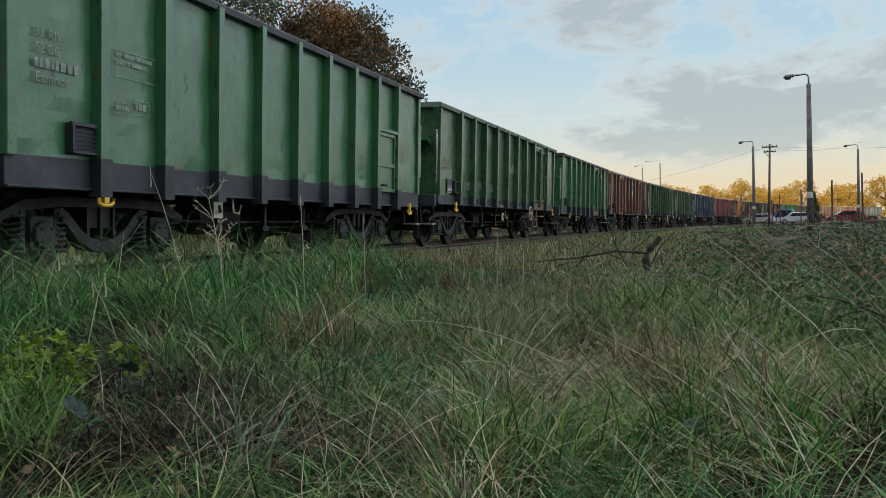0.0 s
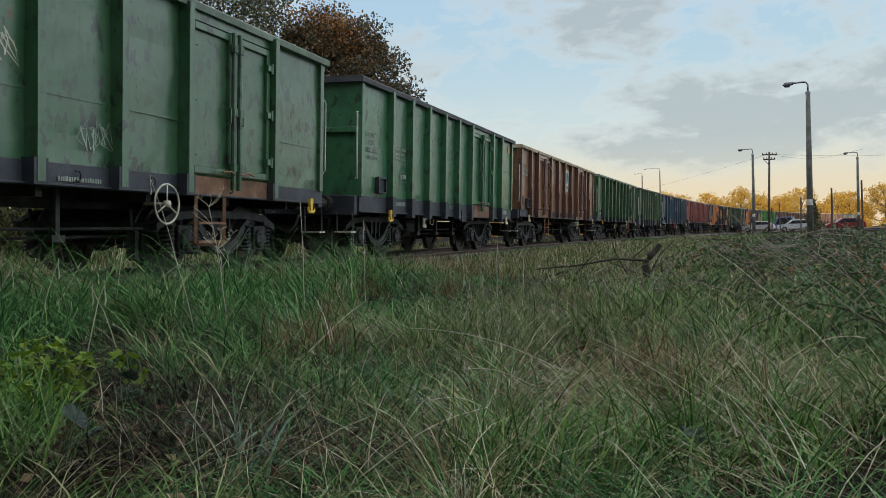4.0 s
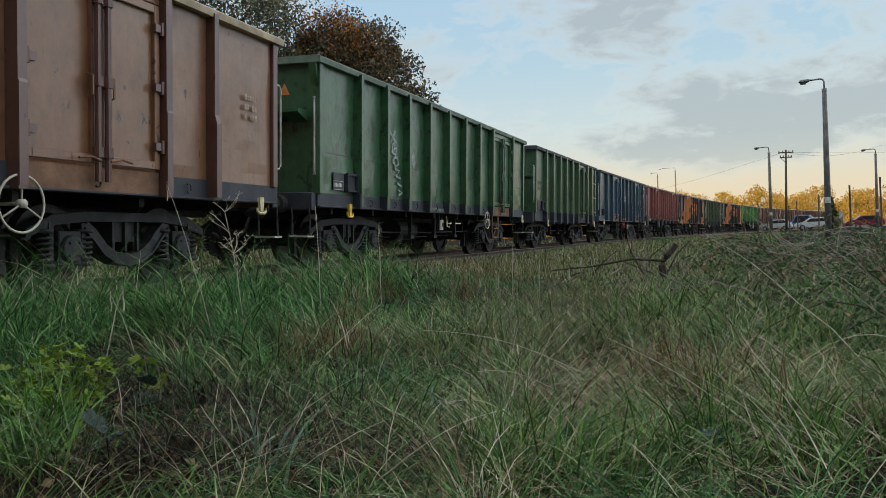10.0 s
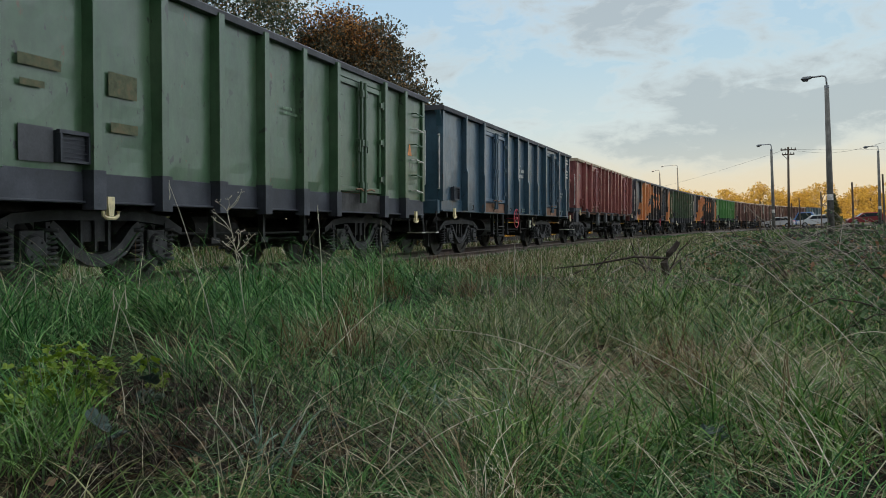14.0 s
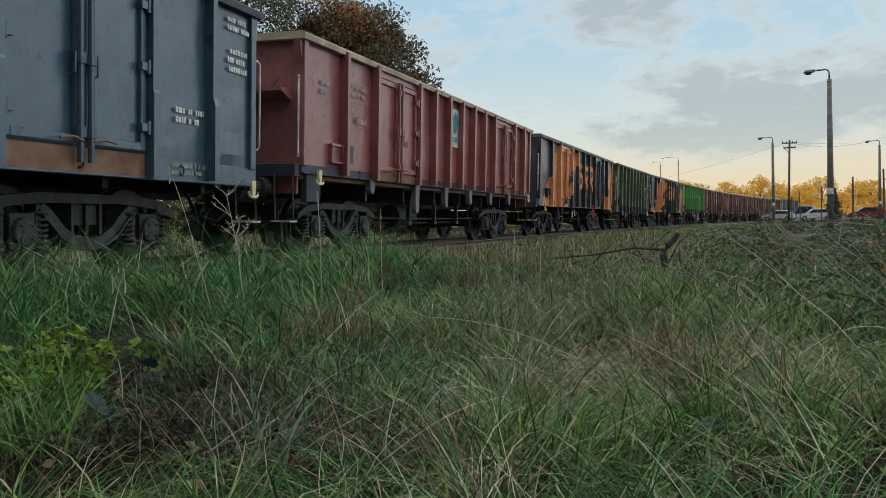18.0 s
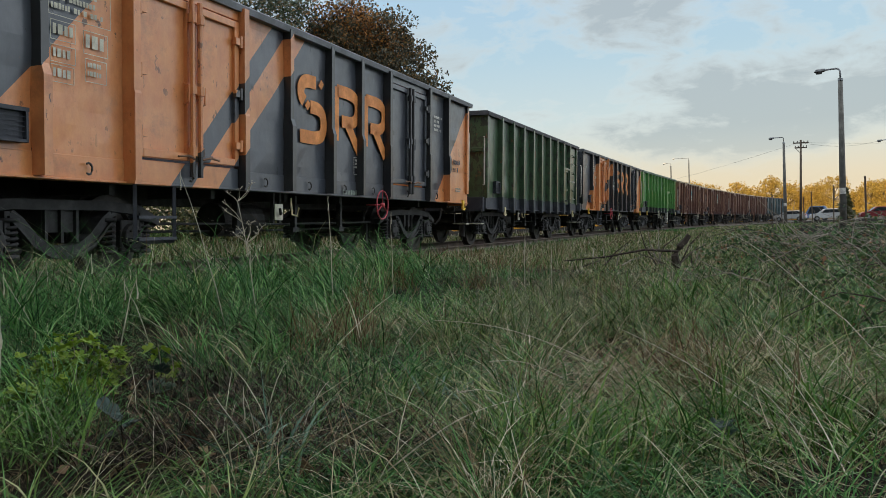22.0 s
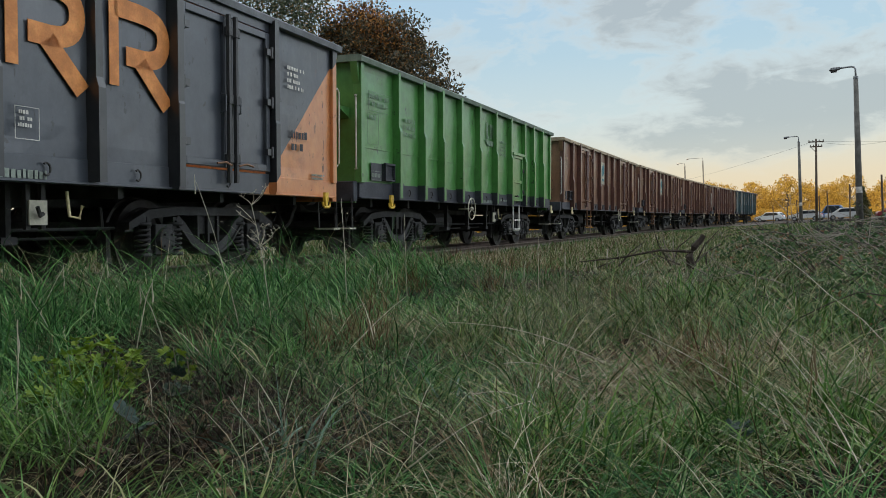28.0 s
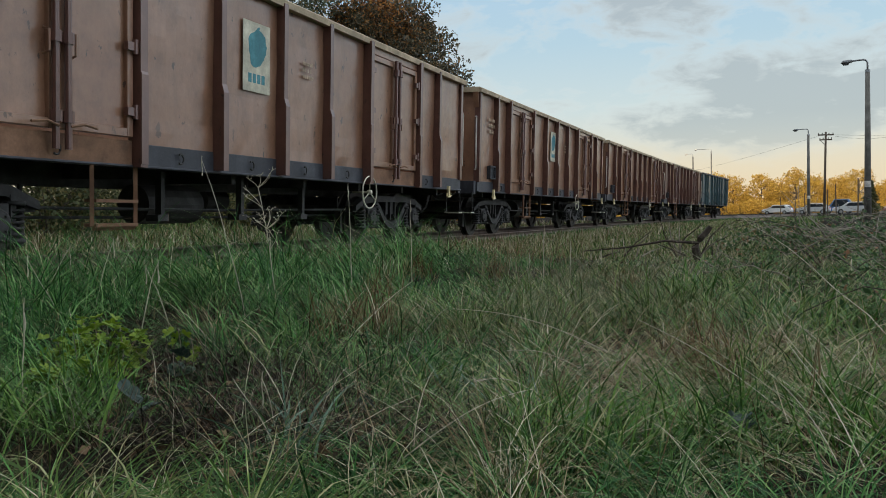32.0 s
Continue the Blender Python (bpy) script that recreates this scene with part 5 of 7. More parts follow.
            bars(w, o + 6.52, 2.17, 0.58, 0.11, 1, M_WHITE, seed=48)
            words("Eaos", 0.11, M_WHITE, w, (o + 6.52, y, 1.96))
            bars(w, o + 7.75, 1.42, 0.7, 0.05, 1, M_STENCIL, seed=49)
        bars(w, o + 8.3, 1.12, 0.7, 0.1, 1, seed=31)
        bars(w, o + 0.9, 2.7, 0.6, 0.4, 4, seed=32)
    w = wagon(9, paint_m=G5, rim_m=RIM_D, sole_m=M_SOLE, label="olive green steel open wagon with badly scraped walls and a hatch", ribs=[2.06, 3.10, 4.15, 5.19, 6.18, 7.20, 8.21, 9.21, 10.16], doors=[], hooks=[(2.27, M_CREAM), (10.58, M_CREAM)], small_door=(9.36, 10.02, 2.32), ladder=10.85, plate=4.4, box_at=(1.60, 1.31), **S)
    w = wagon(11, paint_m=G6, rim_m=RIM_G, sole_m=M_SOLE, label="freshly painted bright green open wagon with a small hatch", ribs=[1.77, 2.91, 3.89, 4.98, 6.17, 7.38, 8.62, 9.90, 10.78, 11.80], doors=[], ends=(0.42, 0.5), hooks=[(1.40, M_YELLOW), (12.7, M_CREAM)], small_door=(8.86, 9.72, 2.32), step=(9.05, 9.6), step_m=M_WHITE, wheel=(5.55, 0.92, 0.23, M_CARD), plate=7.85, box_at=(1.25, 1.34), seam=1.86, cut=2.2, z_sole=(1.03, 1.30), kind="T", pivot=2.75)
    o = -(JOINTS[12] - JOINTS[11]) / 2
    y = -(SIDE + 0.028)
    part("data_panel", boxes((o + 0.81, o + 1.21, y, y + 0.006, 1.33, 1.62)), RIM_D, w)
    bars(w, o + 0.85, 1.46, 0.3, 0.09, 1, M_STENCIL, y=y - 0.001, seed=55, framed=True)
    bars(w, o + 0.75, 2.75, 0.85, 0.25, 2, M_GREYP, seed=33, framed=True)
    bars(w, o + 0.72, 2.40, 0.35, 0.45, 4, M_GREYP, seed=34, framed=True)
    bars(w, o + 2.1, 2.5, 0.6, 0.5, 4, M_GREYP, seed=56)
    bars(w, o + 7.9, 2.6, 0.6, 0.4, 4, M_GREYP, seed=57)
    bars(w, o + 6.52, 1.14, 0.82, 0.09, 1, M_STENCIL, seed=58)
    bars(w, o + 7.9, 1.18, 0.6, 0.06, 1, M_STENCIL, seed=59)
    bm = boxes((o + 6.86, o + 6.93, y - 0.004, y, 2.56, 2.92), (o + 6.86, o + 7.02, y - 0.004, y, 2.56, 2.62), (o + 7.06, o + 7.26, y - 0.004, y, 2.84, 2.90), (o + 7.13, o + 7.19, y - 0.004, y, 2.58, 2.84), (o + 7.30, o + 7.36, y - 0.004, y, 2.58, 2.90))
    prism(bm, [(o + 6.72, 2.52), (o + 7.50, 2.52), (o + 7.30, 2.40), (o + 6.95, 2.40)], "y", y - 0.004, y)
    part("owner_sign", bm, M_GREYP, w, "faded grey sign")
    part("warning_triangle", prism(bmesh.new(), [(-0.96, 2.72), (-0.78, 2.72), (-0.87, 2.90)], "x", o + 0.42 - 0.012, o + 0.42 - 0.004), M_ORANGE, w)
    for i, m in ((12, BR2), (13, BR2), (14, BR2), (15, BR3)):
        w = wagon(i, paint_m=m, rim_m=RIM_C, sole_m=M_SOLE, label="dusty brown steel open wagon with two double doors" if i < 15 else "dark brown steel open wagon with two double doors", ribs=E_RIBS if i != 12 else [2.22, 3.19, 5.22, 6.56, 7.88, 9.10, 10.38, 12.4, 13.4], doors=[(2.72, 4.78), (9.94, 11.96)] if i != 12 else [(3.19, 5.22), (10.38, 12.4)], hooks=[(1.5 if i != 12 else 1.98, M_CREAM), (13.9, M_CREAM)], rib_m=BRIB, box_at=(1.35 if i != 12 else 1.81, 1.32), **{**browns, "step": (4.65, 5.23) if i == 12 else (4.22, 4.81), "wheel": (10.36 if i == 12 else 9.94, 0.88, 0.25, M_CARD)}, **{**E, "ends": (1.15, 0.45) if i == 12 else (0.69, 0.45)})
        o = -(JOINTS[i + 1] - JOINTS[i]) / 2
        if i in (12, 13):
            owner_card(w, o + (7.05 if i == 12 else 6.8), 2.03)
            bars(w, o + 8.45, 2.60, 0.3, 0.26, 3, M_FAINT, seed=35)
            part("data_panel", boxes((o + 1.49, o + 1.68, -(SIDE + 0.028), -(SIDE + 0.022), 1.34, 1.61)), RIM_D, w)
            bars(w, o + 1.37, 2.70, 0.6, 0.40, 3, M_FAINT, seed=36)
    wagon(16, paint_m=TL, rim_m=RIM_D, sole_m=M_SOLE, label="teal-blue steel open wagon at the end of the train", ribs=E_RIBS, doors=[], hooks=[(1.2, M_CREAM)], **E)


build_train()


def motions():
    for w, i, pivot in wagons:
        a, b = JOINTS[i] + pivot, JOINTS[i + 1] - pivot
        walk(w, [(t, on_track(a - gone(t), b - gone(t))) for t in np.arange(0, 32.1, 0.8)])
    for w, ax in wheelsets:
        walk(w, [(t, Matrix.Translation((ax, 0, 0.46)) @ Matrix.Rotation(-gone(t) / 0.46, 4, "Y")) for t in np.arange(0, 32.05, 0.1)])
# ---- ground ----


def lateral(x, y):
    """Distance from the line's middle, towards the viewer's side, and place along it (arrays)."""
    x, y = np.asarray(x, float), np.asarray(y, float)
    s = (x - _x[700]) * math.sin(TH0) + (y - _y[700]) * math.cos(TH0)
    for _ in range(4):
        s = np.clip(s, -69, 349)
        px, py, h = np.interp(s, _n, _x), np.interp(s, _n, _y), np.interp(s, _n, _h)
        s = s + (x - px) * np.sin(h) + (y - py) * np.cos(h)
    s = np.clip(s, -69, 349)
    px, py, h = np.interp(s, _n, _x), np.interp(s, _n, _y), np.interp(s, _n, _h)
    return (x - px) * np.cos(h) - (y - py) * np.sin(h), s


def bumps(x, y, f, seed):
    """Smooth uneven ground from a few crossing waves."""
    r = np.random.RandomState(seed)
    out = 0
    for _ in range(7):
        a, k, p = r.uniform(0, 6.28), f * r.uniform(0.5, 1.8), r.uniform(0, 6.28)
        out = out + np.sin((x * np.cos(a) + y * np.sin(a)) * k + p)
    return out / 7


def ground_z(x, y):
    x, y = np.asarray(x, float), np.asarray(y, float)
    lat, s = lateral(x, y)
    z = -0.36 + 0.06 * bumps(x, y, 1.1, 3) + 0.02 * bumps(x, y, 4.0, 4)
    near_bank = np.exp(-((lat - 3.3) / 1.1) ** 2) * np.clip((15 - s) / 7, 0, 1)
    z = z + 0.20 * near_bank
    z = z + 0.26 * np.exp(-(((x - 4.6) / 2.6) ** 2 + ((y - 8.5) / 3.6) ** 2))
    z = z + 0.16 * np.clip((x - 4) / 12, 0, 1) * np.clip((y - 8) / 20, 0, 1)
    z = z + 1.1 * np.clip((-lat - 5.0) / 9.0, 0, 1) * np.clip((34 - s) / 10, 0, 1)
    bed = np.clip((2.6 - np.abs(lat)) / 0.9, 0, 1)
    z = z * (1 - bed) + bed * (-0.24 - 0.0427 * np.clip(lat, -1.6, 1.6))
    return z


def make_ground():
    u = np.sinh(np.linspace(-7.2, 7.2, 261))
    g = u / u[-1] * 1600
    X, Y = np.meshgrid(g, g + 6.0)
    Z = ground_z(X, Y)
    n = len(g)
    v = np.stack([X.ravel(), Y.ravel(), Z.ravel()], 1)
    i, j = np.meshgrid(np.arange(n - 1), np.arange(n - 1))
    a = (j * n + i).ravel()
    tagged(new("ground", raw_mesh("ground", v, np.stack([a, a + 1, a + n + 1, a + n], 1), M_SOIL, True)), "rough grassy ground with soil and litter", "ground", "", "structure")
    v, f = sweep([(-1.9, -0.34), (-1.4, -0.215), (1.4, -0.215), (1.8, -0.34)], -60, 320, 2.0)
    tagged(new("ballast_bed", raw_mesh("ballast_bed", v, f, M_BALLAST)), "grey stone ballast under the track", "track bed", "", "structure")
    bed = bpy.data.objects["ballast_bed"]
    prof = [(-0.07, -0.172), (0.07, -0.172), (0.07, -0.16), (0.012, -0.14), (0.012, -0.04), (0.036, -0.03), (0.036, 0.0), (-0.036, 0.0), (-0.036, -0.03), (-0.012, -0.04), (-0.012, -0.14), (-0.07, -0.16)]
    for c in (-0.755, 0.755):
        v, f = sweep([(c + a, b) for a, b in prof], -60, 320, 2.0)
        tagged(new("rail", raw_mesh("rail", v, f, M_RAIL)), "worn steel rail", "rail", "", "structure")
    me = mesh_of("sleeper", boxes((-0.13, 0.13, -1.3, 1.3, -0.28, -0.174)), M_SLEEPER, 0.012)
    for k in range(290):
        s = -24 + k * 0.62
        ob = new("sleeper", me)
        ob.parent = bed
        ob.matrix_basis = on_track(s - 0.3, s + 0.3) @ pose(random.uniform(-0.03, 0.03), 0, random.uniform(-0.006, 0.0), 0, 0, random.uniform(-1.5, 1.5))


make_ground()

# ---- grass ----


def ribbons(x, y, length, w, lift, curl, heading, rng, segs=4, sink=0.02, z0=None):
    """Blades as tapering ribbons: each leaves the ground at an angle and arches over; returns verts and faces."""
    n = len(x)
    z = (ground_z(x, y) if z0 is None else z0) - sink
    side = heading + np.pi / 2 + rng.normal(0, 0.55, n)
    sx, sy = np.cos(side) * w / 2, np.sin(side) * w / 2
    drift = rng.normal(0, 0.55, n)
    px, py = np.asarray(x, float), np.asarray(y, float)
    V = np.zeros((n, (segs + 1) * 2, 3), np.float32)
    up = np.zeros(n)
    for k in range(segs + 1):
        t = k / segs
        if k:
            a = lift + curl * ((k - 0.5) / segs) ** 0.9
            h = heading + drift * (k - 0.5) / segs
            px, py = px + np.cos(h) * np.sin(a) * length / segs, py + np.sin(h) * np.sin(a) * length / segs
            up = up + np.cos(a) * length / segs
        q = min(1.0, 0.7 + t) * (1 - t ** 2.2 * 0.93)
        cx, cy, cz = px, py, np.maximum(z + up, z + 0.004)
        V[:, 2 * k] = np.stack([cx - sx * q, cy - sy * q, cz], 1)
        V[:, 2 * k + 1] = np.stack([cx + sx * q, cy + sy * q, cz], 1)
    base = np.arange(n)[:, None] * (segs + 1) * 2
    F = np.concatenate([base + np.array([2 * k, 2 * k + 1, 2 * k + 3, 2 * k + 2]) for k in range(segs)], 0)
    return V.reshape(-1, 3), F


def sward(name, lots, mat, label, category="grass"):
    """Many blades as one object."""
    off, vs, fs = 0, [], []
    for v, f in lots:
        vs.append(v)
        fs.append(f + off)
        off += len(v)
    return tagged(new(name, raw_mesh(name, np.concatenate(vs), np.concatenate(fs), mat, True)), label, category, "", "stuff")


def tufts(rng, n, clumps, spread, r0, r1, fan, mid=0.0):
    """Scatter n blades in clumps over a ring sector round the viewer."""
    a = mid + rng.uniform(-fan, fan, clumps)
    r = np.sqrt(rng.uniform(r0 ** 2, r1 ** 2, clumps))
    k = rng.randint(0, clumps, n)
    sp = spread * rng.uniform(0.45, 1.7, clumps)[k]
    return r[k] * np.sin(a[k]) + rng.normal(0, 1, n) * sp, r[k] * np.cos(a[k]) + rng.normal(0, 1, n) * sp, k


DRY_SPOTS = [(-0.70, 4.6, 0.45), (-1.0, 4.9, 0.4), (0.85, 3.5, 0.6), (1.25, 2.8, 0.5), (0.75, 5.6, 0.7), (1.2, 4.2, 0.5), (0.4, 7.0, 0.7), (-0.9, 8.9, 0.8), (0.2, 9.2, 0.7), (1.6, 10.0, 1.4), (-2.3, 4.4, 0.3), (1.5, 7.3, 0.9), (0.7, 12.0, 1.6), (2.4, 8.6, 0.8), (-0.3, 6.3, 0.5), (0.3, 3.9, 0.4)]

# flattened places where litter and low leaves show
BARE = [(-1.50, 3.60, 0.40), (-1.18, 3.70, 0.40), (-0.90, 3.50, 0.40), (-0.66, 3.20, 0.36), (-1.14, 3.05, 0.44), (-0.42, 2.52, 0.30), (-1.42, 4.95, 0.28), (-0.14, 2.45, 0.24), (0.66, 3.25, 0.28), (2.75, 10.2, 0.9), (1.9, 10.6, 0.8), (-1.05, 2.65, 0.36), (-0.70, 2.80, 0.34)]


def dryness(x, y):
    d = 0.02 + 0.20 * bumps(x, y, 1.9, 11)
    for a, b, r in DRY_SPOTS:
        d = d + 0.28 * np.exp(-(((x - a) / r) ** 2 + ((y - b) / r) ** 2))
    lat, s = lateral(x, y)
    d = d + 0.30 * np.clip((np.hypot(x, y) - 8) / 5, 0, 1) * np.clip((np.arctan2(x, y) + 0.15) / 0.2, 0, 1)
    return d - 0.55 * np.exp(-((lat - 3.6) / 1.5) ** 2) * (s < 16)


def make_grass():
    rng = np.random.RandomState(7)
    kinds = {"grass": [], "yellow_grass": [], "dry_grass": [], "thatch_shade": [], "lush_grass": [], "broad_grass": [], "russet_grass": [], "seed_grass": []}
    zones = ((40000, 400, 0.060, 1.25, 3.4, 0.75, 0.22, 0.0042, 6), (62000, 860, 0.085, 3.2, 6.4, 0.70, 0.27, 0.0052, 5), (58000, 1700, 0.12, 6.0, 12.0, 0.66, 0.28, 0.0085, 4), (60000, 4600, 0.2, 12.0, 30.0, 0.66, 0.24, 0.015, 2), (30000, 4000, 0.5, 30.0, 90.0, 0.62, 0.34, 0.05, 2))
    behind = ((70000, 5200, 0.09, 1.0, 8.0, 2.48, 0.26, 0.017, 2), (26000, 3600, 0.25, 8.0, 30.0, 2.48, 0.30, 0.045, 2), (16000, 700, 0.06, 0.3, 1.35, 3.14, 0.17, 0.006, 2))
    for z, (n, cl, sp, r0, r1, fan, hh, ww, segs) in enumerate(zones + behind):
        # tussocks: blades rise from a small foot and fall outward all round it
        a = (0.0 if z < len(zones) else np.pi) + rng.uniform(-fan, fan, cl)
        r = np.sqrt(rng.uniform(r0 ** 2, r1 ** 2, cl))
        hollow = 0.55 * bumps(r * np.sin(a), r * np.cos(a), 3.4, 29) + 0.45 * bumps(r * np.sin(a), r * np.cos(a), 9.0, 31)
        full = np.flatnonzero((hollow + rng.normal(0, 0.10, cl) > -0.06) | (z > 2))
        k = full[rng.randint(0, len(full), n)]
        wide = rng.uniform(0.45, 1.7, cl)[k]
        ox, oy = rng.normal(0, 1, n), rng.normal(0, 1, n)
        x, y = r[k] * np.sin(a[k]) + ox * sp * wide, r[k] * np.cos(a[k]) + oy * sp * wide
        lat, s = lateral(x, y)
        keep = (lat > 1.30 + 0.25 * rng.uniform(0, 1, n)) | (lat < -1.6)
        keep &= np.hypot(x, y) > 0.25
        for p, q, rr in BARE:
            keep &= rng.uniform(0, 1, n) > 0.52 * np.exp(-(((x - p) / rr) ** 2 + ((y - q) / rr) ** 2) ** 2)
        x, y, k, lat, s, ox, oy = x[keep], y[keep], k[keep], lat[keep], s[keep], ox[keep], oy[keep]
        m = len(x)
        # every tussock has its kind, height, lean and wind
        pick = rng.uniform(0, 1, cl)[k]
        size = rng.uniform(0.40, 1.55, cl)[k]
        sway = rng.uniform(0, 2 * np.pi, cl)[k]
        head = np.arctan2(oy + 0.8 * np.sin(sway), ox + 0.8 * np.cos(sway)) + rng.normal(0, 0.65, m)
        tall = 1 + 1.15 * np.exp(-((lat - 3.0) / 1.25) ** 2) * np.clip((17 - s) / 6, 0, 1)
        dry = np.clip(dryness(x, y), 0.03, 0.85)
        dry = np.where(pick < dry, 0.70, np.where(tall > 1.15, 0.03, 0.10))
        yel = 0.34 + 0.20 * (np.arctan2(x, y) > -0.12) + 1.1 * bumps(x, y, 2.6, 19) - 0.85 * np.exp(-((lat - 3.6) / 1.5) ** 2) * (s < 16) > rng.uniform(0.05, 1.0, cl)[k]
        isdry = rng.uniform(0, 1, m) < dry
        isyel = yel & ~isdry
        short = 1 - 0.45 * np.exp(-((lat - 2.3) / 1.4) ** 2) * np.clip((s - 13) / 5, 0, 1)
        L = hh * size * rng.uniform(0.45, 1.45, m) * tall * short * np.where(isyel, 1.15, 1.0) * np.where(isdry, 1.15, 1.0)
        ang, far = np.arctan2(x, y), np.hypot(x, y)
        L *= 1 - 0.45 * np.clip((ang + 0.10) / 0.12, 0, 1) * np.clip((far - 6.5) / 4, 0, 1)
        bank = tall > 1.10
        head = np.where(bank & (rng.uniform(0, 1, m) < 0.6), 2.9 + rng.normal(0, 0.9, m), head)
        lift = np.abs(rng.normal(0, 0.34, m)) + 0.10 * np.hypot(ox, oy)
        curl = rng.uniform(0.9, 3.4, m)
        w = ww * rng.uniform(0.45, 1.5, m) * np.where(isyel, 1.15, 1.0) * np.where(isdry, 0.62, 1.0)
        for sel, name in ((~isdry & ~isyel, "grass"), (isyel, "yellow_grass"), (isdry, "dry_grass")):
            kinds[name].append(ribbons(x[sel], y[sel], L[sel], w[sel], lift[sel], curl[sel], head[sel], rng, segs))

    def strip(n, s0, s1, l0, l1, h0, h1, w, name, segs=2, power=1.0):
        s = s0 + (s1 - s0) * rng.uniform(0, 1, n) ** power
        lat = l0 + (l1 - l0) * rng.uniform(0, 1, n)
        h = np.interp(s, _n, _h)
        x, y = np.interp(s, _n, _x) + lat * np.cos(h), np.interp(s, _n, _y) - lat * np.sin(h)
        kinds[name].append(ribbons(x, y, rng.uniform(h0, h1, n), w * rng.uniform(0.6, 1.4, n) * (1 + 0.06 * np.abs(s)), np.abs(rng.normal(0, 0.3, n)), rng.uniform(0.1, 1.8, n), rng.uniform(0, 6.28, n), rng, segs))
    # the short green strip beside the track, the weedy verge nearer by, the dry verge beyond the rails
    strip(34000, 9, 71, 0.95, 3.0, 0.08, 0.24, 0.008, "grass", 2, 1.6)
    strip(16000, 12, 71, 2.4, 8.0, 0.08, 0.22, 0.006, "dry_grass", 2, 1.6)
    strip(26000, 12, 71, 2.4, 9.0, 0.08, 0.24, 0.007, "yellow_grass", 2, 1.6)
    strip(14000, 5, 60, 0.80, 1.75, 0.12, 0.30, 0.007, "grass", 2, 1.3)
    strip(9000, 9, 42, 1.5, 3.4, 0.18, 0.40, 0.006, "dry_grass", 3, 1.3)
    strip(9000, 9, 42, 1.5, 3.4, 0.16, 0.36, 0.007, "yellow_grass", 3, 1.3)
    strip(5000, -12, 15, 1.25, 2.7, 0.22, 0.50, 0.006, "russet_grass", 3)
    strip(4000, -12, 13, 1.35, 2.7, 0.22, 0.48, 0.007, "dry_grass")
    strip(7000, -12, 13, 1.35, 2.7, 0.15, 0.40, 0.009, "yellow_grass")
    strip(20000, -16, 46, -8.5, -1.5, 0.20, 0.60, 0.011, "dry_grass")
    strip(34000, -16, 46, -13.0, -1.5, 0.20, 0.55, 0.012, "yellow_grass")

    def patch(name, spots, m, r, l0, l1, w, lift, c0, c1, segs=4, heading=None, up=0.0):
        """One kind of grass standing or lying together at the given places."""
        for p, q in spots:
            x, y = p + rng.normal(0, r, m), q + rng.normal(0, r, m)
            head = rng.uniform(0, 6.28, m) if heading is None else heading + rng.normal(0, 0.4, m)
            kinds[name].append(ribbons(x, y, rng.uniform(l0, l1, m), w * rng.uniform(0.6, 1.4, m), np.abs(rng.normal(lift, 0.25, m)), rng.uniform(c0, c1, m), head, rng, segs, z0=ground_z(x, y) + up * rng.uniform(0, 1, m)))
    patch("lush_grass", [(0.36, 2.60), (0.66, 2.50), (0.48, 2.42), (0.85, 2.75), (1.05, 2.45), (1.15, 2.75), (0.2, 2.5), (-1.62, 3.2), (-1.48, 3.06), (-1.36, 2.74), (-1.58, 2.85)], 95, 0.085, 0.18, 0.42, 0.0072, 0.25, 0.4, 1.9, 5)
    patch("lush_grass", [(1.4, 6.1), (1.7, 6.6), (-1.0, 9.5), (-0.4, 6.2), (2.0, 4.6), (-2.3, 5.6)], 120, 0.16, 0.22, 0.48, 0.0085, 0.3, 0.4, 1.9, 4)
    patch("broad_grass", [(-0.64, 2.58), (-0.50, 2.50), (0.20, 2.95), (0.10, 2.72), (-0.05, 3.3)], 16, 0.06, 0.20, 0.40, 0.0105, 0.35, 0.8, 2.3, 6)
    patch("russet_grass", [(-0.72, 5.35), (-0.66, 5.0), (-0.80, 4.8), (-0.78, 6.95), (-1.42, 8.4), (-0.60, 8.8), (0.2, 9.4), (0.99, 3.8), (0.96, 3.4), (1.25, 7.2)], 110, 0.10, 0.20, 0.50, 0.0042, 0.22, 0.2, 1.7, 5)
    patch("russet_grass", [(-1.2, 10.5), (-1.0, 12.0), (-1.6, 13.5), (0.6, 11.5)], 300, 0.45, 0.22, 0.42, 0.0055, 0.2, 0.2, 1.4, 3)
    patch("seed_grass", [(0.74, 6.9), (0.75, 5.4), (0.35, 5.0), (0.2, 9.8), (0.5, 6.1), (1.1, 5.9), (1.9, 8.0), (0.9, 8.6)], 240, 0.30, 0.22, 0.46, 0.0026, 0.15, 0.1, 1.0, 3)
    patch("seed_grass", [(-2.75, 5.5), (-2.95, 5.9), (-2.5, 6.3), (-3.3, 6.9), (-2.62, 5.1)], 45, 0.16, 0.45, 0.80, 0.0034, 0.30, 0.5, 1.5, 6)
    patch("dry_grass", [(-2.75, 5.4), (-2.9, 5.9), (-3.4, 6.8)], 40, 0.2, 0.45, 0.85, 0.0034, 0.35, 0.4, 1.6, 6)
    # a low dead growth between the tussocks, and dead leaves of earlier years at their foot: gap shade is put into
    # their dark colour
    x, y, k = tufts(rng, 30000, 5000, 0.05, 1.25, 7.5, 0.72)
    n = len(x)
    kinds["thatch_shade"].append(ribbons(x, y, rng.uniform(0.04, 0.13, n), rng.uniform(0.0028, 0.0058, n), rng.uniform(0.0, 0.9, n), rng.uniform(0.3, 2.0, n), rng.uniform(0, 6.28, n), rng, 2))
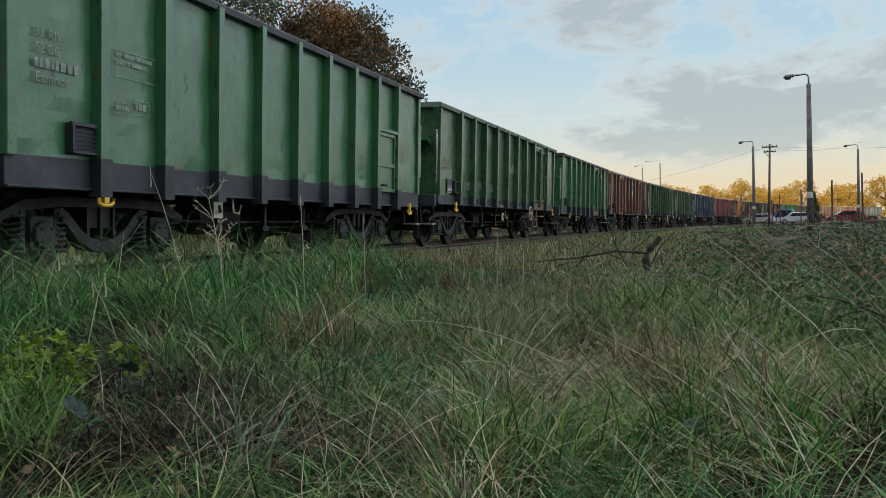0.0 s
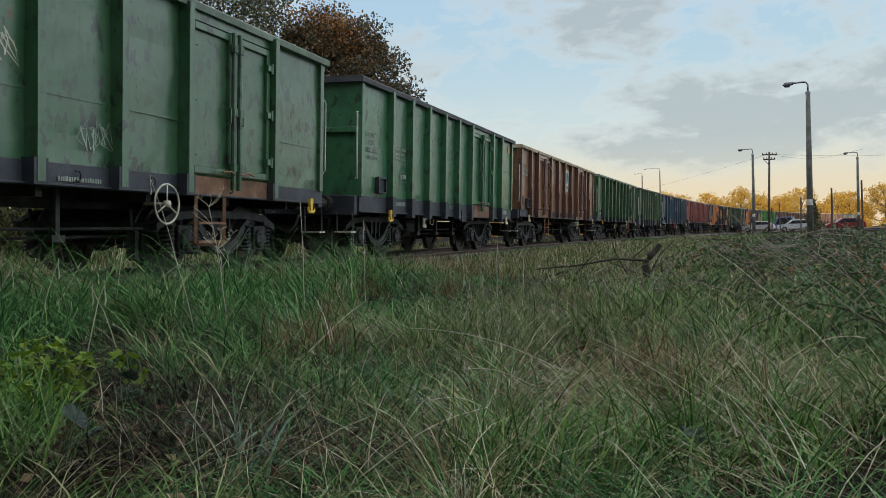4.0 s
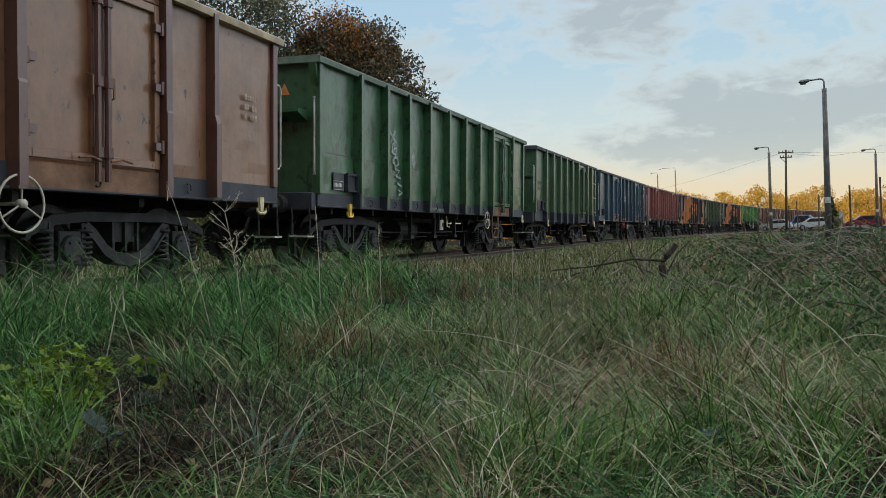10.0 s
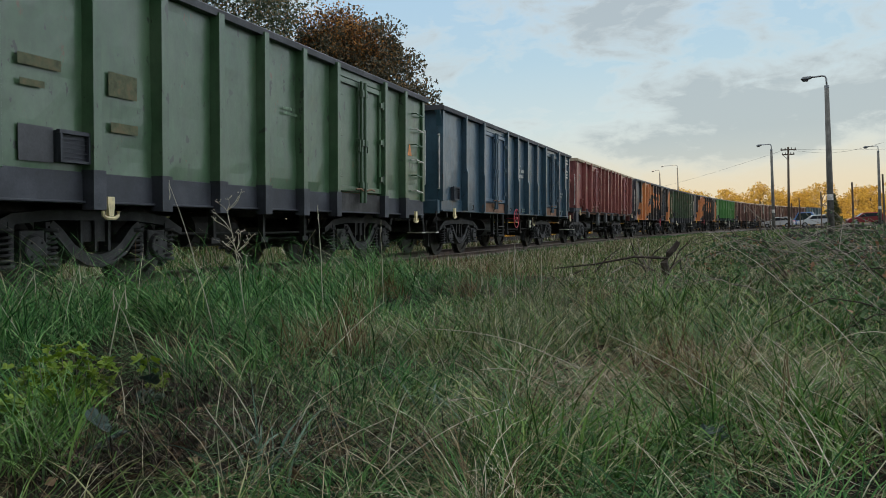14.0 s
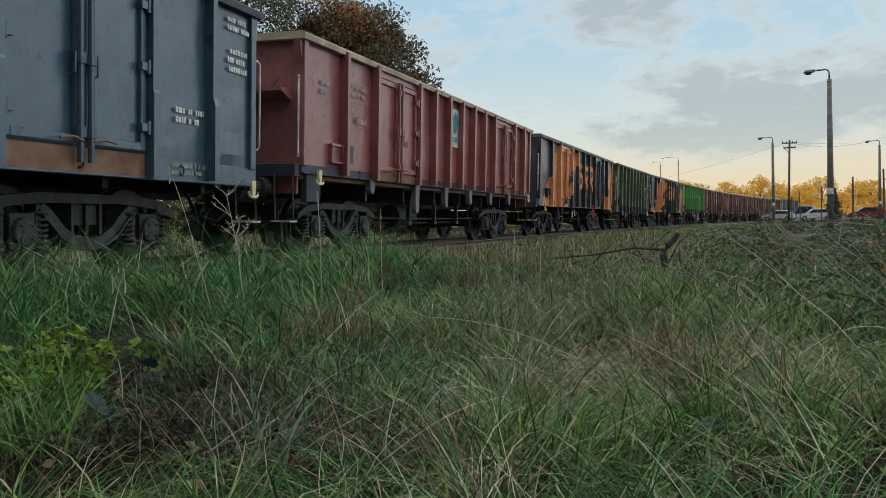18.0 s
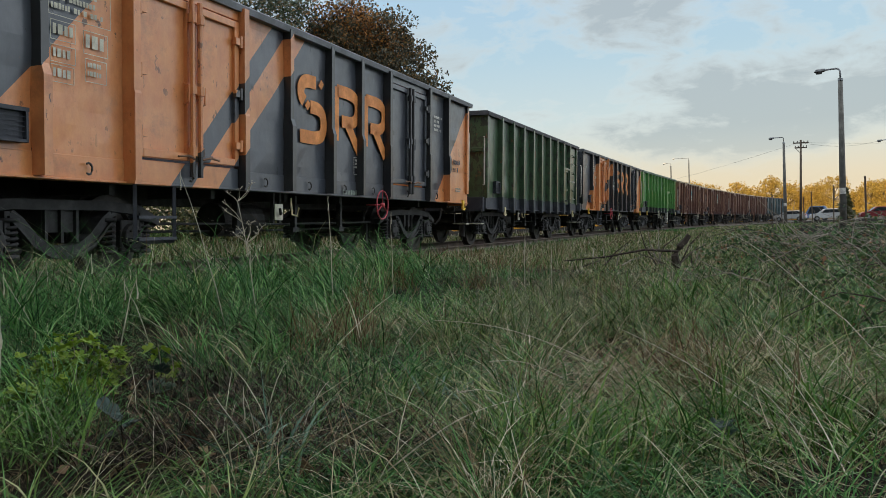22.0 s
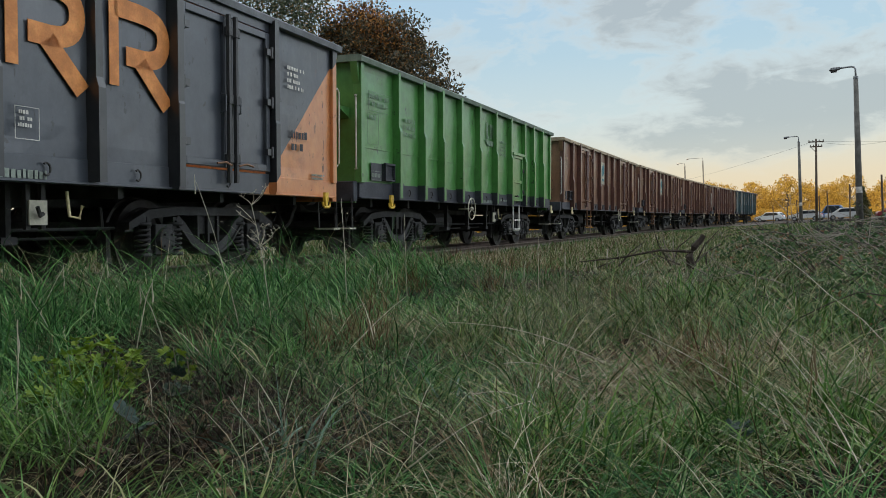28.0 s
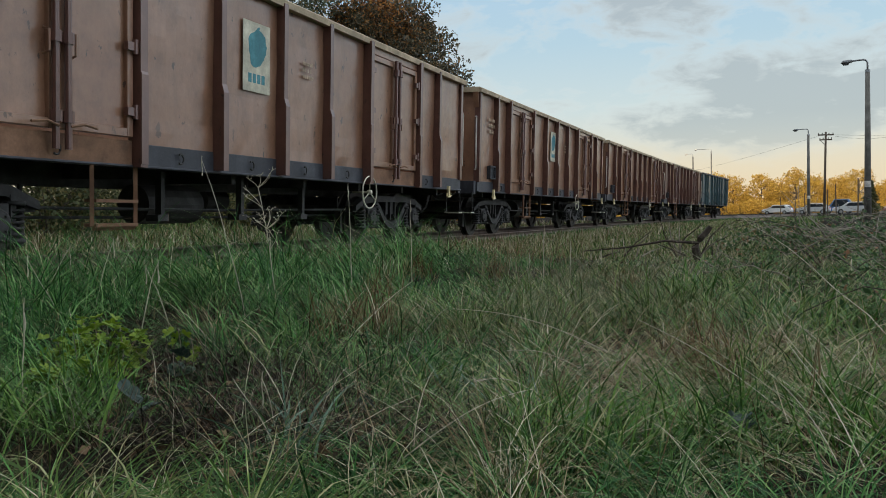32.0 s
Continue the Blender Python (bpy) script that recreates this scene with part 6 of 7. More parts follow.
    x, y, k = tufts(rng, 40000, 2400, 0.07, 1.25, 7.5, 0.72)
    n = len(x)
    kinds["thatch_shade"].append(ribbons(x, y, rng.uniform(0.06, 0.24, n), rng.uniform(0.0022, 0.0050, n), rng.uniform(0.3, 1.3, n), rng.uniform(0.3, 1.8, n), rng.uniform(0, 6.28, n), rng, 2))
    for name, mat, label in (("grass", M_GRASS, "long unmown blue-green grass arching over"), ("yellow_grass", M_TUFT, "tufts of yellow-green grass falling outward"), ("dry_grass", M_DRY, "straw-coloured dry grass among the green"), ("thatch_shade", M_THATCHSHADE, "brown dead blades at the foot of the grass, darkened as gap shade"), ("lush_grass", M_LUSH, "fresh bright green grass tufts"), ("broad_grass", M_BLUE, "broad blue-green blades bending over"), ("russet_grass", M_RUSSET, "russet brown dead grass stems in clumps"), ("seed_grass", M_HAZE, "fine grey seed-headed grass stems")):
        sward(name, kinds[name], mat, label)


make_grass()


def leaf_cards(name, pts, size, mat, label, category, kind, rng, parent=None, flat=0.0):
    """Small pointed leaves, folded along the midrib, at points with random turns."""
    n = len(pts)
    L = size * rng.uniform(0.6, 1.4, n)
    d = rng.normal(0, 1, (n, 3))
    d[:, 2] *= (1 - flat)
    d /= np.linalg.norm(d, axis=1)[:, None]
    e = np.cross(d, rng.normal(0, 1, (n, 3)) * np.array([1, 1, 1 - flat * 0.9]) + np.array([0, 0, flat * 3]))
    e /= np.linalg.norm(e, axis=1)[:, None]
    u = np.cross(d, e)
    V = np.zeros((n, 4, 3), np.float32)
    V[:, 0] = pts
    V[:, 1] = pts + d * L[:, None] * 0.5 + e * L[:, None] * 0.32 + u * L[:, None] * 0.10
    V[:, 2] = pts + d * L[:, None]
    V[:, 3] = pts + d * L[:, None] * 0.5 - e * L[:, None] * 0.32 + u * L[:, None] * 0.10
    b = np.arange(n)[:, None] * 4
    me = raw_mesh(name, V.reshape(-1, 3), b + np.array([[0, 1, 2, 3]]), mat)
    ob = new(name, me)
    if parent:
        ob.parent = parent
    if kind or label:
        tagged(ob, label, category, "", kind)
    return ob


def tree(at, height, radius, seed, mat, label, leaves, leaf, base=0.3, category="tree", group="", squash=1.0, lobes=90):
    """Tapered trunk, forking limbs, and a crown of leaf sprays round the limb ends, with gaps."""
    rnd = random.Random(seed)
    rng = np.random.RandomState(seed)
    z = float(ground_z(at[0], at[1])) - 0.1
    t = empty("tree" if category == "tree" else category, label, category, group, pose(at[0], at[1], z))
    bm = bmesh.new()
    r0 = height * 0.028
    trunk = [(0.06 * rnd.uniform(-1, 1) * k, 0.06 * rnd.uniform(-1, 1) * k, height * 0.72 * k / 5) for k in range(6)]
    tube(bm, trunk, r0, 8, r0 * 0.35)
    tips = []
    for k in range(34):
        f = rnd.uniform(base, 1.0)
        a = rnd.uniform(0, 6.283)
        p = Vector(trunk[min(5, int(f * 5))])
        reach = radius * rnd.uniform(0.55, 1.05) * math.sin(math.pi * min(0.93, 0.18 + 0.72 * (f - base) / (1 - base + 1e-6)))
        q = p + Vector((math.cos(a) * reach, math.sin(a) * reach, height * (0.08 + 0.20 * f) * rnd.uniform(0.6, 1.25)))
        m = (p + q) / 2 + Vector((0, 0, -0.05 * height * rnd.random()))
        tube(bm, [p, m, q], r0 * 0.35, 5, r0 * 0.08, False)
        tips += [(q, 1.0), (m, 0.8), ((m + q) / 2, 0.9)]
        for _ in range(2):
            e = q + Vector((rnd.uniform(-1, 1), rnd.uniform(-1, 1), rnd.uniform(-0.4, 0.8))) * radius * 0.28
            tube(bm, [m, e], r0 * 0.14, 4, r0 * 0.05, False)
            tips.append((e, 0.8))
    part("trunk", bm, M_BARK, t)
    # leaf clumps: on the limb ends and scattered through the upper shell of the crown
    c = [tuple(p) for p, _ in tips]
    for _ in range(lobes):
        a, u = rnd.uniform(0, 6.283), rnd.uniform(-0.55, 1.0)
        q = math.sqrt(max(0.0, 1 - u * u)) * rnd.uniform(0.62, 1.0)
        mid, half = height * (1 + base) / 2, height * (1 - base) / 2
        c.append((math.cos(a) * q * radius, math.sin(a) * q * radius, mid + u * half * rnd.uniform(0.72, 0.98)))
    c = np.array(c)
    size = rng.uniform(0.55, 1.35, len(c)) * radius * 0.115
    k = rng.randint(0, len(c), leaves)
    d = rng.normal(0, 1, (leaves, 3))
    d *= (np.minimum(1.7, np.linalg.norm(d, axis=1)) / np.linalg.norm(d, axis=1))[:, None]
    leaf_cards("crown", c[k] + d * size[k][:, None] * np.array([1, 1, 0.8 * squash]), leaf, mat, "", "", "", rng, t)
    return t


OAKS = [((-4.5, 38.6), 11.1, 4.1, 3, 110000), ((-11.0, 37.0), 14.5, 6.0, 5, 90000), ((-2.5, 40.5), 7.6, 2.7, 8, 40000), ((-18.5, 35.0), 14.0, 5.5, 6, 22000), ((-25.0, 28.0), 13.0, 5.0, 9, 14000)]
for k, (at, h, r, s, n) in enumerate(OAKS):
    tree(at, h, r, s, M_OAKBROWN if k in (0, 2) else M_OAK, "broad oak turning brown behind the track" if k in (0, 2) else "broad dark green oak behind the track", n, 0.135, 0.16, group="oaks behind the track", lobes=150)


def turning_leaves():
    """A spray of leaves on the nearest oak that has already turned orange."""
    rng = np.random.RandomState(12)
    c = np.array([(0.5, -1.8, 10.2), (-0.2, -1.6, 10.6), (0.9, -2.0, 9.7), (-0.8, -1.5, 10.3), (1.6, -1.6, 8.9), (0.3, -2.4, 9.3), (-1.4, -1.8, 9.9)])
    pts = c[rng.randint(0, len(c), 2600)] + rng.normal(0, 0.42, (2600, 3))
    leaf_cards("turned_leaves", pts, 0.12, M_TURNED, "", "", "", rng, bpy.data.objects["tree"])


turning_leaves()


def close_behind():
    """A long plain wall, unseen and added behind the viewer to keep the low sun and rear sky off the field and wagons.
    """
    m = material("shade_wall_brick", (0.11, 0.085, 0.07), 0.9, 0.0, 0.3, 0.4, 20.0, 0.2)
    w = tagged(new("added_shade_wall", mesh_of("added_shade_wall", boxes((-90, 70, -4, 4, -1, 20)), m)), "plain dark brick wall, unseen, added behind the viewer to block light", "wall", "", "structure")
    w.matrix_basis = pose(math.sin(SUN_AZ) * 19, math.cos(SUN_AZ) * 19, 0, 0, 0, -math.degrees(SUN_AZ))


close_behind()

# ---- beyond: undergrowth, far trees, road, lamps ----


def polar(az, d):
    return d * math.sin(az), d * math.cos(az)


def undergrowth():
    """Shrubs and saplings behind the track."""
    rng = np.random.RandomState(21)
    for k in range(34):
        s = -26 + k * 1.9 + rng.uniform(-0.8, 0.8)
        x, y = rail_at(s, -rng.uniform(8.5, 12.5))
        h = rng.uniform(1.2, 2.3)
        b = empty("shrub", "dark leafy shrub behind the track", "shrub", "shrubs behind the track", pose(x, y, float(ground_z(x, y)) - 0.05))
        pts = []
        for q in range(7):
            a = rng.uniform(0, 6.28)
            e = Vector((math.cos(a) * h * 0.55, math.sin(a) * h * 0.55, h * rng.uniform(0.5, 1.0)))
            part("stem", tube(bmesh.new(), [(0, 0, 0), e * 0.5 + Vector((0, 0, 0.1)), e], 0.03, 4, 0.008, False), M_BARK, b)
            pts += [e, e * 0.75, e * 0.5, e * 0.25]
        c = np.array([tuple(p) for p in pts])[rng.randint(0, len(pts), 3600)]
        leaf_cards("foliage", c + rng.normal(0, h * 0.21, (3600, 3)) * np.array([1.2, 1.2, 1]), 0.11, M_SHRUB, "", "", "", rng, b)


undergrowth()


def far_woods():
    """The golden wood beyond the road: trunks and crowns, one after another."""
    rng = np.random.RandomState(31)
    az = -0.02
    k = 0
    while az < 0.72:
        d = rng.uniform(285, 330)
        if az < 0.27:
            h = rng.uniform(5, 8)
        else:
            h = rng.uniform(10.5, 15.5) if rng.uniform() < 0.8 else rng.uniform(7, 9)
        x, y = polar(az, d)
        tree((x, y), h, h * 0.40, 100 + k, M_GOLD, "tall tree with golden autumn leaves", 4600, 0.52, 0.10, group="golden trees beyond the road", squash=1.0, lobes=60)
        az += rng.uniform(0.011, 0.022)
        k += 1
    for q in range(60):
        az = rng.uniform(0.2, 0.72)
        x, y = polar(az, rng.uniform(262, 282))
        h = rng.uniform(2.5, 5.0)
        tree((x, y), h, h * 0.55, 300 + q, M_GOLD, "low golden bush at the wood's edge", 1300, 0.40, 0.05, category="bush", group="bushes at the wood's edge")


far_woods()


def lamp_post(az, d, top, arm, name="street_lamp"):
    """Concrete lamp post with a bent steel arm and a shallow lantern."""
    x, y = polar(az, d)
    z = float(ground_z(x, y)) - 0.2
    h = top - z
    t = empty(name, "tall concrete street lamp with a bent steel arm", "street lamp", "street lamps", pose(x, y, z, 0, 0, math.degrees(-az)))
    bm = tube(bmesh.new(), [(0, 0, 0), (0, 0, h * 0.5), (0, 0, h - 0.55)], 0.17, 12, 0.105)
    part("post", bm, M_CONCRETE, t, smooth=True)
    bm = tube(bmesh.new(), [(0, 0, h - 0.6), (0, 0, h - 0.15), (-0.06, 0, h - 0.04), (-0.18, 0, h), (-arm, 0, h - 0.02)], 0.045, 8)
    part("arm", bm, M_GALV, t, smooth=True)
    part("collar", disc(bmesh.new(), (0, 0, h - 0.56), 0.12, 0.06, "z", 12), M_GALV, t)
    bm = bmesh.new()
    prism(bm, [(-arm - 0.42, h - 0.10), (-arm - 0.30, h + 0.04), (-arm + 0.1, h + 0.05), (-arm + 0.16, h - 0.02), (-arm + 0.06, h - 0.10)], "y", -0.13, 0.13)
    part("lantern", bm, M_GALV, t, bevel=0.03)
    bm = bmesh.new()
    prism(bm, [(-arm - 0.36, h - 0.10), (-arm - 0.02, h - 0.10), (-arm - 0.07, h - 0.19), (-arm - 0.30, h - 0.19)], "y", -0.10, 0.10)
    part("diffuser", bm, M_GRIME, t, "dark glass bowl")
    part("notice", boxes((-0.14, 0.14, -0.20, -0.175, 1.9, 2.2)), M_WHITE, t, "small white notice")


lamp_post(0.4315, 46.0, 7.72, 0.78)
lamp_post(0.3735, 86.0, 8.1, 0.95)
lamp_post(0.4790, 96.0, 8.0, 0.95)
lamp_post(0.2520, 150.0, 10.6, 0.95)
lamp_post(0.2720, 165.0, 12.4, 2.6)


def utility_pole():
    x, y = polar(0.3890, 95.0)
    z = float(ground_z(x, y)) - 0.2
    t = empty("utility_pole", "weathered wooden utility pole with crossarms and insulators", "utility pole", "", pose(x, y, z, 0, 1.2, math.degrees(-0.39)))
    part("pole", tube(bmesh.new(), [(0, 0, 0), (0, 0, 4.5), (0, 0, 8.9)], 0.15, 10, 0.10), M_WOOD, t, smooth=True)
    for zz, half in ((8.6, 0.75), (8.1, 0.6)):
        a = part("crossarm", boxes((-half, half, -0.06, 0.06, zz - 0.06, zz + 0.06)), M_WOOD, t)
        for q in (-0.9, -0.4, 0.4, 0.9):
            part("insulator", disc(bmesh.new(), (q * half, 0, zz + 0.14), 0.055, 0.08, "z", 8, 0.035), M_CONCRETE, a)
    part("brace", tube(bmesh.new(), [(-0.55, -0.05, 8.1), (0, -0.05, 7.5)], 0.03, 6), M_WOOD, t)
    top = Vector((x, y, z + 8.65))
    ends = (Vector((*polar(0.19, 170.0), 7.2)), Vector((*polar(0.485, 96.5), 8.35)), Vector((*polar(0.62, 118.0), 9.6)))
    for e in ends:
        bm = tube(bmesh.new(), [top.lerp(e, f) - Vector((0, 0, 0.7 * math.sin(math.pi * f))) for f in np.linspace(0, 1, 9)], 0.009, 4)
        tagged(new("overhead_wire", mesh_of("overhead_wire", bm, M_TYRE)), "thin black overhead wire", "wire", "overhead wires")


utility_pole()


def posts():
    """Dark fence posts along the far edge of the field."""
    for az, d, h in ((0.4533, 50, 2.65), (0.4830, 52, 3.1), (0.4220, 78, 3.2), (0.4010, 84, 2.9), (0.3925, 88, 2.6), (0.3700, 92, 2.4), (0.3600, 96, 2.2), (0.3450, 100, 2.1), (0.5150, 56, 2.9), (0.5500, 58, 2.8)):
        x, y = polar(az, d)
        z = float(ground_z(x, y)) - 0.3
        t = empty("fence_post", "dark weathered wooden post standing in the field", "post", "fence posts", pose(x, y, z, random.uniform(-1, 1), random.uniform(-1, 1), 20))
        part("shaft", tube(bmesh.new(), [(0, 0, 0), (0.01, 0, 1.4), (0, 0, h + 0.3)], 0.058, 8, 0.048), M_WOOD, t)
        part("cap", disc(bmesh.new(), (0, 0, h + 0.31), 0.052, 0.02, "z", 8, 0.045), M_WOOD, t)


posts()


def road():
    """The road and parking strip far behind the field, a thin sheet with its kerb."""
    pts = [polar(0.20, 190), polar(0.30, 150), polar(0.42, 122), polar(0.55, 112), polar(0.75, 110)]
    v, f = [], []
    for i, (x, y) in enumerate(pts):
        r = math.hypot(x, y)
        for k in (-3.2, 3.2):
            q = 1 + k / r
            v.append((x * q, y * q, float(ground_z(x * q, y * q)) + 0.12))
        if i:
            f.append((2 * i - 2, 2 * i - 1, 2 * i + 1, 2 * i))
    tagged(new("road", raw_mesh("road", v, f, M_ASPHALT)), "grey asphalt road beyond the field", "road", "", "structure")


road()


def car(az, d, rgb, turn, label, van=False):
    x, y = polar(az, d)
    z = float(ground_z(x, y)) + 0.12
    t = empty("car", label, "car", "parked cars", pose(x, y, z, 0, 0, turn))
    body = material("car_paint", rgb, 0.3, 0.2, 0.05, 1.0, 50.0, 0.02, tint=tuple(min(1, c * 1.1) for c in rgb))
    glass = once("car_glass", lambda: material("car_glass", (0.03, 0.035, 0.04), 0.08, 0.0, 0.1, 1.0, 50.0, 0.0))
    hi = 2.0 if van else 1.46
    prof = [(-2.1, 0.32), (2.1, 0.32), (2.15, 0.62), (2.0, 0.82), (1.1, 0.92), (0.45, hi), (-1.35, hi), (-2.0, 0.98), (-2.15, 0.7)]
    bm = prism(bmesh.new(), prof, "y", -0.86, 0.86)
    part("body", bm, body, t, bevel=0.06)
    for sy in (-1, 1):
        bm = prism(bmesh.new(), [(-1.5, 0.98), (0.85, 0.96), (0.36, hi - 0.10), (-1.22, hi - 0.10)], "y", *sorted((sy * 0.84, sy * 0.875)))
        part("side_window", bm, glass, t)
    bm = bmesh.new()
    prism(bm, [(1.12, 0.95), (0.50, hi - 0.05), (0.47, hi - 0.05), (1.05, 0.93)], "y", -0.74, 0.74)
    part("windscreen", bm, glass, t)
    bm = bmesh.new()
    prism(bm, [(-2.03, 1.0), (-1.42, hi - 0.06), (-1.36, hi - 0.08), (-1.95, 1.0)], "y", -0.72, 0.72)
    part("rear_window", bm, glass, t)
    for wx in (-1.3, 1.3):
        for sy in (-0.80, 0.80):
            w = part("wheel", disc(bmesh.new(), (wx, sy, 0.31), 0.31, 0.10, "y", 18), M_TYRE, t)
            part("rim", disc(bmesh.new(), (wx, sy * 1.13, 0.31), 0.19, 0.02, "y", 12), M_GALV, w)
    for sy in (-0.62, 0.62):
        part("headlight", boxes((2.05, 2.14, sy - 0.16, sy + 0.16, 0.62, 0.76)), M_WHITE, t)
        part("tail_light", boxes((-2.14, -2.05, sy - 0.14, sy + 0.14, 0.72, 0.92)), M_RED, t)


car(0.4165, 112, (0.62, 0.63, 0.64), 160, "silver hatchback parked beyond the field")
car(0.3780, 124, (0.60, 0.61, 0.62), 150, "pale silver saloon parked beyond the field")
car(0.4660, 110, (0.22, 0.03, 0.035), 165, "dark red car parked beyond the field")
car(0.5250, 106, (0.06, 0.08, 0.14), 170, "dark blue car parked beyond the field")
car(0.3420, 136, (0.70, 0.71, 0.72), 140, "white car parked beyond the field")
car(0.4030, 128, (0.10, 0.20, 0.42), 150, "blue van parked beyond the field", True)


def fir(az, d, h):
    x, y = polar(az, d)
    rng = np.random.RandomState(5)
    t = empty("fir_tree", "young dark fir in front of the golden wood", "tree", "", pose(x, y, float(ground_z(x, y)) - 0.1))
    part("trunk", tube(bmesh.new(), [(0, 0, 0), (0, 0, h)], 0.09, 8, 0.02), M_BARK, t)
    pts = []
    for k in range(13):
        zz = h * (0.12 + 0.068 * k)
        for q in range(8):
            a = rng.uniform(0, 6.28)
            r = (h - zz) * 0.36 * rng.uniform(0.6, 1.1)
            for f in np.linspace(0.15, 1, 9):
                pts += [(math.cos(a) * r * f, math.sin(a) * r * f, zz - 0.12 * f * r)] * 3
    pts = np.array(pts) + rng.normal(0, 0.05, (len(pts), 3))
    leaf_cards("needles", pts, 0.2, M_SHRUB, "", "", "", rng, t)


fir(0.4345, 92.0, 3.6)

# ---- weeds and dead wood in the field ----


def dead_branch():
    """A fallen limb with a dark stub standing up at one end."""
    x, y = polar(0.2577, 11.4)
    z = float(ground_z(x, y))
    t = empty("dead_branch", "fallen grey branch with a dark broken stub", "branch", "", pose(x, y, z))
    rnd = random.Random(6)
    bm = tube(bmesh.new(), [(0.0, 0, -0.05), (-0.05, 0, 0.20), (0.02, 0, 0.32), (0.10, 0, 0.40), (0.15, 0.0, 0.47)], 0.06, 7, 0.035)
    part("stub", bm, M_DARKTWIG, t)
    bm = tube(bmesh.new(), [(0, 0, 0.26), (-0.45, -0.05, 0.30), (-0.95, 0.0, 0.22), (-1.5, 0.08, 0.18)], 0.022, 6, 0.007)
    part("limb", bm, M_DARKTWIG, t)
    for k in range(16):
        bx = rnd.uniform(-1.5, 0.4)
        a = rnd.uniform(-1.2, 1.2)
        l = rnd.uniform(0.2, 0.6)
        bm = tube(bmesh.new(), [(bx, 0, 0.1), (bx + 0.5 * l * math.sin(a), rnd.uniform(-0.1, 0.1), 0.1 + 0.5 * l * math.cos(a)), (bx + l * math.sin(a) + 0.05, rnd.uniform(-0.2, 0.2), 0.1 + l * math.cos(a) * 0.9)], 0.012, 5, 0.004)
        part("twig", bm, M_TWIG if k % 2 else M_DARKTWIG, t)


dead_branch()


def thicket():
    """The bramble bank: arching dry canes, grey twigs, small leaves."""
    rnd = random.Random(9)
    rng = np.random.RandomState(9)
    for k in range(22):
        az, d = rnd.uniform(0.36, 0.66), rnd.uniform(5.0, 11.5)
        x, y = polar(az, d)
        z = float(ground_z(x, y)) - 0.03
        t = empty("bramble", "bramble with arching dry canes and dull green leaves", "bramble", "brambles on the bank", pose(x, y, z, 0, 0, 0))
        pts = []
        for c in range(rnd.randint(3, 6)):
            a = rnd.gauss(math.pi, 0.9)
            l = rnd.uniform(0.5, 1.25)
            h = rnd.uniform(0.18, 0.42)
            p = [(math.cos(a) * l * f, math.sin(a) * l * f * 0.7, 4 * h * f * (1.05 - f) + rnd.uniform(-0.02, 0.02)) for f in np.linspace(0, 1, 8)]
            part("cane", tube(bmesh.new(), p, 0.0055, 5, 0.002, False), M_TWIG if rnd.random() < 0.35 else M_DARKTWIG, t)
            pts += [Vector(p[q]) for q in range(1, 8)]
        n = 260
        c = np.array([tuple(p) for p in pts])[rng.randint(0, len(pts), n)]
        leaf_cards("foliage", c + rng.normal(0, 0.06, (n, 3)), 0.042, M_BRAMBLE, "", "", "", rng, t)
    # long dry canes rising from the bank's foot towards the track
    for k in range(10):
        a0, d0, z0 = rnd.uniform(0.42, 0.66), rnd.uniform(3.6, 6.0), rnd.uniform(-0.32, -0.05)
        a1, d1, z1 = a0 - rnd.uniform(0.10, 0.26), d0 + rnd.uniform(1.2, 3.6), rnd.uniform(0.12, 0.40)
        b = Vector((*polar(a0, d0), float(ground_z(*polar(a0, d0))) - 0.02))
        e = Vector((*polar(a1, d1), z1))
        t = empty("dry_cane", "long pale dry cane leaning over the brambles", "cane", "dry canes", Matrix.Translation(b))
        p = [(e - b) * f + Vector((rnd.uniform(-0.02, 0.02), 0, 0.05 * math.sin(math.pi * f) + rnd.uniform(-0.01, 0.01))) for f in np.linspace(0, 1, 9)]
        part("stem", tube(bmesh.new(), p, rnd.uniform(0.0020, 0.0034), 5, 0.0010, False), M_STRAW if k % 5 == 0 else (M_TWIG if k % 2 else M_DARKTWIG), t)
        for q in (4, 6, 7):
            c = p[q]
            g = c + Vector((rnd.uniform(-0.30, 0.12), rnd.uniform(-0.1, 0.15), rnd.uniform(0.0, 0.24)))
            part("side_shoot", tube(bmesh.new(), [c, (c + g) / 2 + Vector((0, 0, 0.03)), g], 0.003, 4, 0.0012, False), M_TWIG, t)


thicket()


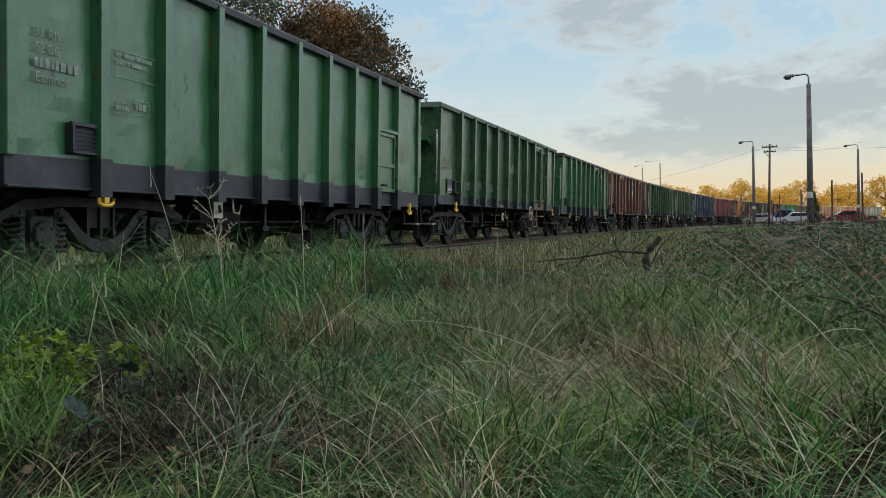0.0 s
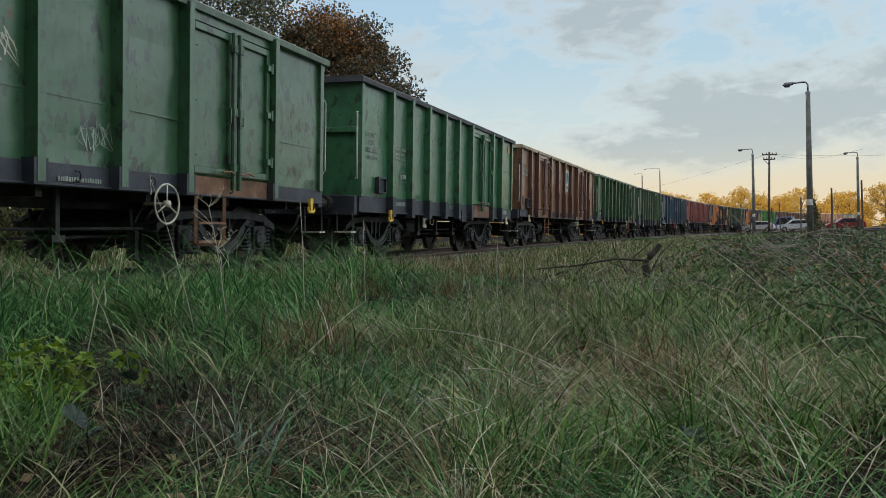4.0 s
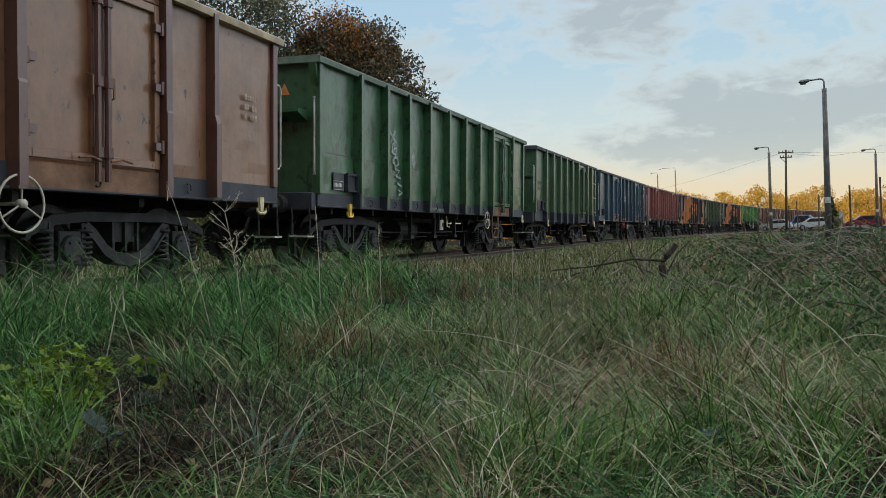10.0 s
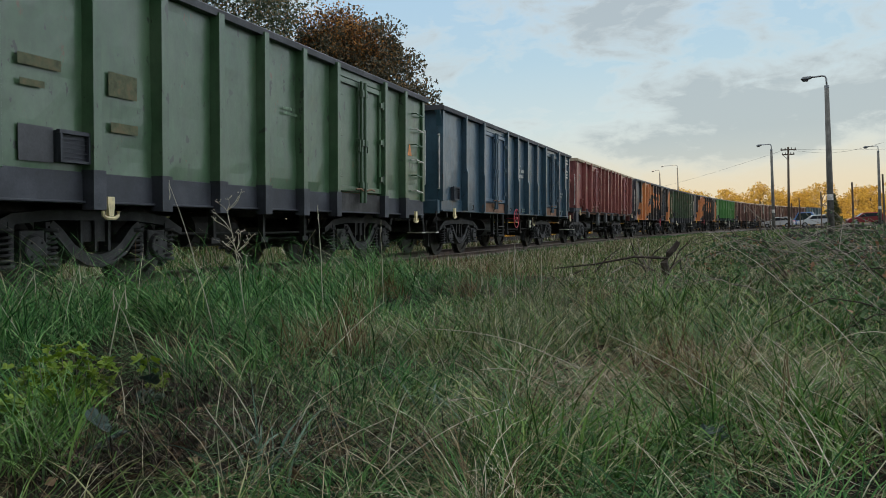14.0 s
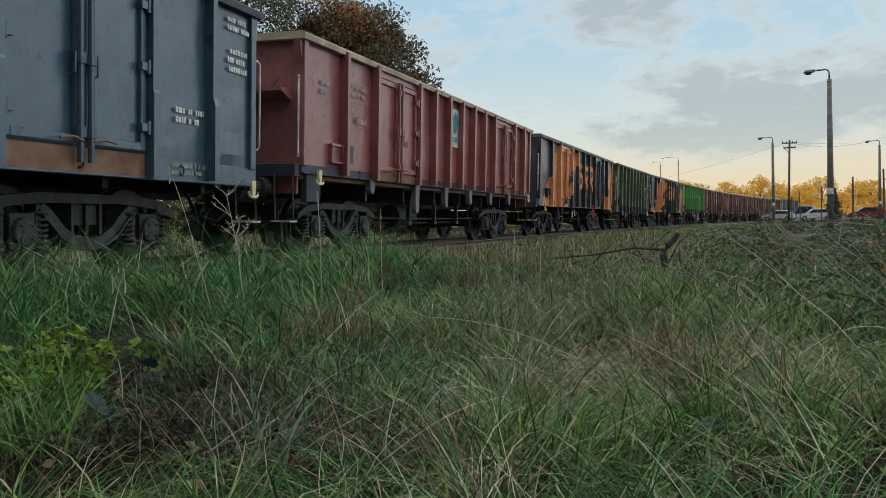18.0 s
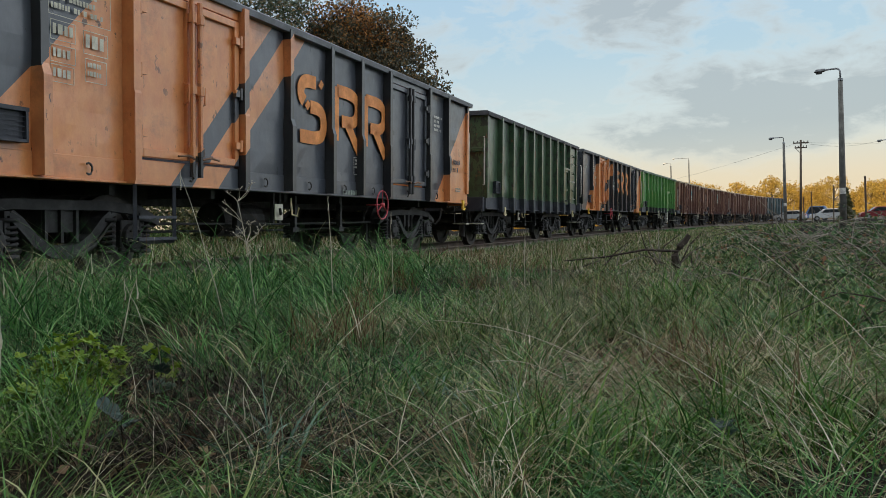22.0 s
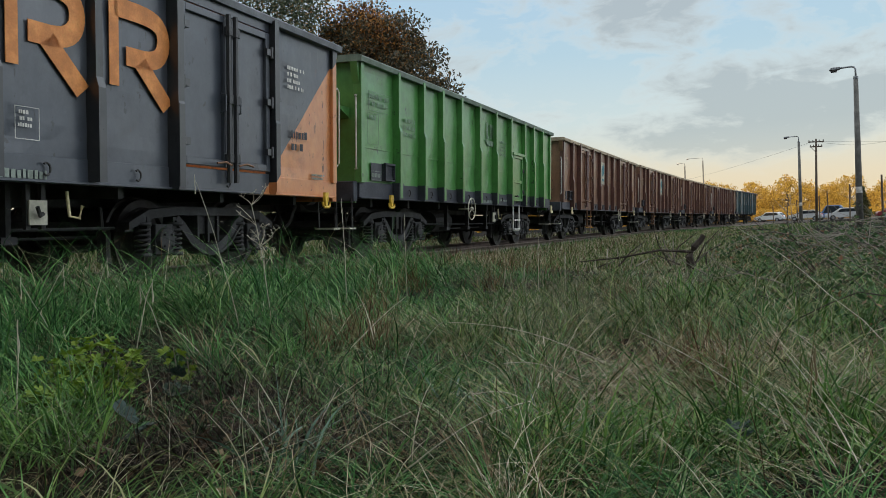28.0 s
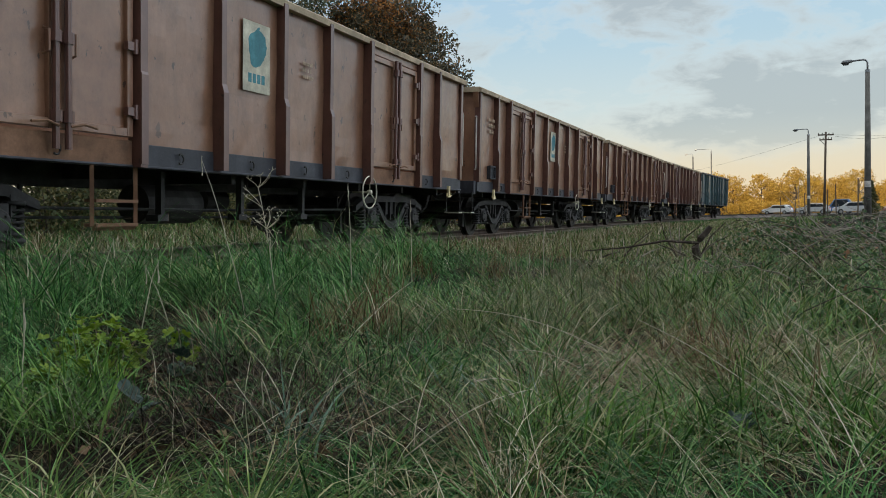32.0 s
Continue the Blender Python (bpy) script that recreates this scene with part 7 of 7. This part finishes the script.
def brushwood():
    """Grey dead branches lying over the bank, each a bent limb with bare side twigs."""
    rnd = random.Random(23)
    for k in range(13):
        az, d = rnd.uniform(0.33, 0.57), rnd.uniform(6.0, 10.5)
        x, y = polar(az, d)
        t = empty("dead_branch", "bare grey dead branch lying over the bank", "branch", "dead branches on the bank", pose(x, y, float(ground_z(x, y)) - 0.02))
        l, a = rnd.uniform(0.7, 1.9), rnd.gauss(2.7, 0.55)
        h = rnd.uniform(0.12, 0.45)
        p = [Vector((math.cos(a) * l * f + rnd.gauss(0, 0.03), math.sin(a) * l * f * 0.6 + rnd.gauss(0, 0.03), 0.05 + h * math.sin(math.pi * (0.12 + 0.68 * f)) + rnd.gauss(0, 0.012))) for f in np.linspace(0, 1, 7)]
        mat = M_TWIG if k % 5 else M_DARKTWIG
        part("limb", tube(bmesh.new(), p, rnd.uniform(0.005, 0.010), 5, 0.0025), mat, t)
        for q in range(9):
            c = p[rnd.randint(1, 6)]
            b = a + rnd.choice((-1, 1)) * rnd.uniform(0.3, 1.3)
            e = c + Vector((math.cos(b), math.sin(b) * 0.6, rnd.uniform(-0.25, 0.75))) * rnd.uniform(0.15, 0.55)
            m = (c + e) / 2 + Vector((rnd.gauss(0, 0.03), 0, rnd.gauss(0, 0.03)))
            part("twig", tube(bmesh.new(), [c, m, e], rnd.uniform(0.0025, 0.005), 4, 0.0012, False), mat, t)


brushwood()


def stalk(az, d, h, lean, heads, label, mat=None, r=0.005, name="dry_stalk", wob=0.007, seed=1, tip="seed"):
    """A dead flower stalk or bent grass stem standing over the rest."""
    rnd = random.Random(seed)
    x, y = polar(az, d)
    z = float(ground_z(x, y)) - 0.04
    t = empty(name, label, "plant", "", pose(x, y, z, 0, 0, math.degrees(-az)))
    mat = mat or M_STRAW
    p = [(lean * f ** 1.3 + rnd.uniform(-wob, wob) * f, rnd.uniform(-wob, wob) * f, h * f) for f in np.linspace(0, 1, 7)]
    part("stem", tube(bmesh.new(), p, r, 5, r * 0.5, False), mat, t)
    top = Vector(p[-1])
    if tip == "seed":
        bm = bmesh.new()
        tube(bm, [top + Vector((0, 0, -0.10)), top + Vector((0.004, 0, -0.07)), top + Vector((0, 0, -0.03)), top + Vector((0.003, 0, 0.02))], r * 1.25, 5, r * 0.4)
        part("seed_head", bm, mat, t)
    for k in range(heads):
        b = Vector(p[rnd.randint(3, 6)])
        a = rnd.uniform(-1.0, 1.0)
        e = b + Vector((math.sin(a) * 0.14, rnd.uniform(-0.06, 0.06), 0.16 * math.cos(a))) * rnd.uniform(0.4, 1.1)
        bm = tube(bmesh.new(), [b, (b + e) / 2 + Vector((0.01, 0, 0)), e], r * 0.55, 4, r * 0.35, False)
        for q in range(5):
            f = e + Vector((rnd.uniform(-1, 1), rnd.uniform(-1, 1), rnd.uniform(0, 1))) * 0.03
            tube(bm, [e, f], r * 0.3, 3, r * 0.2, False)
            disc(bm, f, r * 0.9, r * 0.6, "z", 5)
        part("umbel", bm, mat, t)


stalk(-0.240, 6.0, 0.88, -0.10, 18, "dead umbel plant with bare seed heads", r=0.0044, name="dead_umbel", seed=4, tip="")
stalk(-0.275, 5.3, 1.05, -0.24, 0, "long dry stem leaning over the grass", r=0.0030, seed=5)
stalk(0.0790, 8.2, 0.68, 0.01, 0, "pale broken stalk standing in the grass", r=0.005, seed=6)
stalk(0.1110, 8.0, 0.52, 0.005, 0, "thin pale stalk standing in the grass", r=0.004, seed=7)
stalk(-0.1510, 7.2, 0.95, -0.01, 0, "dry stalk with a curled seed head", r=0.005, seed=8)
stalk(-0.0790, 8.4, 0.85, 0.0, 0, "thin pale stalk standing in the grass", r=0.004, seed=9)
stalk(-0.3950, 4.6, 0.45, 0.10, 0, "dry stem beside the yellow leaves", r=0.004, seed=10)
stalk(0.3667, 2.75, 0.36, 0.05, 0, "green grass stem bent over at the top", M_DRY, 0.004, seed=11)
stalk(-0.2400, 2.75, 0.26, -0.05, 0, "pale dry stem leaning among the leaves", r=0.0022, seed=12)
stalk(-0.5150, 3.4, 0.46, 0.02, 0, "thin pale stem standing in the grass", r=0.003, seed=13)
for k, (az, d, h, l) in enumerate(((0.035, 8.8, 0.34, 0.05), (0.05, 8.6, 0.30, -0.04), (0.06, 8.9, 0.36, 0.03), (-0.12, 7.6, 0.36, 0.14), (-0.10, 7.6, 0.34, -0.10), (-0.50, 5.2, 0.44, 0.20), (-0.47, 5.0, 0.42, -0.18), (-0.44, 5.4, 0.46, 0.12), (-0.36, 5.0, 0.40, -0.12), (0.14, 9.2, 0.32, 0.06), (0.18, 10.0, 0.4, -0.08))):
    stalk(az, d, h, l, 0, "thin dry grass stem with a seed head", r=0.003, seed=40 + k)


def lobed_leaf(size, rnd, lobes=2.5, deep=0.5):
    """A leaf blade with pointed lobes, cupped along its midrib; it points along +x."""
    bm = bmesh.new()
    o = []
    n = 20
    for j in range(n):
        b = 2 * math.pi * j / n
        r = size * (1 - deep + deep * abs(math.cos(lobes * b)) ** 0.8) * rnd.uniform(0.9, 1.1)
        o.append(bm.verts.new((size * 0.9 + r * math.cos(b), r * math.sin(b), 0.35 * abs(r * math.sin(b)) + rnd.uniform(-0.1, 0.1) * size)))
    c = bm.verts.new((size * 0.8, 0, 0))
    for j in range(n):
        bm.faces.new((c, o[j], o[(j + 1) % n]))
    return bm


def leaf_plant():
    """Yellow-green seedlings with lobed leaves, and two broad dark weeds between them."""
    rng = np.random.RandomState(3)
    rnd = random.Random(3)
    shapes = [mesh_of("leaf", lobed_leaf(s, rnd), M_LIME) for s in (0.018, 0.023, 0.027, 0.032, 0.036)]
    for k, (az, d, h) in enumerate(((-0.478, 3.9, 0.20), (-0.462, 3.8, 0.25), (-0.452, 4.0, 0.27), (-0.440, 3.85, 0.28), (-0.428, 3.9, 0.29), (-0.414, 3.85, 0.26), (-0.400, 3.95, 0.22), (-0.470, 3.6, 0.18), (-0.446, 3.55, 0.18), (-0.420, 3.6, 0.17), (-0.49, 3.5, 0.18), (-0.352, 3.9, 0.24), (-0.338, 3.85, 0.20))):
        x, y = polar(az, d)
        t = empty("seedling", "yellow-green lobe-leaved seedling in the grass", "plant", "yellow-green seedlings", pose(x, y, float(ground_z(x, y)) - 0.02))
        part("stem", tube(bmesh.new(), [(0, 0, 0), (0.01, 0, h * 0.6), (0, 0, h)], 0.003, 5, 0.0015), M_TWIG, t)
        for q in range(22 if k < 11 else 8):
            f = rnd.uniform(0.3, 1.05)
            ob = part("leaf", shapes[rnd.randint(0, 4)], None, t)
            ob.matrix_basis = pose(rnd.gauss(0, 0.022), rnd.gauss(0, 0.022), h * f, rnd.uniform(-40, 40), rnd.uniform(-10, 55), rnd.uniform(0, 360))
    for az, d, n, s in ((-0.345, 3.75, 3, 0.055), (-0.395, 3.1, 3, 0.050), (-0.13, 3.0, 2, 0.04), (0.30, 2.6, 3, 0.035), (-0.51, 4.9, 4, 0.06)):
        x, y = polar(az, d)
        t = empty("broad_leaf_weed", "dark blue-green broad-leaved weed low in the grass", "plant", "broad-leaved weeds", pose(x, y, float(ground_z(x, y)) - 0.02))
        for q in range(n):
            ob = part("leaf", lobed_leaf(s * rnd.uniform(0.8, 1.2), rnd, 1.0, 0.25), M_WEED, t)
            ob.matrix_basis = pose(0, 0, rnd.uniform(0.06, 0.14), rnd.uniform(-30, 30), rnd.uniform(-45, 10), rnd.uniform(0, 360))
            part("stalk", tube(bmesh.new(), [(0, 0, 0), (0, 0, 0.1)], 0.003, 4), M_WEED, t)
    pts = []
    for a, b, r in BARE[:5] * 2 + BARE[5:] + DRY_SPOTS[:6]:
        q = rng.normal(0, r * 0.55, (60, 2)) + (a, b)
        pts.append(np.column_stack([q, ground_z(q[:, 0], q[:, 1]) + rng.uniform(0.0, 0.06, 60)]))
    leaf_cards("fallen_leaves", np.concatenate(pts), 0.052, M_FALLEN, "brown fallen leaves lying in the grass", "leaves", "stuff", rng, None, 0.5)


leaf_plant()


def straw():
    """Flattened straws across the grass, and fine dead stems, darkened as gap shade, matted over the litter."""
    rng = np.random.RandomState(17)
    lots = []
    n = 4200
    x, y, k = tufts(rng, n, 420, 0.16, 1.6, 9.0, 0.64)
    head = rng.uniform(0, 6.28, 420)[k] + rng.normal(0, 0.5, n)
    open_field = lateral(x, y)[0] > 4.9
    x, y, head = x[open_field], y[open_field], head[open_field]
    n = len(x)
    lots.append(ribbons(x, y, rng.uniform(0.15, 0.5, n), rng.uniform(0.0018, 0.0040, n), rng.uniform(0.2, 1.2, n), rng.uniform(0.2, 1.6, n), head, rng, 4))
    # tangles where the stems of one clump have gone over together
    for a, b, r, h, m in ((0.64, 3.30, 0.16, 3.3, 130), (0.53, 3.45, 0.14, 0.2, 90), (0.72, 2.98, 0.14, 3.5, 90), (1.18, 2.86, 0.16, 2.2, 62), (1.06, 2.40, 0.16, 2.3, 50), (0.98, 2.12, 0.14, 2.4, 36), (1.40, 3.50, 0.16, 2.1, 56), (-0.36, 5.50, 0.16, 2.9, 110), (0.09, 2.56, 0.14, 0.5, 70), (4.6, 9.6, 0.5, 2.6, 130), (3.7, 7.3, 0.35, 2.4, 110), (2.3, 4.6, 0.3, 2.5, 70), (-0.72, 5.1, 0.2, 1.3, 90), (0.1, 2.35, 0.2, 3.0, 90), (-0.5, 2.4, 0.2, 0.3, 70)):
        x, y = a + rng.normal(0, r, m), b + rng.normal(0, r, m)
        lots.append(ribbons(x, y, rng.uniform(0.18, 0.55, m), rng.uniform(0.0020, 0.0042, m), rng.uniform(0.7, 1.35, m), rng.uniform(0.0, 0.7, m), h + rng.normal(0, 0.45, m), rng, 4, z0=ground_z(x, y) + rng.uniform(0.0, 0.14, m)))
    sward("flattened_straw", lots, M_DRY, "long flattened straws across the grass", "straw")
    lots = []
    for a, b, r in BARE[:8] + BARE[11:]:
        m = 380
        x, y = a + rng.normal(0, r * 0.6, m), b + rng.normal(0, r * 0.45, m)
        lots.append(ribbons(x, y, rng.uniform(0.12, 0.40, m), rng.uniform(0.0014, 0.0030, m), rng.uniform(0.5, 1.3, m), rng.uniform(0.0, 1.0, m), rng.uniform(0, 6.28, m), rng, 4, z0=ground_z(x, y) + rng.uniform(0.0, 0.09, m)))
    sward("matted_stems", lots, M_MAT, "fine dead stems matted over the litter, darkened as gap shade", "stems")


def lying_stem(a, b, sag, r=0.003, head=False):
    """One long dry stem that has fallen over the grass from a to b (plan places and heights above the ground)."""
    p, q = (Vector((x, y, float(ground_z(x, y)) + z)) for x, y, z in (a, b))
    t = empty("fallen_stem", "long pale dry stem fallen across the grass", "stem", "fallen stems", Matrix.Translation(p))
    pts = [(q - p) * f + Vector((0.006 * math.sin(5 * f), 0, sag * math.sin(math.pi * f))) for f in np.linspace(0, 1, 10)]
    part("stem", tube(bmesh.new(), pts, r, 5, r * 0.45, False), M_STRAW, t)
    if head:
        bm = bmesh.new()
        rnd = random.Random(int(abs(a[0]) * 100))
        for k in range(14):
            c = pts[-1] + (pts[-2] - pts[-1]) * (k / 14.0)
            tube(bm, [c, c + Vector((rnd.uniform(-1, 1), rnd.uniform(-1, 1), rnd.uniform(-0.6, 0.8))) * 0.018], 0.0022, 3, 0.0008, False)
        part("seed_head", bm, M_STRAW, t)


lying_stem((0.59, 3.82, 0.1), (-0.13, 4.43, 0.24), 0.05, 0.0028)
lying_stem((-0.31, 4.58, 0.08), (-0.16, 4.44, 0.24), 0.02, 0.0035)
lying_stem((-0.64, 2.51, 0.05), (-0.79, 2.64, 0.22), 0.0, 0.0024)
lying_stem((0.17, 2.99, 0.12), (-0.01, 2.68, 0.2), 0.02, 0.0021, True)
lying_stem((-0.24, 2.24, 0.05), (0.17, 2.56, 0.2), 0.04, 0.0024)
lying_stem((0.99, 2.58, 0.06), (0.66, 3.48, 0.3), 0.03, 0.0021)
lying_stem((0.97, 2.12, 0.06), (1.10, 3.00, 0.26), 0.02, 0.0021)
lying_stem((0.94, 2.22, 0.06), (0.96, 2.79, 0.2), 0.02, 0.0017)
lying_stem((1.26, 2.40, 0.08), (1.10, 2.76, 0.2), 0.03, 0.0017)
lying_stem((-2.38, 5.30, 0.12), (-2.49, 5.98, 0.4), 0.0, 0.0021)
lying_stem((-1.91, 5.22, 0.15), (-3.99, 8.68, 0.38), 0.02, 0.0017)
lying_stem((1.43, 3.24, 0.08), (1.33, 3.66, 0.28), 0.01, 0.0021)
lying_stem((2.15, 4.10, 0.14), (1.81, 3.76, 0.2), 0.01, 0.0028, True)
lying_stem((-0.70, 4.46, 0.08), (-0.39, 4.93, 0.35), 0.02, 0.0021)
lying_stem((0.13, 3.84, 0.12), (0.40, 3.12, 0.16), 0.03, 0.0021)
lying_stem((-0.57, 2.85, 0.05), (-0.47, 2.96, 0.2), 0.02, 0.0020)


straw()

motions()
